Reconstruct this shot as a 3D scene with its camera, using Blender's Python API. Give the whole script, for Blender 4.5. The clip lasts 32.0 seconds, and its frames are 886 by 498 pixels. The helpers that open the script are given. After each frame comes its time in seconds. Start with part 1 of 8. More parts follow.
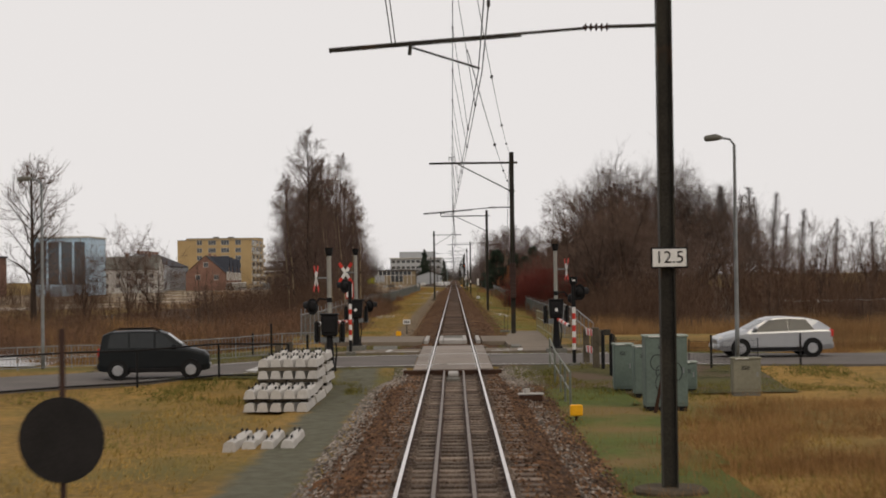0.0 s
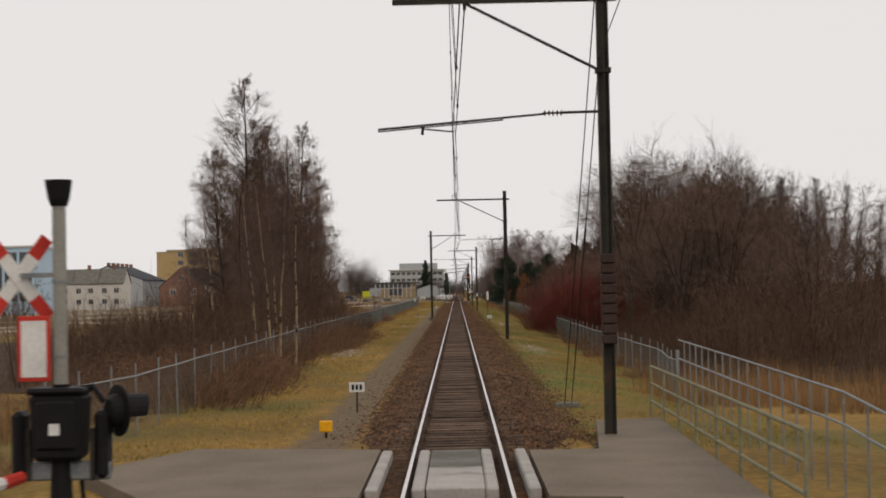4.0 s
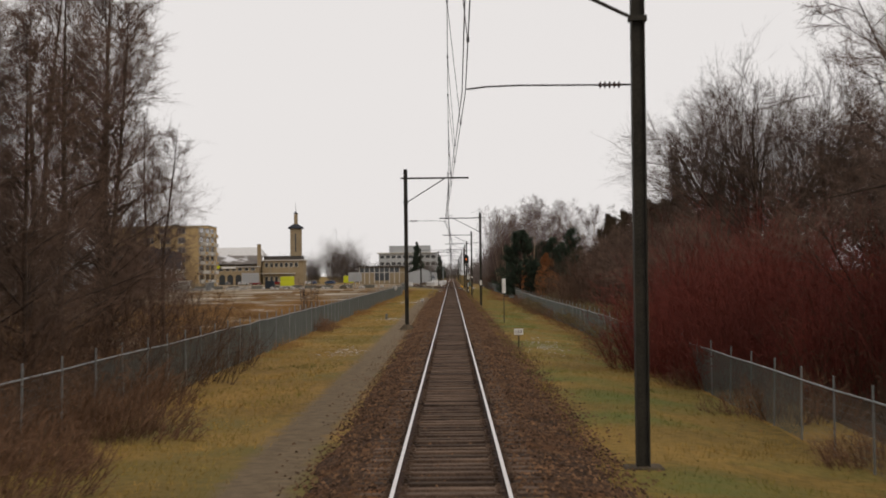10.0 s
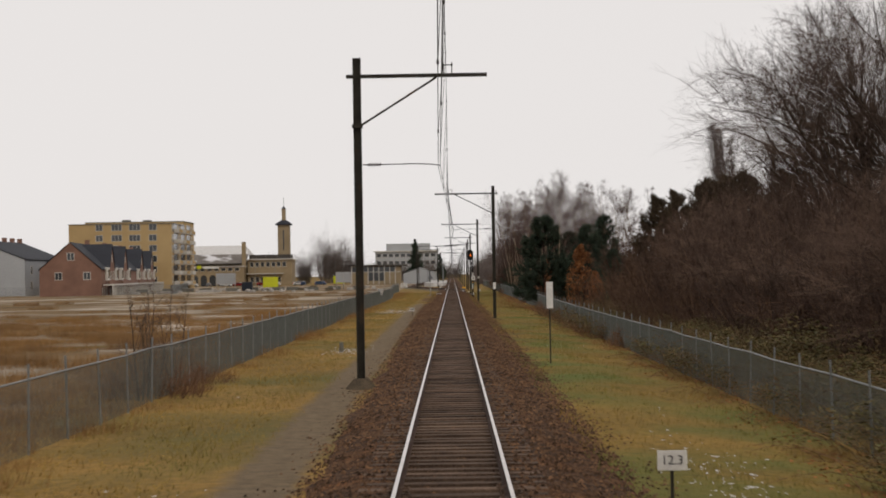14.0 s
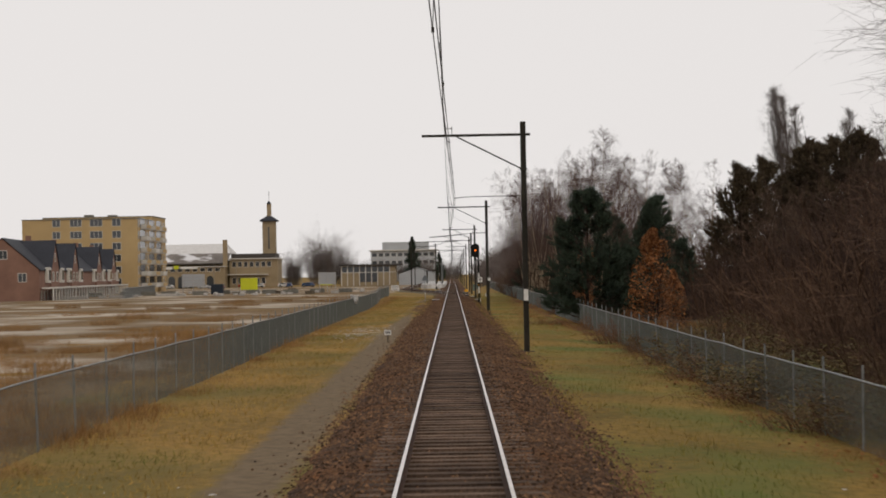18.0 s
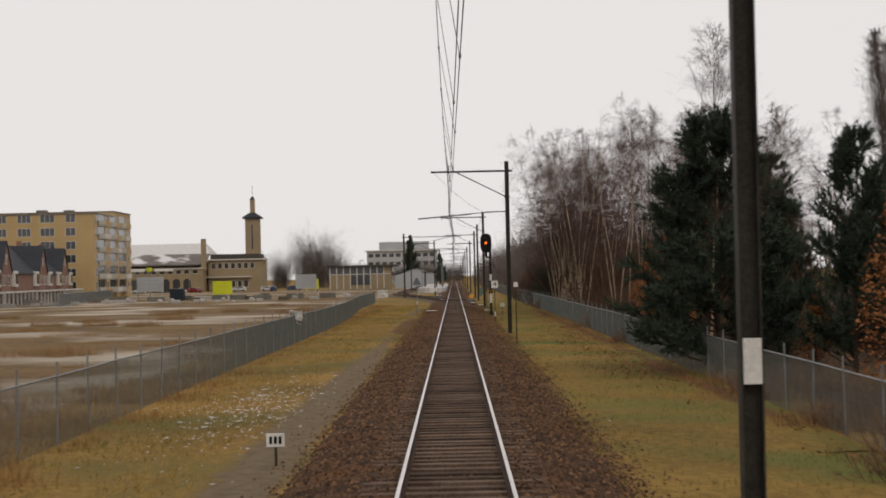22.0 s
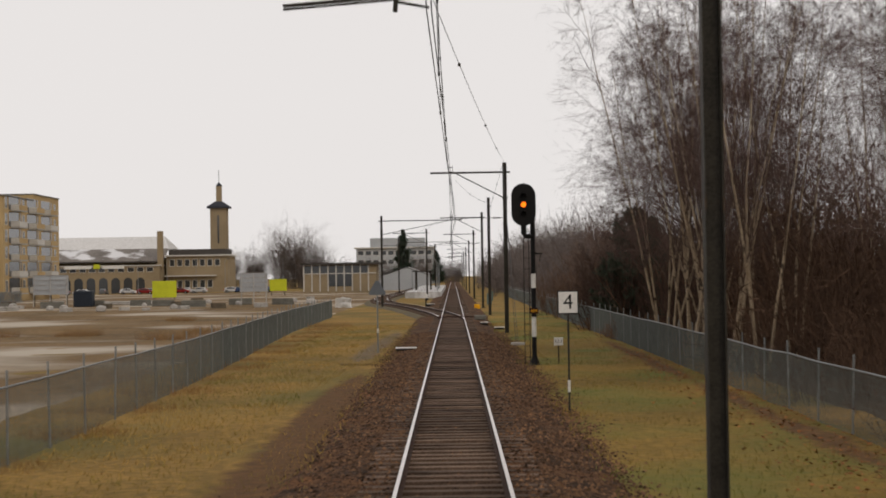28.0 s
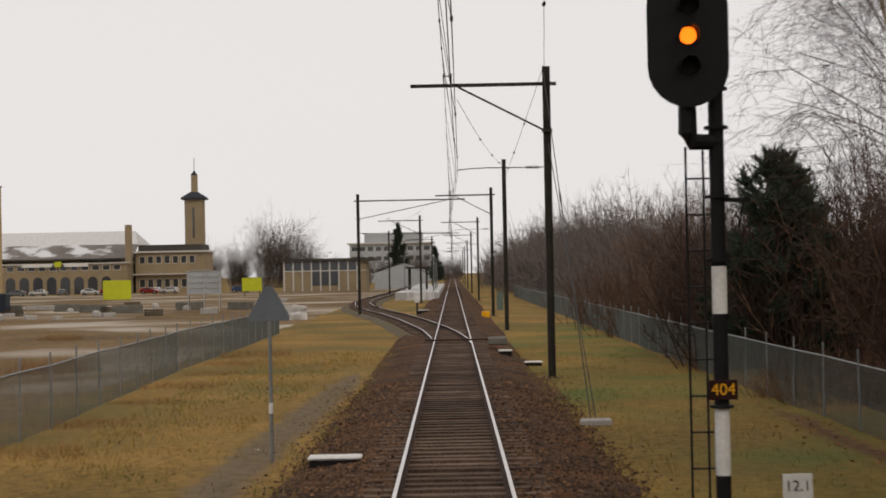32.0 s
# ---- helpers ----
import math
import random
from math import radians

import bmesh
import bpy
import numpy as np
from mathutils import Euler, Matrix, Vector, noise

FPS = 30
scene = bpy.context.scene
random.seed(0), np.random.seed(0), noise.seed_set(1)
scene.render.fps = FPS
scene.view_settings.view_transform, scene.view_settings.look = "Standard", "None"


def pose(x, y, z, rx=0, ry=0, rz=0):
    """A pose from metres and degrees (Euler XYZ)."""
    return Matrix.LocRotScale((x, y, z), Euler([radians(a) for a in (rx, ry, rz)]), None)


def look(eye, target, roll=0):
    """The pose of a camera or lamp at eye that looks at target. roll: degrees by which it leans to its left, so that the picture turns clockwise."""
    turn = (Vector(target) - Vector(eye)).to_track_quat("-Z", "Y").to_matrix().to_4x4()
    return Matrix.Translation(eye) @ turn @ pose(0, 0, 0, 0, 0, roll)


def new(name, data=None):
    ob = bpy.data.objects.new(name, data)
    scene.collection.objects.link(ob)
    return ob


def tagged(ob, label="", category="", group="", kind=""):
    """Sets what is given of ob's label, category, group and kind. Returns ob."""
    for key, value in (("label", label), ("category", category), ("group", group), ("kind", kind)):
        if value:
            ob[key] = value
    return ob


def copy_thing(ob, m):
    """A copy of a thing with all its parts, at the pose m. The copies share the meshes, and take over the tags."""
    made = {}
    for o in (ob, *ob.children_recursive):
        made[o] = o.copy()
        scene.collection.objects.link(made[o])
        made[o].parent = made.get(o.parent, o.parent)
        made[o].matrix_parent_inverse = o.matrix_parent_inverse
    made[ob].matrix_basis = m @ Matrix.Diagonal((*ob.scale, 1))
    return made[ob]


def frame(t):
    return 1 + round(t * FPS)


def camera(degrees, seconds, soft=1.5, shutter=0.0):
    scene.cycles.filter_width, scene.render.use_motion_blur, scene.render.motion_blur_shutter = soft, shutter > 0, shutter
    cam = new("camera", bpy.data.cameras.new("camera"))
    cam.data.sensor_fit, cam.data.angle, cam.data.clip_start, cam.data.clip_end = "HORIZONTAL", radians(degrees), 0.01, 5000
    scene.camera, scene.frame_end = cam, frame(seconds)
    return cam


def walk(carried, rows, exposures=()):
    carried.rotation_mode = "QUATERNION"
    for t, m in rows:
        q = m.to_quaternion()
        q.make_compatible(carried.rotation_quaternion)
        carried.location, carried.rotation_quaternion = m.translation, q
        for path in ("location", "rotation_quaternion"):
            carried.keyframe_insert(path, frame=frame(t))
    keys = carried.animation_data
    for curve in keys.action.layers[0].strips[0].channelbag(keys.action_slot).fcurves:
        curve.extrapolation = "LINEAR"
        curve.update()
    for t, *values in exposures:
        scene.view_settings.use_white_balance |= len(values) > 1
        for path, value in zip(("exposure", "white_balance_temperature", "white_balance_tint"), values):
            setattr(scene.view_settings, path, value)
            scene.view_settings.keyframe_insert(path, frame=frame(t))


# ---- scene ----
cam = camera(30.49, 32.0, 1.8, 0.35)
ROWS = [
    (0.0, 0.00, 90.967, 0.744, 0.38),
    (0.5, 6.66, 91.020, 0.821, 0.38),
    (1.0, 13.28, 91.048, 0.791, 0.33),
    (1.5, 19.88, 91.105, 0.758, 0.34),
    (2.0, 26.45, 91.184, 0.712, 0.40),
    (2.5, 33.02, 91.310, 0.748, 0.40),
    (3.0, 39.60, 91.427, 1.107, 0.47),
    (3.5, 46.23, 91.459, 1.135, 0.50),
    (5.5, 73.21, 91.028, 1.047, 0.34),
    (6.0, 80.04, 90.955, 0.980, 0.36),
    (6.5, 86.90, 91.006, 1.007, 0.40),
    (7.0, 93.77, 90.944, 1.006, 0.45),
    (7.5, 100.62, 90.873, 1.177, 0.36),
    (8.0, 107.46, 90.836, 1.183, 0.36),
    (8.5, 114.27, 90.863, 0.813, 0.40),
    (9.0, 121.06, 90.877, 0.839, 0.38),
    (9.5, 127.82, 90.847, 0.887, 0.32),
    (10.0, 134.55, 90.877, 0.663, 0.29),
    (10.5, 141.26, 90.853, 0.691, 0.34),
    (11.0, 147.93, 90.933, 0.864, 0.30),
    (11.5, 154.56, 90.906, 1.059, 0.30),
    (12.0, 161.17, 90.912, 0.909, 0.32),
    (12.5, 167.75, 90.876, 0.852, 0.31),
    (13.0, 174.32, 90.902, 1.219, 0.32),
    (13.5, 180.87, 90.870, 1.081, 0.32),
    (14.0, 187.43, 90.856, 0.918, 0.32),
    (14.5, 193.98, 90.846, 0.984, 0.32),
    (16.5, 220.29, 90.873, 0.920, 0.36),
    (17.0, 226.88, 90.890, 1.055, 0.35),
    (17.5, 233.48, 90.904, 1.016, 0.35),
    (18.0, 240.09, 90.863, 1.061, 0.33),
    (18.5, 246.72, 90.857, 1.284, 0.30),
    (19.0, 253.38, 90.836, 1.398, 0.30),
    (19.5, 260.07, 90.834, 1.330, 0.31),
    (20.0, 266.79, 90.873, 1.284, 0.34),
    (20.5, 273.53, 90.869, 1.376, 0.37),
    (21.0, 280.27, 90.915, 1.174, 0.38),
    (21.5, 287.01, 90.877, 1.249, 0.41),
    (22.0, 293.72, 90.925, 1.250, 0.39),
    (22.5, 300.39, 90.908, 1.192, 0.38),
    (23.0, 307.00, 90.902, 1.056, 0.37),
    (23.5, 313.56, 90.910, 1.238, 0.34),
    (24.0, 320.05, 90.913, 1.237, 0.31),
    (24.5, 326.47, 90.933, 1.007, 0.33),
    (25.0, 332.82, 90.941, 1.135, 0.34),
    (25.5, 339.08, 90.920, 1.321, 0.35),
    (27.5, 363.32, 90.924, 0.914, 0.34),
    (28.0, 369.15, 90.926, 0.894, 0.34),
    (28.5, 374.89, 90.876, 1.066, 0.35),
    (29.0, 380.54, 90.887, 1.010, 0.35),
    (29.5, 386.10, 90.873, 0.981, 0.35),
    (30.0, 391.56, 90.881, 1.072, 0.34),
    (30.5, 396.94, 90.852, 1.106, 0.35),
    (31.0, 402.24, 90.853, 1.111, 0.35),
    (31.5, 407.47, 90.828, 1.138, 0.33),
    (32.0, 412.63, 90.822, 1.145, 0.33),
]
EYE_X, EYE_Z = 0.038, 2.802
walk(cam, [(t, pose(EYE_X, y, EYE_Z, rx, ry, rz)) for t, y, rx, ry, rz in ROWS])

# ---- world and light: an overcast winter day ----
EXPOSURE = 0.0
scene.view_settings.exposure = EXPOSURE
world = bpy.data.worlds.new("world")
scene.world = world
world.use_nodes = True
wn, wl = world.node_tree.nodes, world.node_tree.links
wn.clear()
sky = wn.new("ShaderNodeTexSky")
sky.sky_type, sky.sun_disc = "NISHITA", False
sky.sun_elevation, sky.sun_rotation = radians(32), radians(150)
pale = wn.new("ShaderNodeHueSaturation")
pale.inputs["Saturation"].default_value, pale.inputs["Value"].default_value = 0.08, 0.10
cloud = wn.new("ShaderNodeMix")
cloud.data_type = "RGBA"
cloud.inputs["Factor"].default_value = 0.93
cloud.inputs["B"].default_value = (0.800, 0.765, 0.750, 1)
bg, wout = wn.new("ShaderNodeBackground"), wn.new("ShaderNodeOutputWorld")
bg.inputs["Strength"].default_value = 1.02
wl.new(sky.outputs[0], pale.inputs["Color"])
wl.new(pale.outputs[0], cloud.inputs["A"])
wl.new(cloud.outputs["Result"], bg.inputs["Color"])
wl.new(bg.outputs[0], wout.inputs["Surface"])
sun_data = bpy.data.lights.new("sun", "SUN")
sun_data.energy, sun_data.angle, sun_data.color = 0.66, radians(25), (1.0, 0.84, 0.62)
sun = new("sun", sun_data)
sun.matrix_world = look((0, 0, 60), (-33, 60, 0))

# ---- materials ----


def lin(r, g, b):
    """Linear colour from the usual 0-255 values."""
    return tuple(((c / 255 + 0.055) / 1.055) ** 2.4 if c > 10 else c / 255 / 12.92 for c in (r, g, b)) + (1,)


def mat(name, c1, c2=None, rough=0.8, metal=0.0, scale=3.0, fine=40.0, bump=0.0, bscale=60.0, spread=0.0, island=0.0, c3=None, s3=0.3, cut3=0.6, dist=0.02, spec=0.12, soft3=0.08):
    """A surface of two mixed colours: coarse and fine noise, an optional third colour in patches, a bump and a random tint."""
    m = bpy.data.materials.new(name)
    m.use_nodes = True
    n, l = m.node_tree.nodes, m.node_tree.links
    b = n["Principled BSDF"]
    b.inputs["Roughness"].default_value, b.inputs["Metallic"].default_value = rough, metal
    b.inputs["Specular IOR Level"].default_value = spec
    c2 = c2 or tuple(v * 0.7 for v in c1[:3]) + (1,)
    tc = n.new("ShaderNodeTexCoord")
    geo_ = n.new("ShaderNodeNewGeometry")
    a, f = n.new("ShaderNodeTexNoise"), n.new("ShaderNodeTexNoise")
    a.inputs["Scale"].default_value, f.inputs["Scale"].default_value = scale, fine
    a.inputs["Detail"].default_value, f.inputs["Detail"].default_value = 4, 3
    l.new(geo_.outputs["Position"], a.inputs["Vector"])
    l.new(geo_.outputs["Position"], f.inputs["Vector"])
    add = n.new("ShaderNodeMath")
    add.operation = "ADD"
    l.new(a.outputs["Fac"], add.inputs[0])
    l.new(f.outputs["Fac"], add.inputs[1])
    ramp = n.new("ShaderNodeMapRange")
    ramp.inputs["From Min"].default_value, ramp.inputs["From Max"].default_value = 0.75, 1.25
    l.new(add.outputs[0], ramp.inputs["Value"])
    mix = n.new("ShaderNodeMix")
    mix.data_type = "RGBA"
    mix.inputs["A"].default_value, mix.inputs["B"].default_value = c1, c2
    l.new(ramp.outputs[0], mix.inputs["Factor"])
    col = mix.outputs["Result"]
    if c3:
        p = n.new("ShaderNodeTexNoise")
        p.inputs["Scale"].default_value, p.inputs["Detail"].default_value = s3, 6
        l.new(geo_.outputs["Position"], p.inputs["Vector"])
        r3 = n.new("ShaderNodeMapRange")
        r3.inputs["From Min"].default_value, r3.inputs["From Max"].default_value = cut3, cut3 + soft3
        l.new(p.outputs["Fac"], r3.inputs["Value"])
        mx = n.new("ShaderNodeMix")
        mx.data_type = "RGBA"
        mx.inputs["B"].default_value = c3
        l.new(col, mx.inputs["A"])
        l.new(r3.outputs[0], mx.inputs["Factor"])
        col = mx.outputs["Result"]
    if spread or island:
        hs = n.new("ShaderNodeHueSaturation")
        src = n.new("ShaderNodeObjectInfo").outputs["Random"] if spread else geo_.outputs["Random Per Island"]
        mr = n.new("ShaderNodeMapRange")
        k = spread or island
        mr.inputs["To Min"].default_value, mr.inputs["To Max"].default_value = 1 - k, 1 + k
        l.new(src, mr.inputs["Value"])
        l.new(mr.outputs[0], hs.inputs["Value"])
        l.new(col, hs.inputs["Color"])
        col = hs.outputs[0]
    l.new(col, b.inputs["Base Color"])
    if bump:
        bn, bu = n.new("ShaderNodeTexNoise"), n.new("ShaderNodeBump")
        bn.inputs["Scale"].default_value, bn.inputs["Detail"].default_value = bscale, 5
        l.new(geo_.outputs["Position"], bn.inputs["Vector"])
        bu.inputs["Strength"].default_value, bu.inputs["Distance"].default_value = bump, dist
        l.new(bn.outputs["Fac"], bu.inputs["Height"])
        l.new(bu.outputs[0], b.inputs["Normal"])
    return m


def glow(name, colour, strength):
    m = bpy.data.materials.new(name)
    m.use_nodes = True
    b = m.node_tree.nodes["Principled BSDF"]
    b.inputs["Base Color"].default_value = colour
    b.inputs["Emission Color"].default_value, b.inputs["Emission Strength"].default_value = colour, strength
    return m


M_GRASS = mat("verge_grass", (0.308, 0.184, 0.052, 1), (0.126, 0.084, 0.025, 1), 0.95, scale=0.14, fine=4, bump=1.0, bscale=14, dist=0.04, c3=(0.118, 0.106, 0.034, 1), s3=0.13, cut3=0.47, soft3=0.22)
M_GRASSE = mat("green_verge_grass", (0.262, 0.164, 0.042, 1), (0.116, 0.082, 0.022, 1), 0.95, scale=0.16, fine=4, bump=1.0, bscale=14, dist=0.04, c3=(0.104, 0.122, 0.031, 1), s3=0.18, cut3=0.44, soft3=0.25)
M_BLADE = mat("grass_blade", (0.380, 0.240, 0.074, 1), (0.195, 0.146, 0.040, 1), 0.9, scale=0.22, fine=1.2, island=0.32, c3=(0.130, 0.130, 0.038, 1), s3=0.16, cut3=0.50, soft3=0.18)
M_BLADEE = mat("green_grass_blade", (0.300, 0.186, 0.048, 1), (0.136, 0.110, 0.026, 1), 0.9, scale=0.22, fine=1.2, island=0.34, c3=(0.118, 0.140, 0.034, 1), s3=0.18, cut3=0.44, soft3=0.22)
M_STRAW = mat("dry_straw", (0.310, 0.180, 0.072, 1), (0.175, 0.092, 0.036, 1), 0.9, scale=0.35, fine=3, island=0.35)
M_REED = mat("dry_reed", (0.300, 0.178, 0.080, 1), (0.165, 0.096, 0.044, 1), 0.9, scale=0.12, fine=1.5, island=0.35)
M_PATH = mat("trodden_path", (0.135, 0.112, 0.078, 1), (0.088, 0.076, 0.050, 1), 0.95, scale=0.7, fine=12, bump=0.5, bscale=40, c3=(0.130, 0.096, 0.040, 1), s3=0.5, cut3=0.55)
M_BALLAST = mat("ballast_bed", (0.088, 0.047, 0.025, 1), (0.030, 0.018, 0.011, 1), 0.95, scale=0.8, fine=14, c3=(0.132, 0.058, 0.021, 1), s3=0.5, cut3=0.52, soft3=0.2)


def stony(m, scale, k, bump):
    """Adds stones to a bed: cells of varying tone with dark joints and relief."""
    n, l = m.node_tree.nodes, m.node_tree.links
    b = n["Principled BSDF"]
    base = b.inputs["Base Color"]
    old = base.links[0].from_socket
    geo_, vor = n.new("ShaderNodeNewGeometry"), n.new("ShaderNodeTexVoronoi")
    vor.inputs["Scale"].default_value = scale
    l.new(geo_.outputs["Position"], vor.inputs["Vector"])
    sep, rng, hs = n.new("ShaderNodeSeparateColor"), n.new("ShaderNodeMapRange"), n.new("ShaderNodeHueSaturation")
    l.new(vor.outputs["Color"], sep.inputs[0])
    rng.inputs["To Min"].default_value, rng.inputs["To Max"].default_value = 1 - k, 1 + 1.5 * k
    l.new(sep.outputs[0], rng.inputs["Value"])
    l.new(rng.outputs[0], hs.inputs["Value"])
    l.new(old, hs.inputs["Color"])
    l.new(hs.outputs[0], base)
    bu, inv = n.new("ShaderNodeBump"), n.new("ShaderNodeMath")
    inv.operation = "SUBTRACT"
    inv.inputs[0].default_value = 1.0
    l.new(vor.outputs["Distance"], inv.inputs[1])
    bu.inputs["Strength"].default_value, bu.inputs["Distance"].default_value = 1.0, bump
    l.new(inv.outputs[0], bu.inputs["Height"])
    l.new(bu.outputs[0], b.inputs["Normal"])
    return m


stony(M_BALLAST, 15, 0.62, 0.045)
M_STONE = mat("ballast_stone", (0.166, 0.092, 0.050, 1), (0.050, 0.031, 0.021, 1), 0.9, scale=0.5, fine=6, island=0.75)
M_RAILTOP = mat("rail_head", (0.74, 0.70, 0.68, 1), (0.58, 0.53, 0.50, 1), 0.28, 0.9, scale=2, fine=20)
M_RUST = mat("rail_rust", (0.058, 0.029, 0.018, 1), (0.030, 0.016, 0.011, 1), 0.8, scale=2, fine=30, bump=0.2)
M_SLEEPER = mat("sleeper_timber", (0.138, 0.093, 0.067, 1), (0.054, 0.035, 0.025, 1), 0.85, scale=1.5, fine=25, bump=0.4, bscale=60, spread=0.45)
M_SLEEPERS = mat("sleeper_timber_far", (0.138, 0.093, 0.067, 1), (0.054, 0.035, 0.025, 1), 0.85, scale=1.5, fine=25, island=0.45)
M_MAST = mat("mast_steel", (0.050, 0.045, 0.036, 1), (0.024, 0.022, 0.019, 1), 0.6, 0.0, scale=2, fine=25, c3=(0.070, 0.045, 0.028, 1), s3=1.2, cut3=0.62)
M_GALV = mat("galvanised_steel", (0.27, 0.28, 0.28, 1), (0.165, 0.175, 0.18, 1), 0.5, 0.5, scale=3, fine=30)
M_MESH = mat("fence_wire", (0.160, 0.172, 0.160, 1), (0.105, 0.114, 0.108, 1), 0.55, 0.4, scale=3, fine=20)
M_WIRE = mat("contact_wire", (0.045, 0.042, 0.040, 1), (0.030, 0.028, 0.027, 1), 0.5, 0.3)
M_INSUL = mat("insulator_glaze", (0.060, 0.035, 0.028, 1), (0.035, 0.022, 0.020, 1), 0.25)
M_CONC = mat("concrete", (0.42, 0.40, 0.375, 1), (0.300, 0.285, 0.265, 1), 0.9, scale=1.5, fine=20, bump=0.25, bscale=50, c3=(0.23, 0.22, 0.19, 1), s3=1.5, cut3=0.62)
M_CONCD = mat("weathered_concrete", (0.185, 0.175, 0.155, 1), (0.105, 0.102, 0.088, 1), 0.9, scale=1.2, fine=18, bump=0.3)
M_ASPHALT = mat("asphalt", (0.146, 0.128, 0.116, 1), (0.102, 0.090, 0.082, 1), 0.85, scale=0.5, fine=30, bump=0.2, bscale=120, dist=0.01)
M_SNOW = mat("old_snow", (0.66, 0.65, 0.65, 1), (0.45, 0.44, 0.43, 1), 0.8, scale=2, fine=12)
M_BARK = mat("bark_dark", (0.066, 0.047, 0.037, 1), (0.034, 0.025, 0.020, 1), 0.95, scale=2, fine=18, bump=0.5)
M_BIRCH = mat("birch_bark", (0.400, 0.316, 0.222, 1), (0.230, 0.170, 0.112, 1), 0.85, scale=1.6, fine=7, c3=(0.050, 0.038, 0.030, 1), s3=2.2, cut3=0.58)
M_LIMB = mat("birch_limb", (0.130, 0.090, 0.070, 1), (0.070, 0.048, 0.038, 1), 0.9, scale=1.2, fine=8)
M_BIRCHY = mat("birch_bark_yellow", (0.330, 0.255, 0.150, 1), (0.160, 0.115, 0.070, 1), 0.85, scale=1.6, fine=7, c3=(0.045, 0.034, 0.026, 1), s3=3.2, cut3=0.53)
M_TWIG = mat("twigs_grey_brown", (0.146, 0.096, 0.072, 1), (0.084, 0.057, 0.045, 1), 0.9, scale=0.4, fine=4, island=0.3)
# paler and greyer than near twigs: distance haze is put into this colour
M_TWIGF = mat("twigs_far_hazed", (0.150, 0.124, 0.114, 1), (0.096, 0.080, 0.074, 1), 0.9, scale=0.1, fine=1, island=0.25)
M_TWIGW = mat("twigs_willow", (0.102, 0.070, 0.054, 1), (0.062, 0.044, 0.036, 1), 0.9, scale=0.4, fine=4, island=0.3)
M_TWIGB = mat("twigs_birch", (0.106, 0.068, 0.058, 1), (0.066, 0.043, 0.037, 1), 0.9, scale=0.4, fine=4, island=0.3)
M_TWIGR = mat("twigs_dogwood_red", (0.172, 0.040, 0.030, 1), (0.095, 0.027, 0.021, 1), 0.85, scale=0.5, fine=5, island=0.35)
M_TWIGT = mat("twigs_thicket", (0.200, 0.112, 0.066, 1), (0.105, 0.062, 0.040, 1), 0.95, scale=0.25, fine=3, island=0.35)
M_TWIGD = mat("twigs_wood_edge", (0.118, 0.070, 0.046, 1), (0.064, 0.040, 0.028, 1), 0.95, scale=0.25, fine=3, island=0.35)
M_NEEDLE = mat("pine_needles", (0.048, 0.066, 0.044, 1), (0.022, 0.034, 0.024, 1), 0.75, scale=0.6, fine=5, island=0.45)
M_CYPRESS = mat("dense_conifer_sprays", (0.082, 0.060, 0.036, 1), (0.044, 0.034, 0.021, 1), 0.8, scale=0.5, fine=4, island=0.4)
M_OAKLEAF = mat("withered_oak_leaves", (0.300, 0.126, 0.046, 1), (0.165, 0.072, 0.031, 1), 0.85, scale=0.6, fine=5, island=0.35)
M_BRAMBLE = mat("bramble_leaves", (0.085, 0.088, 0.030, 1), (0.125, 0.070, 0.030, 1), 0.7, scale=0.8, fine=4, island=0.4)
M_BLACK = mat("black_paint", (0.010, 0.010, 0.011, 1), (0.015, 0.014, 0.014, 1), 0.55, scale=4, fine=30, spec=0.1)
M_WHITE = mat("white_paint", (0.72, 0.71, 0.69, 1), (0.58, 0.57, 0.55, 1), 0.55, scale=3, fine=25)
M_RED = mat("red_paint", (0.55, 0.045, 0.030, 1), (0.42, 0.040, 0.030, 1), 0.5, scale=3, fine=25)
M_GREENCAB = mat("cabinet_green", (0.130, 0.165, 0.145, 1), (0.100, 0.128, 0.112, 1), 0.55, scale=1.5, fine=15)
M_BEIGE = mat("cabinet_beige", (0.215, 0.205, 0.155, 1), (0.165, 0.158, 0.120, 1), 0.7, scale=1.5, fine=15)
M_YELLOW = mat("yellow_paint", (0.80, 0.40, 0.015, 1), (0.66, 0.31, 0.012, 1), 0.5, scale=3, fine=25)
M_LIME = mat("lime_board", (0.52, 0.55, 0.03, 1), (0.44, 0.46, 0.03, 1), 0.6, scale=1, fine=9)
M_SLATWOOD = mat("weathered_wood", (0.130, 0.108, 0.078, 1), (0.070, 0.058, 0.042, 1), 0.9, scale=2, fine=30, bump=0.3)

# ---- building helpers ----


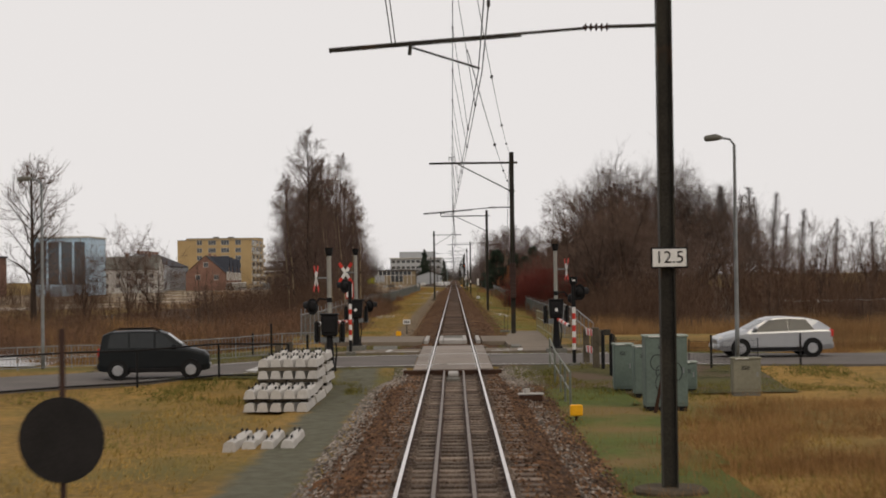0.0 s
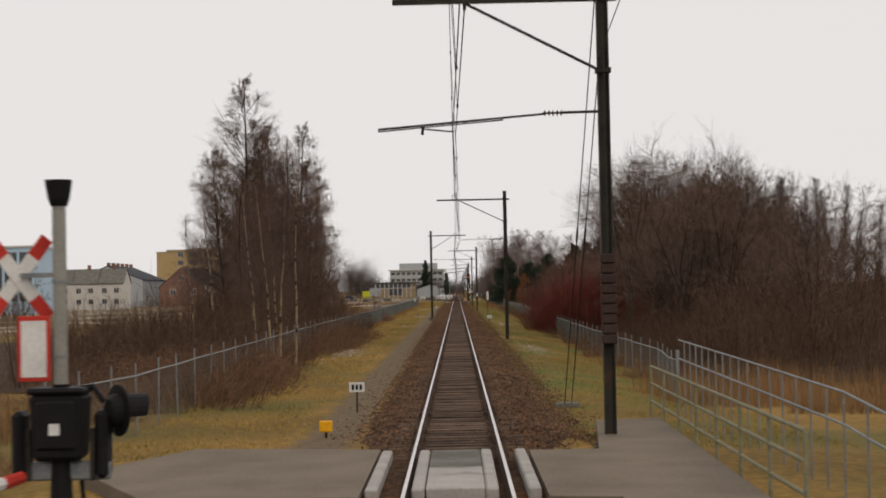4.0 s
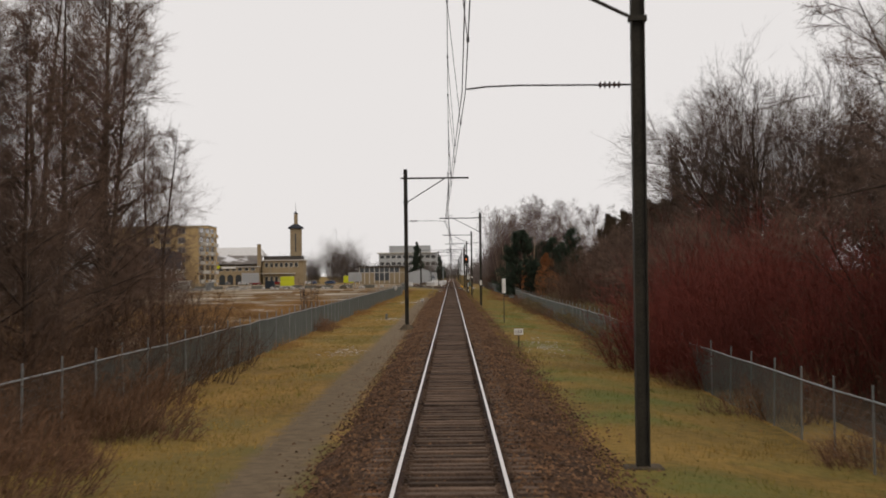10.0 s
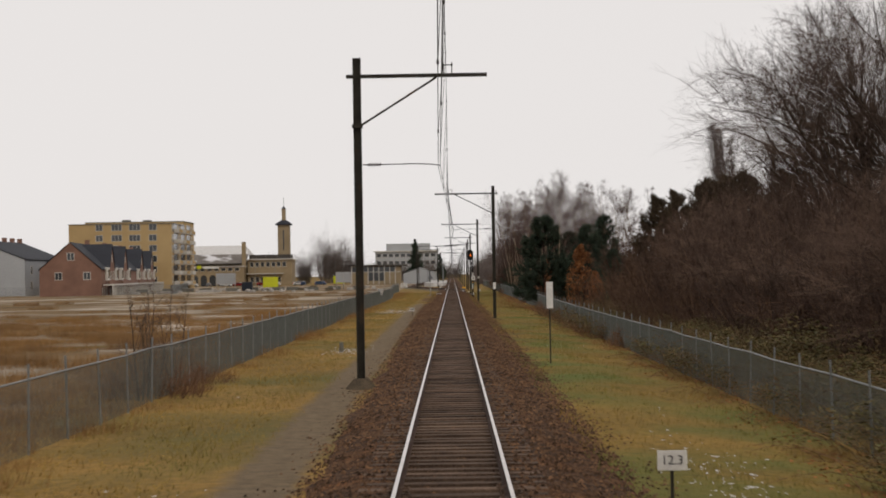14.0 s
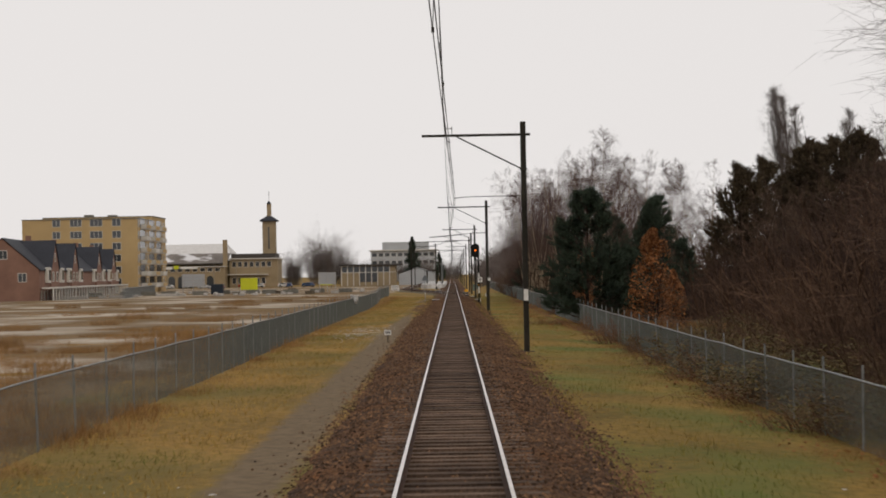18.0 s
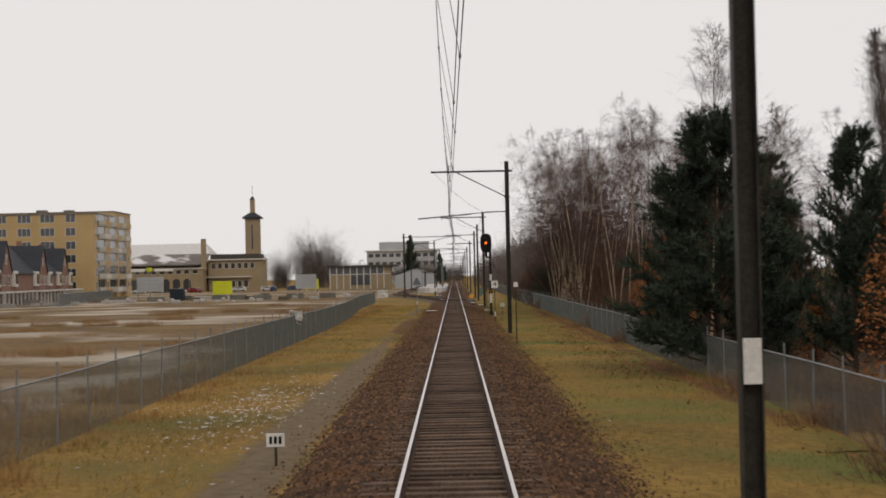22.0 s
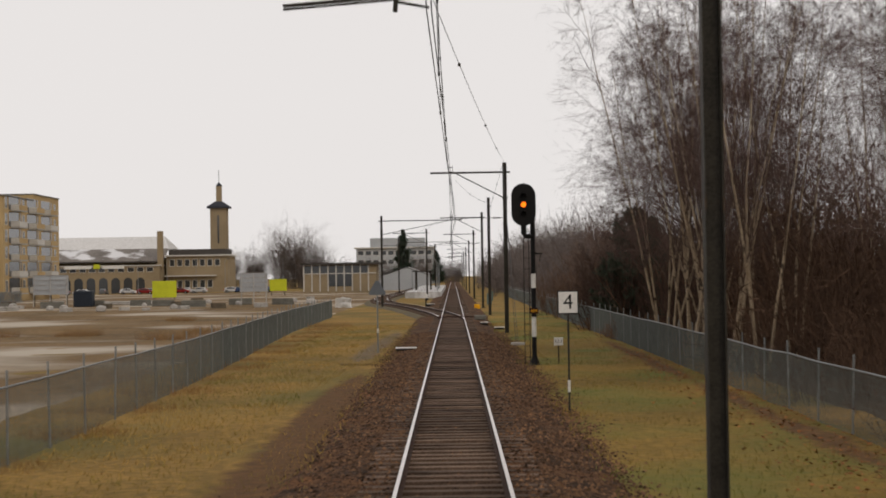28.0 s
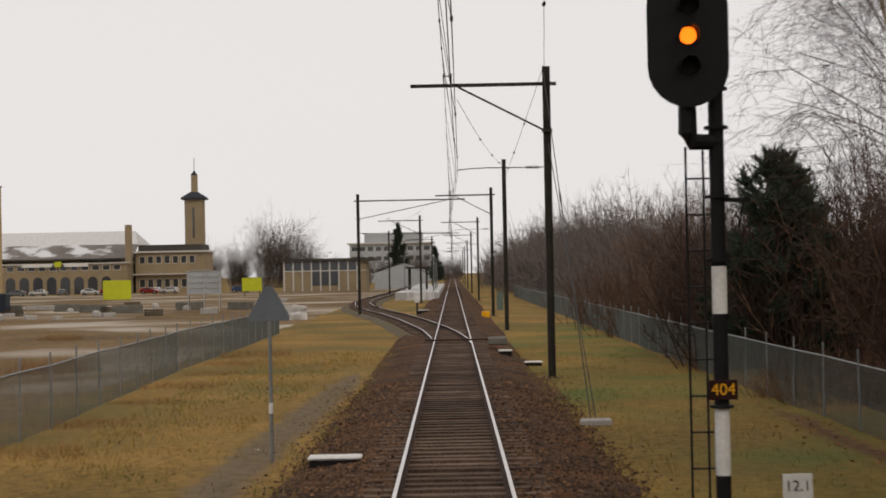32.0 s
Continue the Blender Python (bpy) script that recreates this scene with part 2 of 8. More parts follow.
class Buf:
    """Vertices and faces of one mesh, with material slots."""

    def __init__(self):
        self.v, self.f, self.s = [], [], []

    def face(self, *pts, slot=0):
        i = len(self.v)
        self.v += [tuple(p) for p in pts]
        self.f.append(tuple(range(i, i + len(pts))))
        self.s.append(slot)

    def box(self, x0, y0, z0, x1, y1, z1, slot=0, turn=None, bev=0.0):
        i = len(self.v)
        if bev:
            b = min(bev, (x1 - x0) / 2.01, (y1 - y0) / 2.01, (z1 - z0) / 2.01)
            p = []
            for z, k in ((z0, b), (z0 + b, 0), (z1 - b, 0), (z1, b)):
                xa, xb, ya, yb = x0 + k, x1 - k, y0 + k, y1 - k
                p += [(xa + b, ya, z), (xb - b, ya, z), (xb, ya + b, z), (xb, yb - b, z), (xb - b, yb, z), (xa + b, yb, z), (xa, yb - b, z), (xa, ya + b, z)] if not k else \
                     [(xa, ya, z), (xb, ya, z), (xb, ya, z), (xb, yb, z), (xb, yb, z), (xa, yb, z), (xa, yb, z), (xa, ya, z)]
            fs = [tuple(range(7, -1, -1)), tuple(range(24, 32))]
            for r in range(3):
                fs += [(r * 8 + k, r * 8 + (k + 1) % 8, r * 8 + 8 + (k + 1) % 8, r * 8 + 8 + k) for k in range(8)]
        else:
            p = [(x0, y0, z0), (x1, y0, z0), (x1, y1, z0), (x0, y1, z0), (x0, y0, z1), (x1, y0, z1), (x1, y1, z1), (x0, y1, z1)]
            fs = [(3, 2, 1, 0), (4, 5, 6, 7), (0, 1, 5, 4), (1, 2, 6, 5), (2, 3, 7, 6), (3, 0, 4, 7)]
        if turn is not None:
            p = [tuple(turn @ Vector(q)) for q in p]
        self.v += p
        self.f += [tuple(i + k for k in q) for q in fs]
        self.s += [slot] * len(fs)
        return self

    def tube(self, pts, radii, sides=6, caps=True, slot=0):
        """A round bar along pts, with a radius at each point (or one for all)."""
        if not hasattr(radii, "__len__"):
            radii = [radii] * len(pts)
        i, n = len(self.v), len(pts)
        for k in range(n):
            a, b = pts[max(k - 1, 0)], pts[min(k + 1, n - 1)]
            dx, dy, dz = b[0] - a[0], b[1] - a[1], b[2] - a[2]
            q = math.sqrt(dx * dx + dy * dy + dz * dz) or 1.0
            dx, dy, dz = dx / q, dy / q, dz / q
            if abs(dz) < 0.9:
                h = math.hypot(dx, dy)
                ux, uy, uz = -dy / h, dx / h, 0.0
            else:
                h = math.hypot(dx, dz)
                ux, uy, uz = dz / h, 0.0, -dx / h
            wx, wy, wz = dy * uz - dz * uy, dz * ux - dx * uz, dx * uy - dy * ux
            r, (px, py, pz) = radii[k], pts[k]
            for s in range(sides):
                c, d = r * COS[sides][s], r * SIN[sides][s]
                self.v.append((px + ux * c + wx * d, py + uy * c + wy * d, pz + uz * c + wz * d))
        for k in range(n - 1):
            o = i + k * sides
            for s in range(sides):
                t = (s + 1) % sides
                self.f.append((o + s, o + t, o + sides + t, o + sides + s))
        m = (n - 1) * sides
        if caps:
            self.f.append(tuple(range(i + sides - 1, i - 1, -1)))
            self.f.append(tuple(range(i + (n - 1) * sides, i + n * sides)))
            m += 2
        self.s += [slot] * m
        return self

    def mesh(self, name, mats, smooth=False):
        me = bpy.data.meshes.new(name)
        me.from_pydata(self.v, [], self.f)
        for m in (mats if isinstance(mats, (list, tuple)) else [mats]):
            me.materials.append(m)
        if any(self.s):
            me.polygons.foreach_set("material_index", self.s)
        me.polygons.foreach_set("use_smooth", [smooth] * len(self.f))
        me.update()
        return me


COS = {n: [math.cos(2 * math.pi * k / n) for k in range(n)] for n in range(3, 33)}
SIN = {n: [math.sin(2 * math.pi * k / n) for k in range(n)] for n in range(3, 33)}


def thing(name, label, category, at=None, group="", kind="", buf=None, mats=None, smooth=False):
    """A top-level thing: an empty for its parts, or one mesh."""
    ob = new(name, buf.mesh(name, mats, smooth) if buf else None)
    if at is not None:
        ob.matrix_world = at
    return tagged(ob, label, category, group, kind)


def part(name, buf, material, parent, label="", smooth=False, kind=""):
    ob = new(name, buf.mesh(name, material, smooth))
    ob.parent = parent
    return tagged(ob, label, kind=kind)


def share(name, me, parent, at=None):
    """Another part on the same mesh."""
    ob = new(name, me)
    ob.parent = parent
    if at is not None:
        ob.matrix_basis = at
    return ob


def smoothstep(a, b, v):
    t = min(1, max(0, (v - a) / (b - a)))
    return t * t * (3 - 2 * t)


# ---- the ground ----
RT, HALF = -0.25, 0.82  # rail top and half the distance of the rails
ROAD = ((-150, 20), (-70, 31), (-30, 41.5), (-18, 48), (-12.5, 52.2), (-8.5, 57), (-5, 59.7), (0, 60.4), (4, 60.2), (9, 59.6), (14, 58.6), (22, 57.5), (45, 54), (150, 42))


def road_y(x):
    for (xa, ya), (xb, yb) in zip(ROAD, ROAD[1:]):
        if x <= xb:
            return ya + (yb - ya) * (x - xa) / (xb - xa)
    return ROAD[-1][1]


def road_z(x):
    return -0.27 - 0.05 * smoothstep(2, 12, abs(x)) - 0.06 * smoothstep(4, 9, -x) - 0.25 * smoothstep(12, 40, -x)


def ground_z(x, y):
    z = -0.72
    if x < -8.5:
        z -= 0.15 * smoothstep(8.5, 14, -x)
    if x > 3.5:
        fall = 0.58 - 0.28 * smoothstep(150, 235, y) - 0.22 * smoothstep(240, 400, y) - 0.06 * smoothstep(400, 440, y)
        z -= fall * smoothstep(3.5, 8.3, x) * smoothstep(92, 112, y)
    near = 1 - smoothstep(3.8, 11, abs(y - road_y(x)))
    near = max(near, (1 - smoothstep(6, 12, abs(x))) * smoothstep(60, 64, y) * (1 - smoothstep(84, 94, y)) * 0.55)
    z += (road_z(x) - 0.07 - z) * near
    if abs(x) > 3.2 and y < 900:
        z += (0.05 * noise.noise((x * 0.35, y * 0.35, 0)) + 0.03 * noise.noise((x * 1.3, y * 1.3, 5))) * (1 - 0.85 * smoothstep(-4.9, -4.3, x) * (1 - smoothstep(-2.2, -2.0, x)))
    return z


def steps(*runs):
    out = []
    for a, b, s in runs:
        n = max(1, round((b - a) / s))
        out += [a + (b - a) * k / n for k in range(n)]
    return out + [runs[-1][1]]


xs = steps((-4000, -400, 900), (-400, -60, 34), (-60, -16, 4), (-16, -3.4, 0.9), (-3.4, 3.4, 1.7), (3.4, 16, 0.9), (16, 60, 4), (60, 400, 34), (400, 4000, 900))
ys = steps((-600, -40, 140), (-40, 20, 6), (20, 100, 1.5), (100, 560, 2.5), (560, 900, 20), (900, 4800, 650))
ground = Buf()
ground.v = [(x, y, ground_z(x, y)) for y in ys for x in xs]
w = len(xs)
ground.f = [(j * w + i, j * w + i + 1, j * w + w + i + 1, j * w + w + i) for j in range(len(ys) - 1) for i in range(w - 1)]
ground.s = [0] * len(ground.f)
thing("ground", "winter grass ground, yellowed and patchy green", "ground", kind="structure", buf=ground, mats=M_GRASS, smooth=True)


def ribbon(name, label, category, rows, material, kind="structure"):
    """A sheet with an edge that falls into the ground, from rows of (left, right) points."""
    b = Buf()
    for k, (p, q) in enumerate(rows):
        b.v += [(p[0], p[1], p[2] - 0.12), tuple(p), tuple(q), (q[0], q[1], q[2] - 0.12)]
    for k in range(len(rows) - 1):
        o = 4 * k
        b.f += [(o + j, o + j + 1, o + j + 5, o + j + 4) for j in range(3)]
    b.s = [0] * len(b.f)
    return thing(name, label, category, kind=kind, buf=b, mats=material, smooth=False)


rows = []
for x in steps((-150, -30, 10), (-30, -1.38, 1.2)):
    k = 3.95 + 0.5 * smoothstep(4, 9, -x)
    rows.append(((x, road_y(x) - k, road_z(x)), (x, road_y(x) + k, road_z(x))))
ribbon("road_west", "grey asphalt road on one side of the crossing", "road", rows, M_ASPHALT)
rows = []
for x in steps((1.33, 30, 1.2), (30, 150, 10)):
    rows.append(((x, road_y(x) - 3.95, road_z(x)), (x, road_y(x) + 3.95, road_z(x))))
ribbon("road_east", "grey asphalt road on the other side of the crossing", "road", rows, M_ASPHALT)

def worn(name, grass, wear_colour, wear_colour2):
    """A copy of the grass that gives way to bare soil where the vertex value "wear" is high, with a ragged rim."""
    m = grass.copy()
    m.name = name
    n, l = m.node_tree.nodes, m.node_tree.links
    base = n["Principled BSDF"].inputs["Base Color"]
    old = base.links[0].from_socket
    geo_, att = n.new("ShaderNodeNewGeometry"), n.new("ShaderNodeAttribute")
    att.attribute_name = "wear"
    rag, soil = n.new("ShaderNodeTexNoise"), n.new("ShaderNodeTexNoise")
    rag.inputs["Scale"].default_value, rag.inputs["Detail"].default_value = 1.3, 6
    soil.inputs["Scale"].default_value, soil.inputs["Detail"].default_value = 3.0, 8
    l.new(geo_.outputs["Position"], rag.inputs["Vector"])
    l.new(geo_.outputs["Position"], soil.inputs["Vector"])
    add, ramp = n.new("ShaderNodeMath"), n.new("ShaderNodeMapRange")
    add.operation = "ADD"
    l.new(att.outputs["Fac"], add.inputs[0])
    l.new(rag.outputs["Fac"], add.inputs[1])
    ramp.inputs["From Min"].default_value, ramp.inputs["From Max"].default_value = 0.80, 1.22
    l.new(add.outputs[0], ramp.inputs["Value"])
    tone, mix = n.new("ShaderNodeMix"), n.new("ShaderNodeMix")
    tone.data_type = mix.data_type = "RGBA"
    tone.inputs["A"].default_value, tone.inputs["B"].default_value = wear_colour, wear_colour2
    sr = n.new("ShaderNodeMapRange")
    sr.inputs["From Min"].default_value, sr.inputs["From Max"].default_value = 0.35, 0.65
    l.new(soil.outputs["Fac"], sr.inputs["Value"])
    l.new(sr.outputs[0], tone.inputs["Factor"])
    l.new(old, mix.inputs["A"])
    l.new(tone.outputs["Result"], mix.inputs["B"])
    l.new(ramp.outputs[0], mix.inputs["Factor"])
    l.new(mix.outputs["Result"], base)
    return m


def worn_strip(name, label, category, ys_, centre, half, material, n=12, lift=0.035):
    """A strip of ground with a worn middle; centre(y) and half(y) give its line and half width."""
    b, wear = Buf(), []
    for y in ys_:
        c, h = centre(y), half(y)
        for k in range(n + 1):
            u = -1 + 2 * k / n
            x = c + u * (h + 0.7)
            b.v.append((x, y, ground_z(x, y) + (lift if abs(u) < 0.99 else -0.08)))
            wear.append(max(0.0, min(1.0, (h + 0.34 - abs(x - c)) / 0.75)) * min(1.0, h / 0.2))
    w_ = n + 1
    b.f = [(j * w_ + i, j * w_ + i + 1, j * w_ + w_ + i + 1, j * w_ + w_ + i) for j in range(len(ys_) - 1) for i in range(n)]
    b.s = [0] * len(b.f)
    ob = thing(name, label, category, kind="structure", buf=b, mats=material, smooth=True)
    ob.data.attributes.new("wear", "FLOAT", "POINT").data.foreach_set("value", wear)
    return ob


def path_x(y):
    return -3.02 - 0.20 * smoothstep(95, 180, y) - 0.42 * smoothstep(200, 335, y) + 0.06 * noise.noise((0, y * 0.08, 3))


M_WORN = worn("worn_path", M_GRASS, (0.176, 0.130, 0.080, 1), (0.122, 0.090, 0.056, 1))
worn_strip("footpath_near", "grey trodden service path beside the ballast", "path", steps((16, 55.4, 0.6)), lambda y: -3.2 + 0.08 * noise.noise((2, y * 0.2, 3)),
           lambda y: 0.70, worn("mossy_path", M_GRASS, (0.128, 0.122, 0.086, 1), (0.092, 0.086, 0.058, 1)), lift=0.06)
worn_strip("footpath_far", "trodden earth service path in the winter grass beside the ballast", "path", steps((84, 398, 0.6)), path_x,
           lambda y: 0.68 - 0.58 * smoothstep(345, 398, y), M_WORN)
worn_strip("bare_soil_patch", "rusty bare soil in the grass beside the ballast", "soil", steps((388, 432, 0.6)), lambda y: -3.25 + 0.12 * noise.noise((3, y * 0.2, 3)),
           lambda y: 0.70 * smoothstep(388, 396, y) * (1 - smoothstep(416, 431, y)) + 0.01, worn("rusty_soil", M_GRASS, (0.130, 0.068, 0.028, 1), (0.082, 0.046, 0.022, 1)), lift=0.05)

worn_strip("leaf_litter", "band of fallen brown leaves in the grass under the trees", "leaf litter", steps((326, 460, 0.8)), lambda y: 7.75 + 0.25 * noise.noise((9, y * 0.15, 3)),
           lambda y: (0.30 + 0.45 * noise.noise((5, y * 0.12, 8))) * smoothstep(326, 338, y) * (1 - smoothstep(446, 460, y)) + 0.01, worn("fallen_leaves", M_GRASSE, (0.150, 0.082, 0.036, 1), (0.082, 0.046, 0.024, 1)), lift=0.06)
worn_strip("footpath_end", "grey trodden path end in the grass before the points", "path", steps((434, 474, 0.6)), lambda y: -3.9 + 0.5 * smoothstep(438, 470, y),
           lambda y: 0.5 * smoothstep(434, 439, y) * (1 - smoothstep(462, 474, y)) + 0.01, M_WORN)

# ---- the track ----
bal = Buf()


def bed_profile(y):
    """Cross-section of the ballast; the shoulder by the path is narrow at first and widens along the line."""
    e = 2.45 - 0.14 * smoothstep(70, 92, y) + 0.12 * smoothstep(110, 170, y) + 0.46 * smoothstep(200, 335, y)
    return ((-e - 0.28, -0.82), (-e + 0.08, -0.68), (-e + 0.36, -0.55), (-1.50, -0.428), (-0.98, -0.430), (-0.70, -0.478), (0, -0.472), (0.70, -0.478), (0.98, -0.430), (1.50, -0.428), (1.95, -0.535), (2.78, -0.68), (3.22, -0.80))


def bed_z(x, y):
    p = bed_profile(y)
    for (xa, za), (xb, zb) in zip(p, p[1:]):
        if xa <= x <= xb:
            return za + (zb - za) * (x - xa) / (xb - xa)
    return -2.0


by = steps((-60, 15, 15), (15, 480, 0.6), (480, 760, 8), (760, 1500, 120))
for y in by:
    for x, z in bed_profile(y):
        e = abs(x) > 1.9
        bal.v.append((x + (0.20 * noise.noise((x, y * 0.35, 1)) + 0.14 * noise.noise((x, y * 1.3, 7)) if e else 0), y, z + 0.03 * noise.noise((x * 2, y * 1.7, 2))))
w = len(bed_profile(0))
bal.f = [(j * w + i, j * w + i + 1, j * w + w + i + 1, j * w + w + i) for j in range(len(by) - 1) for i in range(w - 1)]
bal.s = [0] * len(bal.f)
track = thing("railway_track", "single railway track on brown ballast", "railway track", kind="structure")
part("ballast_bed", bal, M_BALLAST, track, "rust-brown crushed stone ballast")

PROFILE = ((-0.070, -0.172), (0.070, -0.172), (0.070, -0.160), (0.012, -0.135), (0.012, -0.045), (0.034, -0.035), (0.036, -0.012), (0.030, 0.0), (-0.030, 0.0), (-0.036, -0.012), (-0.034, -0.035), (-0.012, -0.045), (-0.012, -0.135), (-0.070, -0.160))


def rail_buf(points):
    """A rail along points (x, y, z), standing upright, with a bright head."""
    b = Buf()
    n = len(PROFILE)
    for k, (x, y, z) in enumerate(points):
        a, c = points[max(k - 1, 0)], points[min(k + 1, len(points) - 1)]
        dx, dy = c[0] - a[0], c[1] - a[1]
        q = math.hypot(dx, dy)
        b.v += [(x + u * dy / q, y - u * dx / q, z + v) for u, v in PROFILE]
    for k in range(len(points) - 1):
        for i in range(n):
            j = (i + 1) % n
            b.f.append((k * n + i, k * n + j, k * n + n + j, k * n + n + i))
            b.s.append(1 if i == 7 else 0)
    b.f += [tuple(range(n - 1, -1, -1)), tuple(range((len(points) - 1) * n, len(points) * n))]
    b.s += [0, 0]
    return b


for x in (-HALF, HALF):
    part("rail", rail_buf([(x, -60, RT), (x, 300, RT), (x, 700, RT), (x, 1500, RT)]), [M_RUST, M_RAILTOP], track, "worn shining rail")

sl = Buf().box(-1.42, -0.135, -0.30, 1.42, 0.135, -0.165, bev=0.012)
for x in (-HALF, HALF):
    sl.box(x - 0.17, -0.09, -0.16, x + 0.17, 0.09, -0.14)
    for u in (-0.12, 0.12):
        sl.box(x + u - 0.025, -0.03, -0.145, x + u + 0.025, 0.03, -0.10)
sleeper_mesh = sl.mesh("sleeper", M_SLEEPER)
near_mesh = sl.mesh("sleeper", mat("sleeper_pale", (0.250, 0.195, 0.155, 1), (0.085, 0.060, 0.046, 1), 0.85, scale=1.5, fine=25, bump=0.4, bscale=60, spread=0.35))
far_sl = Buf()
random.seed(5)
y = -30.0
while y < 760:
    if not (53.4 < y < 72.0 or 77.8 < y < 84.0):
        m = pose(random.uniform(-0.03, 0.03), y, RT + random.uniform(-0.012, 0.008), 0, 0, random.uniform(-0.5, 0.5))
        if 20 < y < 212:
            share("sleeper", near_mesh if y < 53 else sleeper_mesh, track, m)
        else:
            far_sl.box(-1.42, -0.13, -0.30, 1.42, 0.13, -0.165, turn=m)
    y += 0.62
part("sleepers_beyond", far_sl, M_SLEEPERS, track, "weathered timber sleepers", kind="stuff")

stones = Buf()
random.seed(6)
OCT = ((1, 0, 0), (0, 1, 0), (-1, 0, 0), (0, -1, 0), (0, 0, 1), (0, 0, -1))
OCF = ((0, 1, 4), (1, 2, 4), (2, 3, 4), (3, 0, 4))
for k in range(104000):
    y = 16 + 445 * random.random() ** 1.05
    if 53.0 < y < 72.3 or 77 < y < 84.5:
        continue
    s = random.choice((-1, 1))
    x = s * (random.uniform(1.0, 3.1) if random.random() < 0.87 else random.uniform(0, 1.0))
    z = max(bed_z(x, y), ground_z(x, y) + 0.02)
    if bed_z(x, y) < ground_z(x, y) - 0.06:
        continue
    r, a = random.uniform(0.022, 0.055), random.uniform(0, 6.3)
    i, ca, sa = len(stones.v), math.cos(a) * r, math.sin(a) * r
    q = random.uniform(0.6, 1.0)
    for u, v, h in OCT:
        stones.v.append((x + u * ca - v * sa * q, y + u * sa + v * ca * q, z + h * r * 0.8 + 0.012))
    stones.f += [tuple(i + j for j in f) for f in OCF]
# stones strewn into the grass along both shoulders
for k in range(17000):
    y = 88 + 380 * random.random() ** 1.1
    s = 1 if random.random() < 0.8 else -1
    x = s * (2.45 + abs(random.gauss(0, 0.40)) * (1 + 0.6 * noise.noise((s * 3, y * 0.25, 4))) + (0.2 if s > 0 else 0.46 * smoothstep(200, 335, y) - 0.14))
    z = max(ground_z(x, y) + 0.035, bed_z(x, y))
    r, a = random.uniform(0.018, 0.05), random.uniform(0, 6.3)
    i, ca, sa = len(stones.v), math.cos(a) * r, math.sin(a) * r
    q = random.uniform(0.5, 1.0)
    for u, v, h in OCT:
        stones.v.append((x + u * ca - v * sa * q, y + u * sa + v * ca * q, z + h * r * 0.7 + 0.008))
    stones.f += [tuple(i + j for j in f) for f in OCF]
stones.s = [0] * len(stones.f)
part("loose_ballast", stones, M_STONE, track, "loose crushed stones", kind="stuff")

# ---- overhead line: masts and wires ----
CONTACT, MESSENGER, BAR = 6.05, 8.98, 8.85


def hbeam(b, w, z0, z1):
    """An H section standing on end, flanges to the track, as one closed shape."""
    f, q, v = w / 2, 0.022, 0.007
    ring = ((-f, -f), (-f + q, -f), (-f + q, -v), (f - q, -v), (f - q, -f), (f, -f), (f, f), (f - q, f), (f - q, v), (-f + q, v), (-f + q, f), (-f, f))
    n = len(ring)
    b.v += [(x, y, z) for z in (z0, z1) for x, y in ring]
    b.f += [tuple(range(n - 1, -1, -1)), tuple(range(n, 2 * n))] + [(i, (i + 1) % n, n + (i + 1) % n, n + i) for i in range(n)]
    b.s += [0] * (n + 2)


def insulator(b, x0, x1, z, y=0.0, slot=0):
    n = 5
    b.tube([(x0, y, z), (x1, y, z)], 0.022, 8, slot=slot)
    for k in range(n):
        x = x0 + (x1 - x0) * (k + 0.5) / n
        b.tube([(x - 0.022, y, z), (x - 0.008, y, z), (x + 0.008, y, z), (x + 0.022, y, z)], [0.025, 0.062, 0.062, 0.025], 10, slot=slot)


M_FOOT = mat("mossy_concrete", (0.120, 0.092, 0.064, 1), (0.050, 0.040, 0.028, 1), 0.95, scale=2, fine=20, bump=0.4, bscale=30)


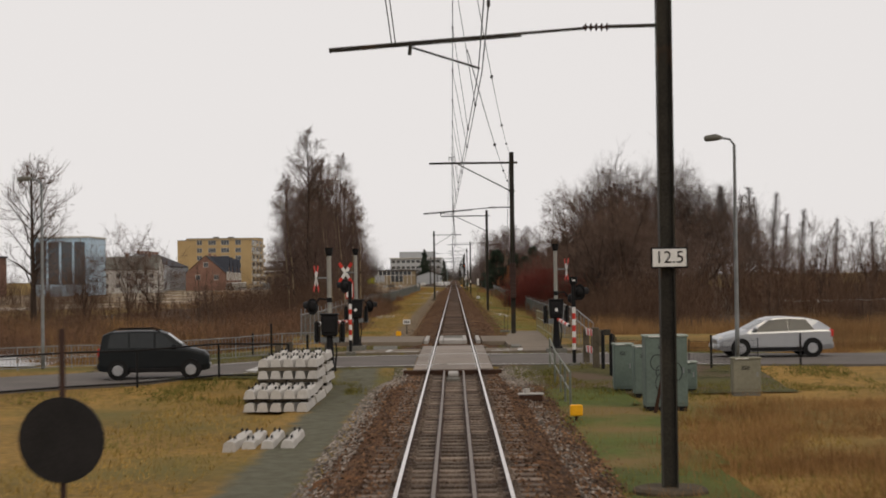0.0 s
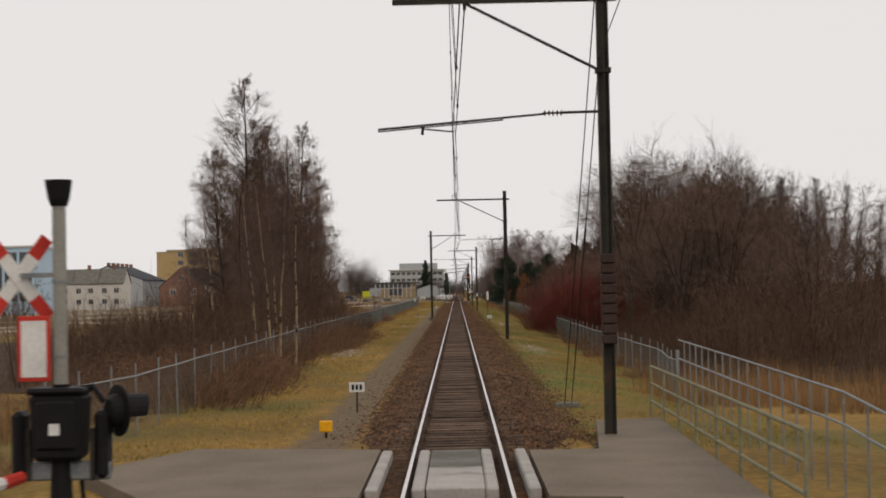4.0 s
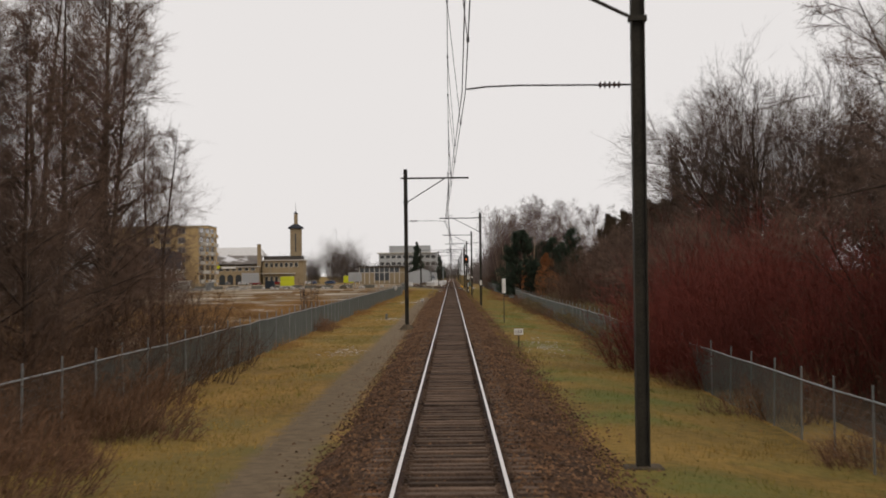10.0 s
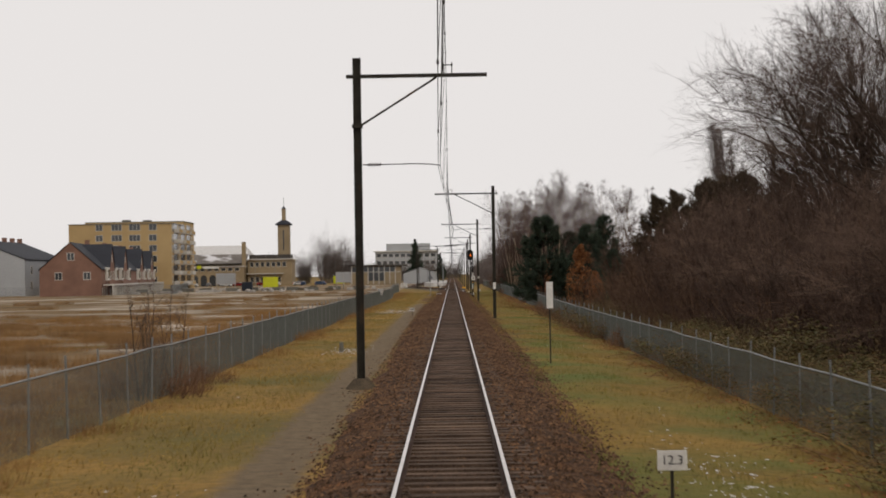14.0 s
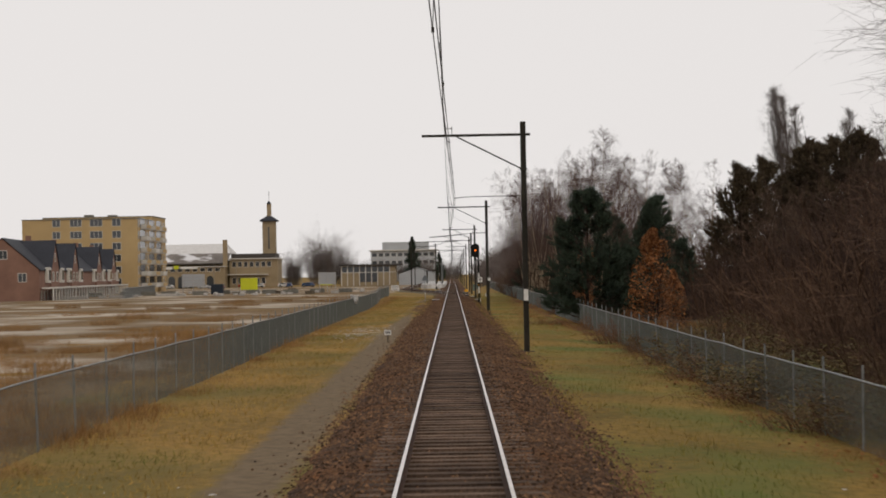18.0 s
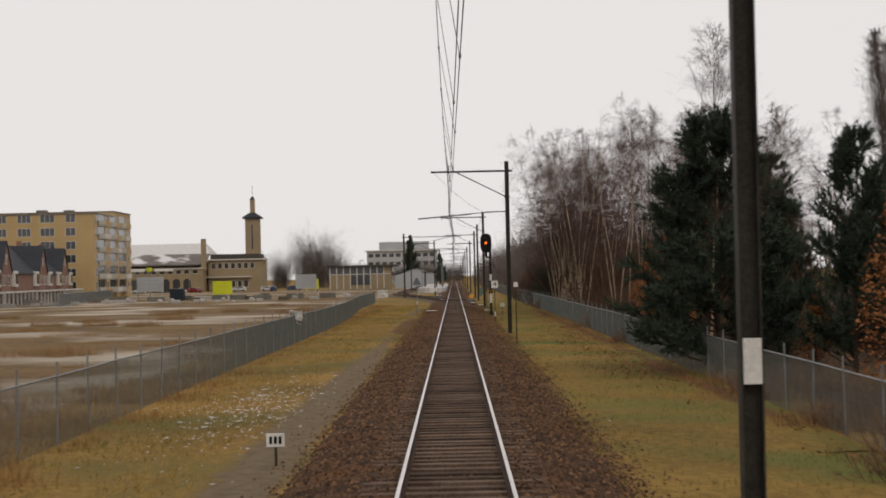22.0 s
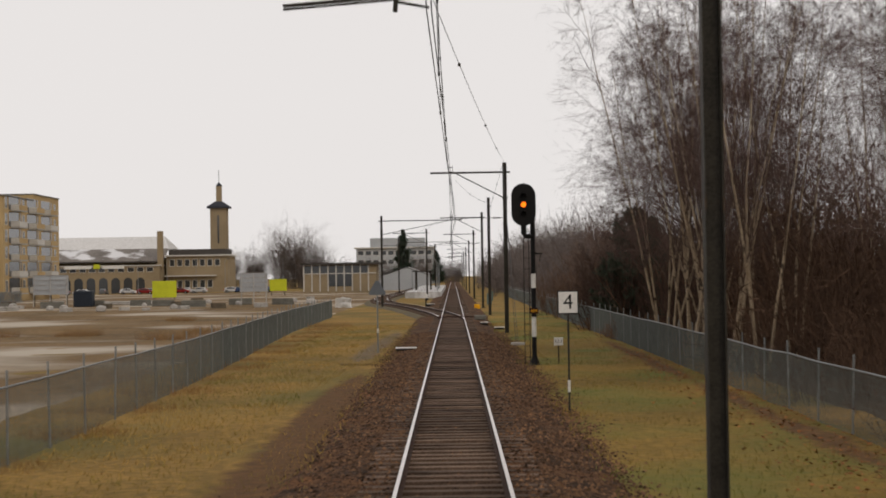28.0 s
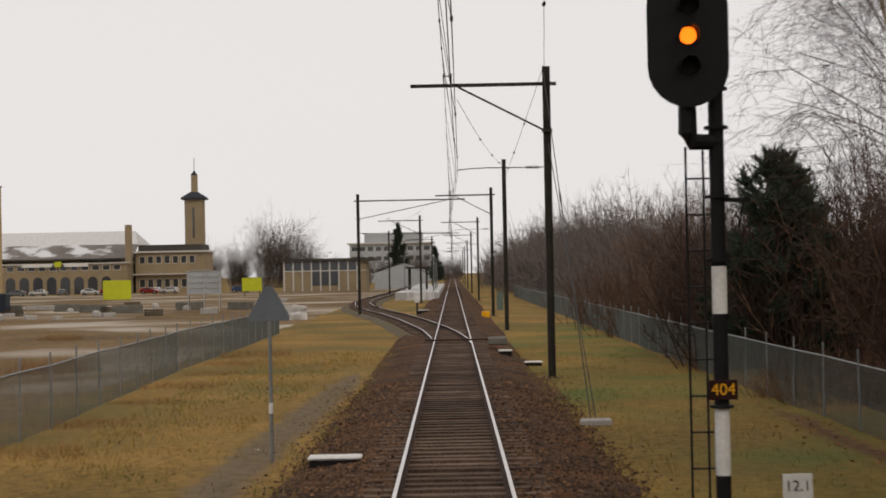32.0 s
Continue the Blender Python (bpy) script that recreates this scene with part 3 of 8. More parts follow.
def catenary_mast(y, x=3.2, side=1, arm="short", stagger=0.25, lift=0.0, bar=True, weights=False, label="dark steel overhead-line mast with a cross beam", white=False, slim=0.24, reach=1.25):
    """A mast at x; side 1: the arm reaches to -x. Built facing -x and turned for the other side."""
    gz = ground_z(x, y)
    t = thing("catenary_mast", label, "catenary mast", at=pose(x, y, 0, 0, 0, 0 if side > 0 else 180), group="overhead line masts")
    top = 9.42
    b = Buf()
    hbeam(b, slim, gz - 0.1, top)
    part("post", b, M_MAST, t)
    b = Buf().box(-0.36, -0.36, gz - 0.3, 0.36, 0.36, gz + 0.05, bev=0.03)
    if side < 0:
        b.tube([(0, 0, gz), (0, 0, gz + 0.06), (0, 0, gz + 0.36)], [0.5, 0.48, 0.22], 4)
    if y < 30:
        b.tube([(0, 0, gz - 0.2), (0, 0, gz + 0.10), (0, 0, gz + 0.14)], [0.6, 0.6, 0.54], 20)
    part("foundation", b, M_FOOT, t, "mossy concrete foot")
    ax = abs(x)
    if bar:
        b = Buf()
        for s in (-0.06, 0.06):
            b.box(-ax - 1.2, s - 0.006, BAR - 0.05, 0.32, s + 0.006, BAR + 0.05)
            b.box(-ax - 1.2, s - 0.03 if s < 0 else s, BAR + 0.04, 0.32, s if s < 0 else s + 0.03, BAR + 0.052)
        b.box(-ax - 1.2, -0.065, BAR - 0.04, -ax - 1.18, 0.065, BAR + 0.04)
        part("cross_beam", b, M_MAST, t)
        b = Buf().tube([(-ax + 0.35, 0, BAR - 0.06), (-0.1, 0, 7.35)], 0.035, 6)
        b.box(-0.16, -0.14, 7.28, 0.16, 0.14, 7.38)
        part("brace", b, M_MAST, t)
        b = Buf()
        for s in (-0.13, 0.13):
            b.box(-ax + s - 0.015, -0.03, BAR + 0.05, -ax + s + 0.015, 0.03, BAR + 0.40)
        b.box(-ax - 0.16, -0.02, BAR + 0.30, -ax + 0.16, 0.02, BAR + 0.33)
        part("wire_carrier", b, M_MAST, t)
    ztop = CONTACT + 0.42 + lift
    if arm == "short":
        b = Buf().tube([(-0.7, 0, CONTACT + 0.10), (-ax * 0.62, 0, CONTACT + 0.11), (-ax * 0.8, 0, CONTACT + 0.09), (-ax + stagger - 0.05, 0, CONTACT + 0.05)], 0.017, 6)
        b.tube([(-0.14, 0, CONTACT + 0.10), (-0.32, 0, CONTACT + 0.10)], 0.02, 6)
        arm_ob = part("registration_arm", b, M_MAST, t)
        b = Buf()
        insulator(b, -0.72, -0.30, CONTACT + 0.10)
        part("insulator", b, M_INSUL, arm_ob, "ribbed brown insulator", smooth=True)
    elif arm == "long":
        b = Buf().tube([(-0.12, 0, ztop), (-0.9, 0, ztop - 0.01)], 0.03, 8)
        b.tube([(-1.25, 0, ztop - 0.03), (-ax - reach, 0, ztop - 0.03 - 0.24 * (ax + reach - 1.25) / ax)], 0.024, 8)
        b.tube([(-ax * 0.66, 0, ztop - 0.14), (-ax - reach, 0, ztop - 0.14 - 0.24 * (ax * 0.34 + reach) / ax)], 0.016, 6)
        b.tube([(-ax - 0.6, 0, ztop - 0.2), (-ax - 0.62, 0, ztop - 0.42)], 0.03, 6)
        b.tube([(-ax - 0.58, 0, ztop - 0.30), (-ax + stagger, 0, CONTACT + 0.05)], 0.018, 6)
        arm_ob = part("registration_arm", b, M_MAST, t)
        b = Buf()
        insulator(b, -1.28, -0.85, ztop - 0.015)
        part("insulator", b, M_INSUL, arm_ob, "ribbed brown insulator", smooth=True)
    if weights:
        for k in range(9):
            part("tension_weight", Buf().box(-0.16, -0.30, 1.6 + k * 0.21, 0.16, -0.13, 1.79 + k * 0.21, bev=0.02), mat_weight(), t, "rusty brown tension weight")
        part("weight_rope", Buf().tube([(0, -0.21, 3.45), (0, -0.21, 8.2)], 0.01, 5), M_WIRE, t)
    if white:
        part("number_plate", Buf().box(-0.10, -0.15, 1.55, 0.10, -0.135, 2.05), M_WHITE, t, "small white plate")
    return t


def mat_weight():
    return MATS.setdefault("w", mat("weight_iron", (0.060, 0.036, 0.030, 1), (0.036, 0.024, 0.021, 1), 0.7, scale=3, fine=20))


MATS = {}
MASTS = [  # y, x, side, arm, stagger
    (25.8, 3.42, 1, "long", 0.5), (87.0, 3.2, 1, "long", 0.05), (163.6, 3.42, 1, "short", 0.4), (237.0, -2.78, -1, "short", 0.3),
    (311.5, 3.25, 1, "short", 0.2), (389.1, 3.25, 1, "long", -0.2), (465.3, 3.2, 1, "short", 0.3), (540.8, 3.2, 1, "short", 0.25),
    (610.0, 3.2, 1, "short", 0.25), (680.0, 3.2, 1, "long", 0.25), (750.0, 3.2, 1, "short", 0.25), (825.0, 3.2, 1, "short", 0.25), (900, 3.2, 1, "short", 0.2)]
for k, (y, x, s, arm, st) in enumerate(MASTS):
    catenary_mast(y, x, s, arm, st, lift=0.28 if y < 30 else 0.0, weights=(y == 87.0), reach={25.8: 1.9, 87.0: 1.55, 389.1: 2.0}.get(y, 1.25), white=(y in (311.5,)),
                  label="dark steel mast with stacked tension weights" if y == 87.0 else "dark steel overhead-line mast with a cross beam")
catenary_mast(547.5, -7.7, 1, "short", 0.2, label="mast of the side track, dark steel").matrix_world = pose(-7.7, 547.5, 0, 0, 0, 180)
catenary_mast(508.7, 3.2, 1, "none", bar=False, label="plain dark anchor mast without a beam")
catenary_mast(600.0, -3.6, 1, "short", label="mast beside the platform, dark steel")
catenary_mast(664.0, -9.7, -1, "short", label="mast behind the platform, dark steel")
catenary_mast(710.0, -3.6, 1, "short", label="mast beside the platform, dark steel")


def sag(a, b, drop, n=10):
    return [tuple(a[i] + (b[i] - a[i]) * k / n - (drop * 4 * (k / n) * (1 - k / n) if i == 2 else 0) for i in range(3)) for k in range(n + 1)]


wires = thing("overhead_wires", "dark copper contact wires, messenger wire and droppers", "overhead wires")
SPANS = [(-50.0, 0.1, 0.0), (25.8, 0.5, 0.1), (87.0, 0.05, 0.0), (163.6, 0.3, 0.02), (237.0, -0.3, -0.05), (311.5, 0.2, -0.2), (389.1, -0.2, -0.2), (465.3, 0.25, -0.1),
         (540.8, -0.2, 0.0), (610, 0.2, 0.0), (680, -0.2, 0.0), (750, 0.2, 0.0), (825, -0.2, 0.0), (900, 0.2, 0.0)]
for (ya, sa, ma), (yb, sb, mb) in zip(SPANS, SPANS[1:]):
    me_a, me_b = (ma, ya, MESSENGER + 0.2), (mb, yb, MESSENGER + 0.2)
    n = 12
    up = sag(me_a, me_b, 1.55, n)
    b = Buf().tube(up, 0.010, 5, caps=False)
    part("messenger_wire", b, M_WIRE, wires)
    lo = [[(sa + d + (sb - sa) * k / n, ya + (yb - ya) * k / n, CONTACT) for k in range(n + 1)] for d in (-0.03, 0.03)]
    b = Buf()
    for q in lo:
        b.tube([q[0], q[-1]], 0.009, 5, caps=False)
    part("contact_wire", b, M_WIRE, wires)
    for k in range(1, n):
        b = Buf()
        b.tube([up[k], lo[k % 2][k]], 0.006, 4, caps=False)
        z = lo[k % 2][k]
        b.box(z[0] - 0.02, z[1] - 0.05, z[2] - 0.01, z[0] + 0.02, z[1] + 0.05, z[2] + 0.05)
        z = up[k]
        b.box(z[0] - 0.02, z[1] - 0.05, z[2] - 0.03, z[0] + 0.02, z[1] + 0.05, z[2] + 0.03)
        part("dropper", b, M_WIRE, wires)
for a, c, d in (((0.2, 25.8, 8.9), (3.1, 87, 9.35), 0.5), ((0.3, 25.8, 6.4), (3.1, 87, 7.6), 0.22), ((0.3, -40.0, 6.3), (-0.9, 25.8, 6.5), 0.0), ((0.3, -40.0, 6.3), (-0.84, 25.8, 6.5), 0.0),
                ((-1.2, 389.1, 9.0), (3.15, 465.3, 9.5), 0.35), ((3.15, 465.3, 9.5), (3.2, 508.7, 8.2), 0.1), ((-0.8, 540.8, 8.9), (-7.7, 620, 8.9), 0.4), ((0.3, 465.3, 8.4), (3.2, 508.7, 9.0), 0.3)):
    b = Buf().tube(sag(a, c, d), 0.009, 5, caps=False)
    for f in (0.35, 0.62, 0.82):
        p = [a[i] + (c[i] - a[i]) * f for i in range(3)]
        p[2] -= d * 4 * f * (1 - f)
        b.tube([(p[0], p[1] - 0.15, p[2]), (p[0], p[1] + 0.15, p[2])], [0.035, 0.05], 6)
    part("anchor_wire", b, M_WIRE, wires)
for x, y0, y1, h in ((3.1, 87.0, 100.3, 9.3), (3.3, 87.0, 100.3, 9.3), (3.1, 465.1, 449.2, 9.2), (3.22, 465.1, 449.2, 6.9)):
    gz = ground_z(3.1, y1)
    t = thing("guy_wire", "taut steel guy wire with a turnbuckle, anchored in the ground", "guy wire", group="mast guys")
    b = Buf().tube([(x, y0, h), (x, y1, gz)], 0.014, 5)
    part("cable", b, M_WIRE, t)
    for f in (0.50 if y0 < 100 else 0.42,):
        p = [(x, y0 + (y1 - y0) * g, h + (gz - h) * g) for g in (f, f + 0.012, f + 0.03, f + 0.042)]
        part("turnbuckle", Buf().tube(p, [0.015, 0.030, 0.030, 0.015], 8), M_WIRE, t)
for y in (100.3, 449.2):
    gz = ground_z(3.1, y)
    thing("guy_anchor", "low concrete anchor block with an iron eye", "anchor block", buf=Buf().box(2.85, y - 0.2, gz - 0.2, 3.55, y + 0.25, gz + 0.16, bev=0.03), mats=M_CONCD if y < 200 else M_CONC)

# ---- chain-link fences on both sides ----


def fence(name, label, pts, spacing=3.3, height=1.52, wires=True, seed=1, tips=0.32):
    rnd = random.Random(seed)
    t = thing(name, label, "fence")
    post = Buf().tube([(0, 0, -0.3), (0, 0, height + tips)], 0.024, 6).mesh("post", M_GALV)
    rail, mesh = Buf(), Buf()
    pitch = 0.06
    for (xa, ya), (xb, yb) in zip(pts, pts[1:]):
        length = math.hypot(xb - xa, yb - ya)
        n = max(1, round(length / spacing))
        for k in range(n):
            p = [(xa + (xb - xa) * (k + e) / n, ya + (yb - ya) * (k + e) / n) for e in (0, 1)]
            g = [ground_z(*q) for q in p]
            share("post", post, t, pose(p[0][0], p[0][1], g[0], rnd.uniform(-1.5, 1.5), rnd.uniform(-1.5, 1.5), 0))
            rail.tube([(p[0][0], p[0][1], g[0] + height), (p[1][0], p[1][1], g[1] + height)], 0.024, 6, caps=False)
            if not wires:
                continue
            m = round(length / n / (0.11 if p[0][1] < 172 else pitch))
            ux, uy = (p[1][0] - p[0][0]) / m, (p[1][1] - p[0][1]) / m
            q = math.hypot(ux, uy)
            r = 0.0020 if p[0][1] < 172 else 0.0036  # thinner wire on the older stretch
            nx, ny = -uy / q * r, ux / q * r
            for j in range(m):
                x, y = p[0][0] + ux * j, p[0][1] + uy * j
                z0 = g[0] + (g[1] - g[0]) * j / m
                i = len(mesh.v)
                ex, ey = ux / q * r, uy / q * r
                for z in (z0 + 0.03, z0 + height):
                    mesh.v += [(x - nx, y - ny, z), (x + ex, y + ey, z), (x + nx, y + ny, z), (x - ex, y - ey, z)]
                mesh.f += [(i + a, i + (a + 1) % 4, i + 4 + (a + 1) % 4, i + 4 + a) for a in range(4)]
            for j in range(0, 9):
                h = 0.08 + j * height / 9
                mesh.tube([(p[0][0], p[0][1], g[0] + h), (p[1][0], p[1][1], g[1] + h)], 0.002, 3, caps=False)
    mesh.s = [0] * len(mesh.f)
    part("top_rail", rail, M_GALV, t)
    if wires:
        part("wire_mesh", mesh, M_MESH, t, "fine grey wire netting", kind="stuff")
    return t


fence("wire_fence", "long galvanised wire fence along the open field", [(-7.9, 84), (-8.1, 100), (-8.5, 150), (-8.5, 300), (-8.7, 345), (-8.5, 410), (-8.9, 432), (-10.4, 474), (-10.6, 512)], seed=2)
fence("wire_fence", "long galvanised wire fence along the woodland edge", [(5.95, 97), (7.2, 106), (8.3, 120), (8.4, 250), (8.3, 300), (8.5, 345), (8.5, 430), (8.5, 520), (8.6, 640)], height=1.45, seed=3)

# ---- trees ----


def branch(rnd, p, d, length, r0, r1, bend, rise, n):
    """Points and radii of one limb that wanders from p in the direction d."""
    pts, rad = [tuple(p)], [r0]
    x, y, z = p
    dx, dy, dz = d
    for k in range(n):
        dx += rnd.gauss(0, bend)
        dy += rnd.gauss(0, bend)
        dz += rnd.gauss(0, bend) + rise
        q = math.sqrt(dx * dx + dy * dy + dz * dz) or 1
        dx, dy, dz = dx / q, dy / q, dz / q
        s = length / n
        x, y, z = x + dx * s, y + dy * s, z + dz * s
        pts.append((x, y, z))
        rad.append(r0 + (r1 - r0) * (k + 1) / n)
    return pts, rad, (dx, dy, dz)


def at(pts, f):
    k = min(int(f * (len(pts) - 1)), len(pts) - 2)
    g = f * (len(pts) - 1) - k
    a, b = pts[k], pts[k + 1]
    d = [b[i] - a[i] for i in range(3)]
    q = math.sqrt(sum(c * c for c in d)) or 1
    return tuple(a[i] + d[i] * g for i in range(3)), tuple(c / q for c in d)


def aside(rnd, d, angle):
    """A direction that leaves d by that angle (degrees), at a random turn."""
    v = Vector(d)
    u = v.orthogonal().normalized()
    u.rotate(Matrix.Rotation(rnd.uniform(0, 2 * math.pi), 3, v))
    a = radians(angle)
    w_ = v * math.cos(a) + u * math.sin(a)
    return tuple(w_)


def spike(tw, p, d, length, r):
    """A thin tapering twig of three faces."""
    x, y, z = p
    i = len(tw.v)
    if abs(d[2]) < 0.85:
        h = math.hypot(d[0], d[1])
        ux, uy = -d[1] / h * r, d[0] / h * r
        tw.v += [(x + ux, y + uy, z), (x - ux, y - uy, z), (x, y, z + 1.7 * r)]
    else:
        tw.v += [(x + r, y, z), (x - r * 0.5, y + r * 0.86, z), (x - r * 0.5, y - r * 0.86, z)]
    tw.v.append((x + d[0] * length, y + d[1] * length, z + d[2] * length))
    tw.f += [(i, i + 1, i + 3), (i + 1, i + 2, i + 3), (i + 2, i, i + 3)]
    tw.s += [0, 0, 0]


def tilt(rnd, d, k, rise):
    """A direction near d, changed by a random k and lifted (or bent down) by rise."""
    x, y, z = d[0] + rnd.gauss(0, k), d[1] + rnd.gauss(0, k), d[2] + rnd.gauss(0, k) + rise
    q = math.sqrt(x * x + y * y + z * z) or 1
    return (x / q, y / q, z / q)


def twig_fan(rnd, tw, p, d, length, r, count, spread, rise, depth=1):
    """A shoot with side twigs, each with finer ones."""
    pts, rad, _ = branch(rnd, p, d, length, r, r * 0.5, 0.12, rise, 2)
    tw.tube(pts, rad, 3, caps=False)
    for k in range(count):
        q, e = at(pts, rnd.uniform(0.1, 1.0))
        dd = tilt(rnd, e, spread / 75, rise * 2)
        l2 = length * rnd.uniform(0.45, 0.8)
        spike(tw, q, dd, l2, r * 0.75)
        for j in range(depth * 4):
            f = rnd.uniform(0.15, 0.9)
            spike(tw, tuple(q[i] + dd[i] * l2 * f for i in range(3)), tilt(rnd, dd, spread / 75, rise * 3), l2 * rnd.uniform(0.35, 0.7), r * 0.6)


def tree(name, label, category, seed, height=14, trunk=0.16, stems=1, lean=0.05, first=0.2, limbs=26, limb=0.28, angle=50, rise=0.08, taper=0.75, sub=5, fan=4, droop=0.0, tip=0.012, bark=None, twigs=None, depth=1, cone=True):
    """A bare winter tree: stems, limbs, sub-limbs and fans of twigs. limb: limb length as a share of the height."""
    rnd = random.Random(seed)
    wood, tw = Buf(), Buf()
    for s in range(stems):
        a = 2 * math.pi * s / max(1, stems) + rnd.uniform(-0.5, 0.5)
        k = lean if stems == 1 else lean + 0.04 * rnd.random()
        d = (math.cos(a) * k, math.sin(a) * k, 1)
        h = height * (1 if s == 0 else rnd.uniform(0.75, 1))
        pts, rad, _ = branch(rnd, (math.cos(a) * 0.15 * (stems > 1), math.sin(a) * 0.15 * (stems > 1), -0.2), d, h, trunk, trunk * 0.1, 0.035, 0.01, 9)
        rad[0] *= 1.35
        wood.tube(pts, rad, 7, caps=False)
        n = max(3, limbs // stems)
        for j in range(n):
            f = first + (0.98 - first) * (j + rnd.random()) / n
            p, e = at(pts, f)
            g = (f - first) / (1 - first)
            size = (1 - g) ** taper if cone else (0.35 + 1.3 * g * (1 - g) * 2) * (1 - 0.5 * g)
            l1 = height * limb * 0.84 * max(0.16, size) * rnd.uniform(0.7, 1.2)
            d1 = aside(rnd, e, angle * rnd.uniform(0.7, 1.25) * (1 - 0.35 * g))
            r1 = max(tip * 1.6, trunk * (1 - f) * 0.5)
            q, qr, _ = branch(rnd, p, d1, l1, r1, tip, 0.10, rise, 5)
            wood.tube(q, qr, 4, caps=False, slot=1)
            for i in range(sub):
                f2 = rnd.uniform(0.25, 1.0)
                p2, e2 = at(q, f2)
                d2 = aside(rnd, e2, rnd.uniform(20, 62))
                twig_fan(rnd, tw, p2, d2, l1 * rnd.uniform(0.34, 0.68) * (1.1 - 0.35 * f2), tip * 0.72, fan, 34, rise * 0.5 - droop, depth)
    t = thing(name, label, category)
    part("trunk", wood, [bark or M_BARK, M_LIMB if bark in (M_BIRCH, M_BIRCHY) else bark or M_BARK], t, smooth=True)
    part("crown", tw, twigs or M_TWIG, t, "bare fine twigs", kind="")
    return t


def round_tree(name, label, category, seed, height, trunk, limbs=6, subs=7, shoots=5, twigs=7, wide=42, tip=0.008, bark=None, twig_mat=None, low=0.14, rise=0.035, droop=0.0, side=0.34):
    """A bare tree whose trunk soon parts into limbs that branch again and again into a rounded crown."""
    rnd = random.Random(seed)
    wood, tw = Buf(), Buf()
    pts, rad, e = branch(rnd, (0, 0, -0.2), (0, 0, 1), height * (low + 0.12), trunk, trunk * 0.7, 0.05, 0.0, 3)
    wood.tube(pts, rad, 8, caps=False)
    for k in range(limbs):
        p, e = at(pts, rnd.uniform(0.55, 1.0))
        a = 2 * math.pi * (k + rnd.uniform(-0.3, 0.3)) / limbs
        w_ = radians(wide * (rnd.uniform(0.1, 0.4) if k == 0 else rnd.uniform(0.45, 1.15)))
        d = (math.cos(a) * math.sin(w_), math.sin(a) * math.sin(w_), math.cos(w_))
        l1 = height * (0.80 - low) * (1.0 - 0.22 * math.sin(w_)) * rnd.uniform(0.88, 1.06)
        q, qr, _ = branch(rnd, p, d, l1, trunk * 0.5, tip * 1.8, 0.10, rise, 7)
        wood.tube(q, qr, 5, caps=False)
        for j in range(subs):
            f = 0.16 + 0.84 * (j + rnd.random()) / subs
            p2, e2 = at(q, f)
            l2 = height * side * (1.12 - 0.62 * f) * rnd.uniform(0.75, 1.2)
            q2, r2, _ = branch(rnd, p2, aside(rnd, e2, rnd.uniform(28, 60)), l2, max(tip * 1.6, trunk * 0.26 * (1.1 - f)), tip * 1.2, 0.12, rise, 4)
            wood.tube(q2, r2, 4, caps=False)
            for i in range(shoots):
                f2 = rnd.uniform(0.2, 1.0)
                p3, e3 = at(q2, f2)
                l3 = l2 * rnd.uniform(0.32, 0.62)
                q3, r3, _ = branch(rnd, p3, aside(rnd, e3, rnd.uniform(18, 52)), l3, tip * 1.1, tip * 0.7, 0.12, rise - droop, 2)
                tw.tube(q3, r3, 3, caps=False)
                for m in range(twigs):
                    p4, e4 = at(q3, rnd.uniform(0.1, 1.0))
                    d4 = tilt(rnd, e4, 0.42, 0.02 - droop)
                    l4 = l3 * rnd.uniform(0.35, 0.75)
                    spike(tw, p4, d4, l4, tip * 0.72)
                    for g in (rnd.uniform(0.2, 0.5), rnd.uniform(0.4, 0.7), rnd.uniform(0.6, 0.95)):
                        spike(tw, tuple(p4[c] + d4[c] * l4 * g for c in range(3)), tilt(rnd, d4, 0.4, 0.02 - droop), l4 * rnd.uniform(0.4, 0.75), tip * 0.55)
    t = thing(name, label, category)
    part("trunk", wood, bark or M_BARK, t, smooth=True)
    part("crown", tw, twig_mat or M_TWIG, t, "bare fine twigs", kind="")
    return t




def scatter(proto, spots, seed):
    """Copies of a tree at (x, y, size); each turned and stretched a little; the first spot takes the tree itself."""
    rnd = random.Random(seed)
    for k, (x, y, s) in enumerate(spots):
        m = pose(x, y, ground_z(x, y) - 0.05, 0, 0, rnd.uniform(0, 360)) @ Matrix.Diagonal((s * rnd.uniform(0.92, 1.08), s * rnd.uniform(0.92, 1.08), s, 1))
        if k == 0:
            first_m = m
        else:
            copy_thing(proto, m)
    proto.matrix_basis = first_m


random.seed(8)
# tall dark alders of the belt on the open side
alder = tree("alder_tree", "bare dark alder, conical and dense with fine twigs", "tree", 11, 15.5, 0.15, 1, 0.02, 0.08, 70, 0.26, 64, 0.04, 0.52, 11, 7, 0.0, 0.0088)
alder2 = tree("alder_tree", "bare dark alder with spreading upper limbs", "tree", 12, 15.5, 0.15, 2, 0.05, 0.08, 60, 0.26, 60, 0.05, 0.52, 11, 7, 0.0, 0.0088)
scatter(alder, [(-15.2, 174, 1.28), (-14.7, 202, 1.24), (-12.4, 186, 0.92), (-16.6, 171, 0.92), (-18.0, 182, 1.0), (-13.2, 166, 0.8), (-12.2, 158, 0.66), (-16.3, 178, 1.12), (-11.4, 178, 0.7), (-18.5, 195, 0.95), (-16.8, 190, 1.05), (-12.8, 194, 0.9), (-11.4, 170, 0.58), (-13.4, 198, 1.0), (-14.3, 181, 1.1), (-11.6, 150, 0.5)], 1)
scatter(alder2, [(-16.2, 198, 1.08), (-13.4, 176, 1.0), (-14.2, 163, 0.78), (-11.8, 200, 0.66), (-12.0, 164, 0.6)], 2)
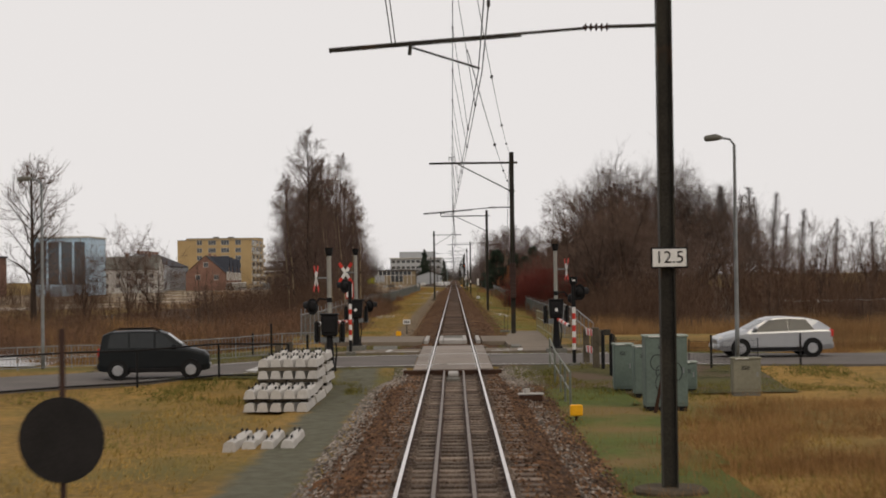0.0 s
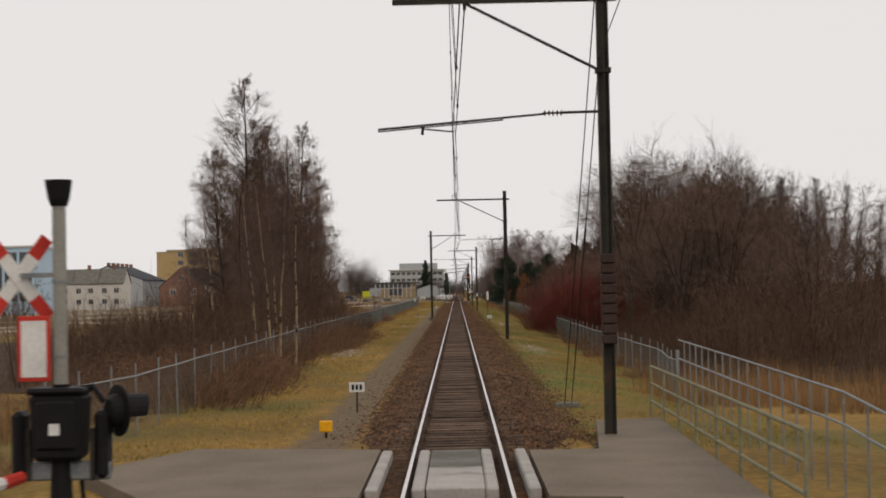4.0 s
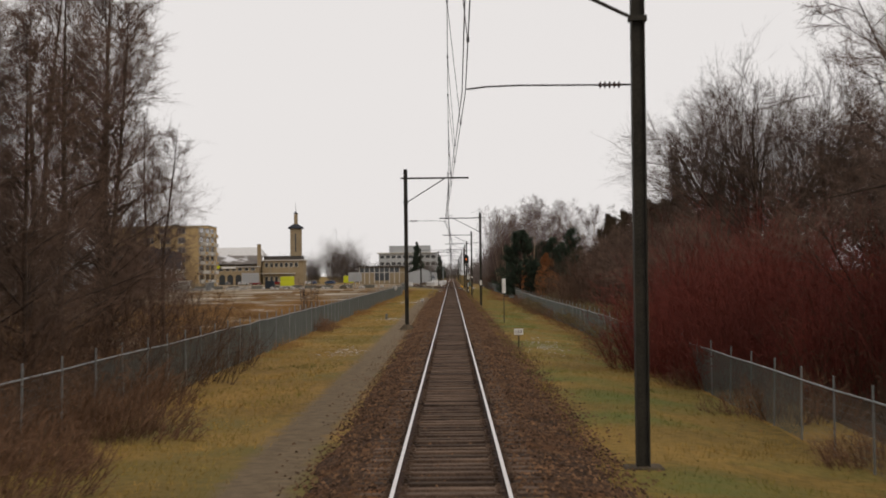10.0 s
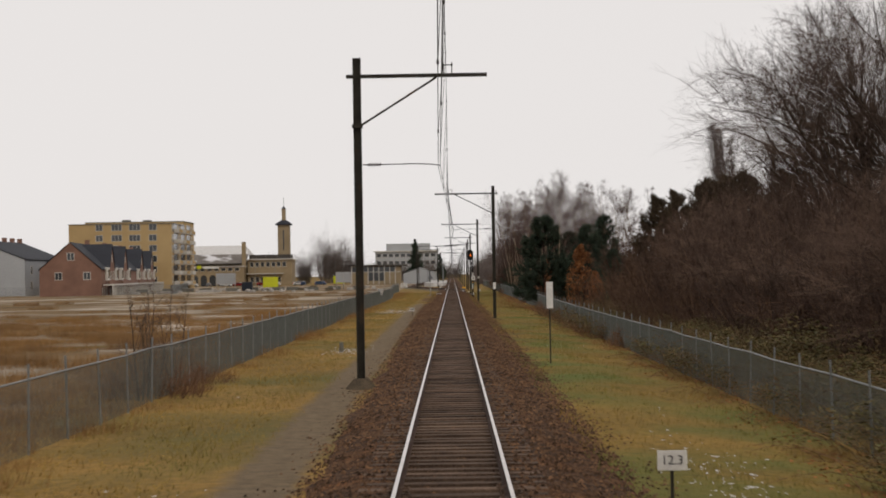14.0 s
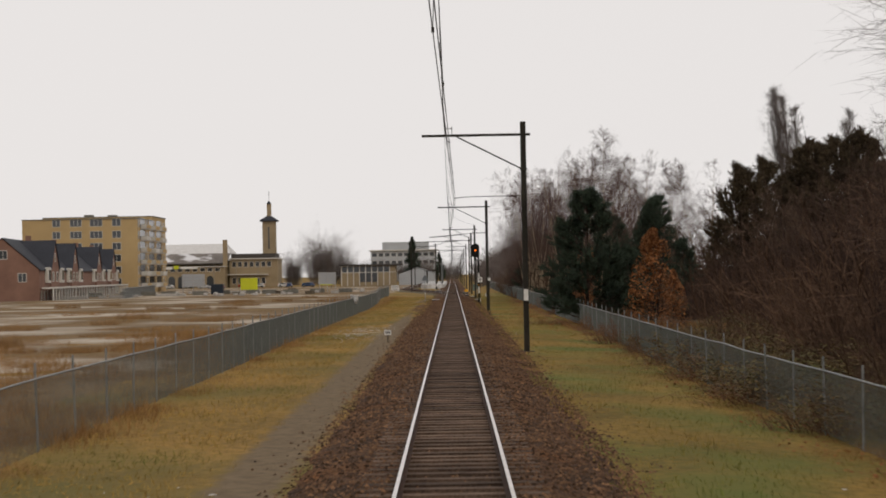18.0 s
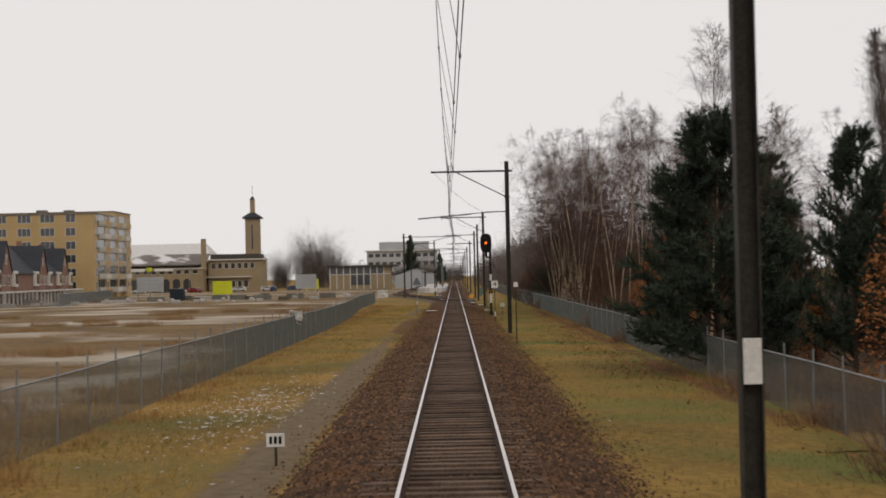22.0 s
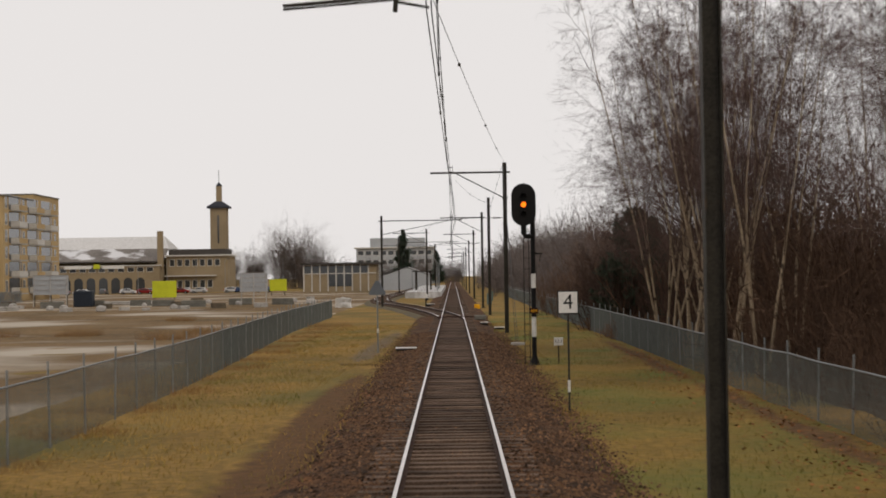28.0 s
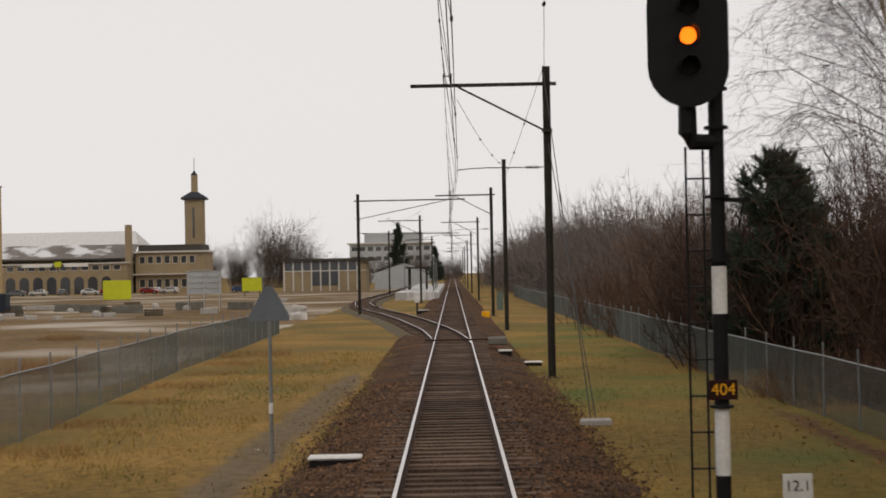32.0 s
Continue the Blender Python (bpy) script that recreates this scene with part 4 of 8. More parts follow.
# birches: slim pale trunks
birch = tree("birch_tree", "slim bare birch with pale bark and hanging twigs", "tree", 21, 13.0, 0.060, 1, 0.07, 0.25, 38, 0.30, 40, 0.03, 0.55, 8, 7, 0.09, 0.0062, M_BIRCH, M_TWIGB)
birch2 = tree("birch_tree", "forked bare birch with pale bark and hanging twigs", "tree", 22, 14.0, 0.058, 3, 0.10, 0.25, 46, 0.30, 38, 0.02, 0.55, 8, 7, 0.10, 0.0062, M_BIRCH, M_TWIGB)
birch3 = tree("birch_tree", "leaning bare birch with a wide veil of twigs", "tree", 23, 15.0, 0.060, 4, 0.18, 0.25, 54, 0.31, 38, 0.0, 0.55, 8, 7, 0.11, 0.0062, M_BIRCH, M_TWIGB)
birch_near = tree("birch_tree", "slim bare birch with yellowish, dark-flecked bark", "tree", 24, 13.0, 0.10, 1, 0.05, 0.30, 22, 0.25, 26, 0.03, 0.55, 8, 6, 0.08, 0.0068, M_BIRCHY, M_TWIGB)
scatter(birch_near, [(-8.3, 126.2, 0.66), (-8.0, 126.6, 0.7), (-7.3, 126.3, 0.72), (-9.8, 133, 0.62), (-10.5, 138, 0.7), (-15.0, 154, 0.85), (-9.9, 143, 0.75), (-14.2, 141, 0.62)], 33)
scatter(birch, [(11.5, 367, 1.15), (18.5, 395, 0.95), (16, 406, 1.05), (12.5, 411, 1.2), (19, 418, 1.25), (15, 424, 1.3), (22, 398, 1.1), (25, 425, 1.2)], 3)
scatter(birch2, [(10.4, 424, 1.15), (13.0, 431, 1.2), (17.5, 436, 1.25), (11.0, 439, 1.1), (21, 442, 1.2), (24, 436, 1.2), (14.5, 444, 1.2), (9.6, 444, 1.0), (18.5, 411, 1.2), (11, 404, 0.9), (27, 412, 1.15)], 4)
scatter(birch3, [(9.9, 436, 1.05), (12.2, 446, 1.1), (10.2, 430, 1.0), (20.5, 431, 1.15), (9.5, 441, 1.1), (9.4, 434, 1.1), (9.7, 427, 1.0), (12.5, 439, 1.15), (14.5, 417, 1.15)], 5)
# broad willows and other round crowns behind the wood's edge
willow = round_tree("willow_tree", "huge bare willow with thick limbs and a domed crown", "tree", 31, 28.5, 0.62, 9, 12, 8, 9, 44, 0.0135, low=0.07, rise=0.03, twig_mat=M_TWIGW)
willow2 = round_tree("willow_tree", "broad bare willow, dense and round", "tree", 32, 26, 0.5, 9, 12, 8, 9, 48, 0.0135, low=0.06, rise=0.03, twig_mat=M_TWIGW)
scatter(willow, [(32.5, 306, 0.98), (39, 309, 1.0), (50, 322, 0.84)], 6)
scatter(willow2, [(34.5, 318, 1.04), (44, 303, 0.86), (30.5, 315, 0.72), (55, 312, 0.72)], 7)
bushy = round_tree("field_maple_tree", "bare grey-brown tree with a broad twiggy crown", "tree", 33, 12.5, 0.17, 7, 8, 6, 8, 46, 0.0078, low=0.08)
bushy2 = round_tree("field_maple_tree", "bare grey-brown tree with upright limbs", "tree", 34, 12, 0.15, 6, 8, 6, 8, 34, 0.0078, low=0.12)
scatter(bushy, [(14.6, 159, 0.8), (15.5, 168, 0.95), (19, 178, 1.05), (15.0, 190, 0.85), (22, 190, 1.1), (18, 152, 0.85), (24, 165, 1.0), (18.5, 138, 0.72), (27, 205, 1.0), (14.5, 232, 0.62), (15.6, 245, 0.68), (17.5, 226, 0.6), (14.6, 259, 0.62), (14.2, 271, 0.6), (31, 180, 1.0), (38, 195, 1.0), (16.5, 238, 0.72)], 8)
scatter(bushy2, [(17.5, 200, 0.85), (12.6, 205, 0.5), (21, 156, 0.85), (15, 238, 0.66), (22, 240, 0.68), (19, 262, 0.72), (26, 255, 0.72), (16, 284, 0.75), (23, 290, 0.82), (18.5, 292, 0.8), (20.5, 300, 0.8), (20, 312, 0.8), (13.5, 504, 0.75), (12.4, 512, 0.7), (14.5, 498, 0.7), (29, 275, 0.75), (34, 225, 0.75), (25, 365, 0.9), (20, 372, 0.8), (27, 385, 1.0), (36, 160, 0.85), (44, 170, 0.85), (-25, 124, 0.72), (-22, 121, 0.55), (-29, 127, 0.62), (-38, 120, 0.55), (-45, 128, 0.62), (-54, 138, 0.7)], 9)
ash = round_tree("ash_tree", "tall bare ash with steep limbs and upright twigs", "tree", 35, 16, 0.21, 7, 10, 6, 8, 20, 0.0085, low=0.12, rise=0.05, side=0.22)
scatter(ash, [(12.9, 174, 1.0), (13.5, 151, 0.74), (15.6, 150, 0.80), (17.2, 164, 0.86), (20.5, 182, 0.98), (13.2, 161, 0.70), (15.5, 183, 0.86)], 19)
# bark and twigs take the far tone with haze painted in
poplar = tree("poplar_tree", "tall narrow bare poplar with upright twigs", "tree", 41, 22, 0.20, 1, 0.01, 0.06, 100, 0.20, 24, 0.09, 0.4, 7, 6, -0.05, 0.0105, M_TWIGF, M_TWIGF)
scatter(poplar, [(47.5, 296, 0.86), (49.8, 297, 0.9), (52, 298, 0.82), (54, 297, 0.88), (56.2, 298, 0.8), (58.6, 300, 0.84), (61, 300, 0.66), (64, 300, 0.7), (46.6, 464, 1.3), (48.0, 466, 1.25), (47.4, 469, 1.28), (49.4, 468, 1.2), (54.4, 466, 1.15), (56, 468, 1.1), (71, 303, 0.62), (80, 310, 0.6)], 10)

# ---- the level crossing ----
def lettering(text, size, material, parent, m, name="lettering"):
    """Words as a flat mesh, 4 mm thick, centred at m, facing -y."""
    c = bpy.data.curves.new("text", "FONT")
    c.body, c.size, c.extrude, c.align_x, c.align_y = text, size, 0.002, "CENTER", "CENTER"
    o = bpy.data.objects.new("text", c)
    scene.collection.objects.link(o)
    bpy.context.view_layer.update()
    me = bpy.data.meshes.new_from_object(o.evaluated_get(bpy.context.evaluated_depsgraph_get()))
    bpy.data.objects.remove(o)
    me.materials.clear()
    me.materials.append(material)
    ob = new(name, me)
    ob.parent = parent
    ob.matrix_basis = m @ pose(0, 0, 0, 90, 0, 0)
    return ob


crossing = thing("level_crossing_deck", "grey concrete plates of the level crossing, level with the rails", "level crossing")
rnd = random.Random(3)
M_DECK = mat("deck_plate", (0.270, 0.228, 0.196, 1), (0.185, 0.156, 0.134, 1), 0.8, scale=1.0, fine=14, bump=0.2, spread=0.10, c3=(0.27, 0.25, 0.225, 1), s3=0.5, cut3=0.58)
for x0, x1 in ((-1.36, -0.90), (-0.74, 0.74), (0.90, 1.31)):
    me = Buf().box(x0 + 0.006, -1.49, -0.24, x1 - 0.006, 1.49, 0.0, bev=0.012).mesh("plate", M_DECK)
    for k in range(6):
        share("plate", me, crossing, pose(0, 55.3 + 3.0 * k, RT + rnd.uniform(-0.006, 0.002)))
for x in (-0.90, -0.74, 0.74, 0.90):
    part("edge_strip", Buf().box(x - 0.014, 53.85, RT - 0.08, x + 0.014, 71.75, RT + 0.005), mat("edge_steel", (0.40, 0.37, 0.34, 1), (0.26, 0.23, 0.21, 1), 0.5, 0.4), crossing, "pale steel edge beside the rail")
part("end_beam", Buf().box(-1.66, 53.42, RT - 0.26, 1.58, 53.76, RT - 0.03, bev=0.02), M_RUST, crossing, "dark timber end beam")
part("end_beam", Buf().box(-1.5, 71.82, RT - 0.26, 1.45, 72.2, RT - 0.05, bev=0.02), M_SLATWOOD, crossing, "dark timber end beam")
foot = thing("footway_deck", "pale plates between the rails at the footway", "footway crossing")
for k in range(2):
    part("plate", Buf().box(-0.50, 77.95 + 2.98 * k, RT - 0.22, 0.42, 80.9 + 2.98 * k, RT, bev=0.02), M_CONCD if k else M_CONC, foot)
for x in (-1.34, -0.62, 0.53, 1.18):
    part("bevel_block", Buf().box(x - 0.10, 77.9, RT - 0.26, x + 0.10, 83.9, RT + 0.004, bev=0.03), M_CONC, foot, "whitish edge block")
for x in (-0.29, 0.29):
    part("guard_rail", rail_buf([(x, -60, RT - 0.015), (x, 40, RT - 0.015), (x * 1.08, 53.3, RT - 0.03)]), [M_RUST, MATS.setdefault("guard", mat("guard_steel", (0.20, 0.165, 0.14, 1), (0.13, 0.10, 0.085, 1), 0.5, 0.4))], track, "dull inner guard rail")
part("guard_end_block", Buf().box(-0.19, 52.2, RT - 0.2, 0.15, 53.3, RT - 0.04, bev=0.04), M_CONC, track)
part("guard_tie", Buf().box(-0.24, 50.2, RT - 0.2, 0.2, 50.7, RT - 0.09, bev=0.03), M_CONCD, track)
grit = Buf()
for k in range(5200):
    w_ = rnd.random() < 0.4
    x, y = (rnd.gauss(-2.0, 0.32), rnd.gauss(52.0, 1.6)) if w_ else (rnd.gauss(2.0, 0.36), rnd.gauss(52.4, 1.9))
    if y > 55.6 or abs(x) < 1.5:
        continue
    r = rnd.uniform(0.03, 0.07)
    z = max(ground_z(x, y), -0.545 - (abs(x) - 1.95) * 0.23 if abs(x) < 3 else -1)
    i = len(grit.v)
    grit.v += [(x + u * r * rnd.uniform(0.7, 1.2), y + v * r * rnd.uniform(0.7, 1.2), z + h * r * 0.7 + 0.02) for u, v, h in OCT]
    grit.f += [tuple(i + j for j in f) for f in OCF]
for k in range(1500):
    x, y = rnd.gauss(5.5, 0.35), rnd.uniform(67.5, 73)
    r, z = rnd.uniform(0.03, 0.07), ground_z(x, y) + 0.03
    i = len(grit.v)
    grit.v += [(x + u * r * rnd.uniform(0.7, 1.2), y + v * r * rnd.uniform(0.7, 1.2), z + h * r * 0.7 + 0.02) for u, v, h in OCT]
    grit.f += [tuple(i + j for j in f) for f in OCF]
for k in range(5200):
    w_ = rnd.random() < 0.55
    x, y = (rnd.uniform(-2.62, -1.85), rnd.uniform(15, 53)) if w_ else (rnd.uniform(1.9, 2.9), rnd.uniform(15, 53))
    r, z = rnd.uniform(0.025, 0.055), -0.535 - (abs(x) - 1.95) * 0.23
    i = len(grit.v)
    grit.v += [(x + u * r * rnd.uniform(0.7, 1.2), y + v * r * rnd.uniform(0.7, 1.2), z + h * r * 0.7 + 0.015) for u, v, h in OCT]
    grit.f += [tuple(i + j for j in f) for f in OCF]
grit.s = [0] * len(grit.f)
part("pale_gravel", grit, mat("pale_gravel", (0.28, 0.24, 0.205, 1), (0.11, 0.094, 0.08, 1), 0.9, scale=1, fine=9, island=0.65), track, "pale grey crushed stones", kind="stuff")


def slab(name, label, category, pts, top, thick, material):
    b = Buf()
    n = len(pts)
    b.v = [(x, y, top - thick) for x, y in pts] + [(x, y, top) for x, y in pts]
    b.f = [tuple(range(n - 1, -1, -1)), tuple(range(n, 2 * n))] + [(i, (i + 1) % n, n + (i + 1) % n, n + i) for i in range(n)]
    b.s = [0] * len(b.f)
    return thing(name, label, category, kind="structure", buf=b, mats=material)


M_PATHC = mat("footway_asphalt", (0.205, 0.166, 0.128, 1), (0.140, 0.113, 0.086, 1), 0.85, scale=0.8, fine=20, bump=0.2)
slab("pavement_west", "grey-brown asphalt footway to the track", "footway", [(-1.5, 77.3), (-1.5, 84.6), (-5.2, 85.4), (-6.6, 81.5), (-4.8, 77.5)], -0.29, 0.4, M_PATHC)
slab("pavement_east", "grey-brown asphalt footway beside the railing", "footway", [(1.36, 77.1), (2.42, 76.9), (2.45, 73.0), (2.95, 72.9), (2.72, 69.5), (4.4, 69.1), (4.7, 91), (3.2, 90.6), (2.7, 84), (1.36, 84)], -0.29, 0.45, M_PATHC)
slab("drain_cover", "raised grey concrete cover at the footway corner", "drain cover", [(2.5, 70.6), (2.95, 70.5), (2.95, 72.8), (2.55, 72.85)], -0.26, 0.4, M_CONCD)
slab("kerb_strip", "whitish worn asphalt strip by the crossing", "kerb", [(1.34, 66.9), (1.34, 69.8), (5.2, 68.9), (5.2, 66.6)], -0.285, 0.2, M_PATHC)
slab("kerb_strip", "whitish worn asphalt strip by the crossing", "kerb", [(-6.4, 66.0), (-3.2, 69.4), (-1.4, 69.7), (-1.4, 66.9)], -0.285, 0.2, M_PATHC)
slab("cable_cover", "grey concrete cable cover slab", "cable cover", [(-3.55, 71.6), (-2.5, 71.4), (-2.6, 75.2), (-3.72, 75.4)], -0.38, 0.3, M_CONCD)
slab("cable_cover", "grey concrete slab at the end of the path", "cable cover", [(-3.9, 55.6), (-2.5, 55.6), (-2.5, 56.0), (-3.9, 56.0)], -0.33, 0.3, M_CONCD)
for off in (-3.8, 3.75):
    rows = [((x, road_y(x) + off - 0.07, road_z(x) + 0.03 - 0.024 * smoothstep(1.3, 1.6, abs(x))), (x, road_y(x) + off + 0.07, road_z(x) + 0.03 - 0.024 * smoothstep(1.3, 1.6, abs(x)))) for x in steps((-10, 10, 0.5))]
    ribbon("road_marking", "thin white worn edge line on the asphalt", "road marking", rows, MATS.setdefault("line", mat("worn_line", (0.55, 0.54, 0.52, 1), (0.42, 0.41, 0.39, 1), 0.7, scale=2, fine=12, c3=(0.19, 0.18, 0.17, 1), s3=1.6, cut3=0.56)))
for x, y, w_, l_ in ((-2.75, 68.0, 0.2, 2.0), (2.72, 67.9, 0.2, 2.0), (-6.9, 56.6, 0.4, 2.4), (8.0, 62.0, 0.45, 2.6), (-3.6, 67.2, 0.5, 0.25), (-2.2, 67.05, 1.3, 0.2), (1.9, 67.2, 0.8, 0.22), (2.0, 68.2, 0.5, 0.2)):
    z = (-0.285 if y > 64.5 else road_z(x)) + 0.008
    slab("road_marking", "short white worn painted bar", "road marking", [(x - w_ / 2, y - l_ / 2), (x + w_ / 2 - 0.03, y - l_ / 2), (x + w_ / 2 + 0.1, y + l_ / 2), (x - w_ / 2 + 0.1, y + l_ / 2)], z, 0.01, MATS["line"])


def striped(pts0, pts1, r, n, mats_, name, parent, sides=8, first=0):
    """A round bar in n bands of two paints, each band a part."""
    for k in range(n):
        p = [tuple(pts0[i] + (pts1[i] - pts0[i]) * (k + e) / n for i in range(3)) for e in (0, 1)]
        part(name, Buf().tube(p, r, sides), mats_[(k + first) % 2], parent)


def lamp_head(parent, x, y, z, out, turn=38, board=True):
    """A black round-backed flashing lamp with a hood, looking along out (1 or -1 in x) and turned away from the track's near side."""
    ca, sa = math.cos(math.radians(out * turn)), math.sin(math.radians(out * turn))

    def turned(buf):
        buf.v = [(x + (p[0] - x) * ca - (p[1] - y) * sa, y + (p[0] - x) * sa + (p[1] - y) * ca, p[2]) for p in buf.v]
        return buf

    b = Buf().tube([(x, y, z), (x + out * 0.03, y, z), (x + out * 0.09, y, z), (x + out * 0.18, y, z)], [0.06, 0.13, 0.18, 0.19], 16)
    n, i = 13, len(b.v)
    for k in range(n):
        a = math.pi * (-0.12 + 1.24 * k / (n - 1))
        for u, r_ in ((0.16, 0.18), (0.42 + 0.05 * math.sin(a), 0.17), (0.42 + 0.05 * math.sin(a), 0.155), (0.17, 0.165)):
            b.v.append((x + out * u, y + r_ * math.cos(a), z + r_ * math.sin(a)))
    for k in range(n - 1):
        b.f += [(i + 4 * k + j, i + 4 * k + (j + 1) % 4, i + 4 * k + 4 + (j + 1) % 4, i + 4 * k + 4 + j) for j in range(4)]
        b.s += [0] * 4
    head = part("flasher", turned(b), M_BLACK, parent, "black hooded warning lamp")
    part("lens", turned(Buf().tube([(x + out * 0.18, y, z), (x + out * 0.20, y, z)], [0.15, 0.10], 14)), MATS.setdefault("lens", mat("dark_red_lens", (0.09, 0.01, 0.01, 1), rough=0.15)), head)
    if board:
        part("backboard", turned(Buf().tube([(x + out * 0.14, y, z), (x + out * 0.155, y, z)], 0.28, 20)), M_BLACK, head)
    return head


def cross_sign(parent, x, y, z, turn=70):
    """The crossbuck: a white cross with red ends, seen at a slant."""
    s = part("crossbuck", Buf().box(x - 0.02, y - 0.03, z - 0.03, x + 0.02, y + 0.03, z + 0.03), M_WHITE, parent, "white and red crossbuck")
    for a in (52, -52):
        for f0, f1, m in ((-0.54, -0.28, M_RED), (-0.28, 0.28, M_WHITE), (0.28, 0.54, M_RED)):
            b = Buf().box(f0, -0.012 if a > 0 else 0.002, -0.075, f1, 0.0 if a > 0 else 0.014, 0.075, turn=pose(x, y, z, 0, 0, turn) @ pose(0, 0, 0, 0, a, 0))
            part("board", b, m, s)


def barrier_signal(x, y, z, side, label_plate=True, lamp_z=2.2, lamp_turn=38, lamp_board=True, lamp_out=0, cross=81):
    """A half-barrier drive with its pale post, flasher, bell and crossbuck; side: 1 east, -1 west."""
    t = thing("barrier_signal", "black level-crossing barrier drive on a pale post", "level crossing signal", at=pose(x, y, z))
    part("foot", Buf().tube([(0, 0, -0.05), (0, 0, 0.06), (0, 0, 0.08), (0, 0, 0.5), (0, 0, 1.24)], [0.25, 0.25, 0.17, 0.14, 0.10], 12), M_BLACK, t)
    for k in range(4):
        part("bolt", Buf().tube([(0.2 * (-1) ** k, 0.2 * (-1) ** (k // 2), 0.0), (0.2 * (-1) ** k, 0.2 * (-1) ** (k // 2), 0.1)], 0.025, 6), M_BLACK, t)
    part("base_slab", Buf().box(-0.4, -0.4, -0.3, 0.4, 0.4, 0.02, bev=0.02), M_CONCD, t)
    b = Buf().box(-0.29, -0.22, 1.22, 0.29, 0.24, 1.93, bev=0.05)
    b.v = [(p[0] * (0.87 + 0.13 * smoothstep(1.2, 1.9, p[2])), p[1], p[2]) for p in b.v]
    drive = part("drive_box", b, M_BLACK, t)
    part("front_panel", Buf().box(-0.21, -0.26, 1.34, 0.21, -0.2, 1.86, bev=0.03), M_BLACK, drive)
    part("lid", Buf().box(-0.31, -0.24, 1.92, 0.31, 0.26, 1.99, bev=0.03), M_BLACK, drive)
    if label_plate:
        part("label_plate", Buf().box(-0.06, -0.275, 1.50, 0.05, -0.262, 1.62), M_WHITE, drive)
    for s in (-1, 1):
        part("counterweight", Buf().box(s * 0.44 - 0.07, -0.10, 1.02, s * 0.44 + 0.07, 0.22, 1.74, bev=0.05), M_BLACK, t)
        part("lever", Buf().box(s * 0.34 - 0.025, -0.05, 1.0, s * 0.34 + 0.025, 0.10, 1.55, bev=0.01), M_MAST, t)
    part("boom_clamp", Buf().box(-0.52, -0.02, 1.0, 0.52, 0.10, 1.20, bev=0.02), M_GALV, t, "grey steel clamp plate")
    part("post", Buf().tube([(0, 0.05, 1.96), (0, 0.05, 3.95)], 0.075, 10), MATS.setdefault("pale", mat("post_grey", (0.30, 0.29, 0.26, 1), (0.22, 0.215, 0.195, 1), 0.6)), t, "pale grey post")
    part("bell", Buf().tube([(0, 0.05, 3.92), (0, 0.05, 4.0), (0, 0.05, 4.2)], [0.09, 0.12, 0.15], 12), M_BLACK, t)
    for zz in (2.3, 3.1):
        part("band", Buf().tube([(0, 0.05, zz), (0, 0.05, zz + 0.03)], 0.083, 10), M_GALV, t)
    out = lamp_out or side
    part("lamp_arm", Buf().tube([(0, 0.05, lamp_z + 0.22), (out * 0.34, 0.05, lamp_z + 0.27), (out * 0.46, 0.05, lamp_z + 0.1)], 0.035, 6), M_BLACK, t)
    part("arm_clamp", Buf().tube([(0, 0.05, lamp_z + 0.14), (0, 0.05, lamp_z + 0.30)], 0.095, 10), M_BLACK, t)
    lamp_head(t, out * 0.47, 0.05, lamp_z, out, lamp_turn, lamp_board)
    part("sign_arm", Buf().box(min(0, side * 0.42), 0.02, 3.16, max(0, side * 0.42), 0.06, 3.21), M_GALV, t)
    cross_sign(t, side * 0.44, 0.05, 3.16, -cross * side)
    part("cable", Buf().tube([(0.16, 0.1, 1.3), (0.22, 0.1, 0.7), (0.16, 0.1, 0.1)], 0.025, 6), M_BLACK, t)
    return t


def boom(x, y, z, dx, dy, dz, n, label):
    t = thing("barrier_boom", label, "barrier", at=pose(x, y, z))
    striped((0, 0, 0), (dx, dy, dz), 0.068, n, (M_RED, M_WHITE), "band", t, 8)
    q = math.sqrt(dx * dx + dy * dy + dz * dz)
    part("tip", Buf().tube([(dx, dy, dz), (dx * (1 + 0.06 / q), dy * (1 + 0.06 / q), dz * (1 + 0.06 / q))], 0.06, 8), M_BLACK, t)
    return t


west_far = barrier_signal(-4.2, 70.2, -0.15, -1, lamp_z=1.72, lamp_out=1, cross=38)
barrier_signal(4.12, 65.2, -0.15, 1, lamp_z=2.0, lamp_turn=0, lamp_board=False)
barrier_signal(-4.16, 54.7, -0.38, -1, label_plate=False, lamp_z=2.22)
long_boom = boom(-4.55, 69.9, 0.92, -0.35, -10.6, 0.22, 16, "red and white lowered barrier boom across the road")
boom(4.2, 65.0, 1.02, 0.31, -1.5, -0.2, 6, "red and white lowered barrier boom across the road")
striped((-0.18, -5.6, -0.55), (-0.34, -10.5, -0.45), 0.06, 8, (M_WHITE, M_RED), "lower_band", long_boom, 8)
for f in (0.55, 0.97):
    part("hanger", Buf().tube([(-0.35 * f, -10.6 * f, 0.22 * f), (-0.35 * f, -10.6 * f, 0.22 * f - 0.70)], 0.014, 6), M_GALV, long_boom)
part("mirror_board", Buf().box(-0.45, 0.0, 2.05, -0.10, 0.03, 2.75, bev=0.01), M_RED, west_far, "red-framed board")
part("mirror_face", Buf().box(-0.41, -0.01, 2.1, -0.14, -0.002, 2.7), M_WHITE, west_far)


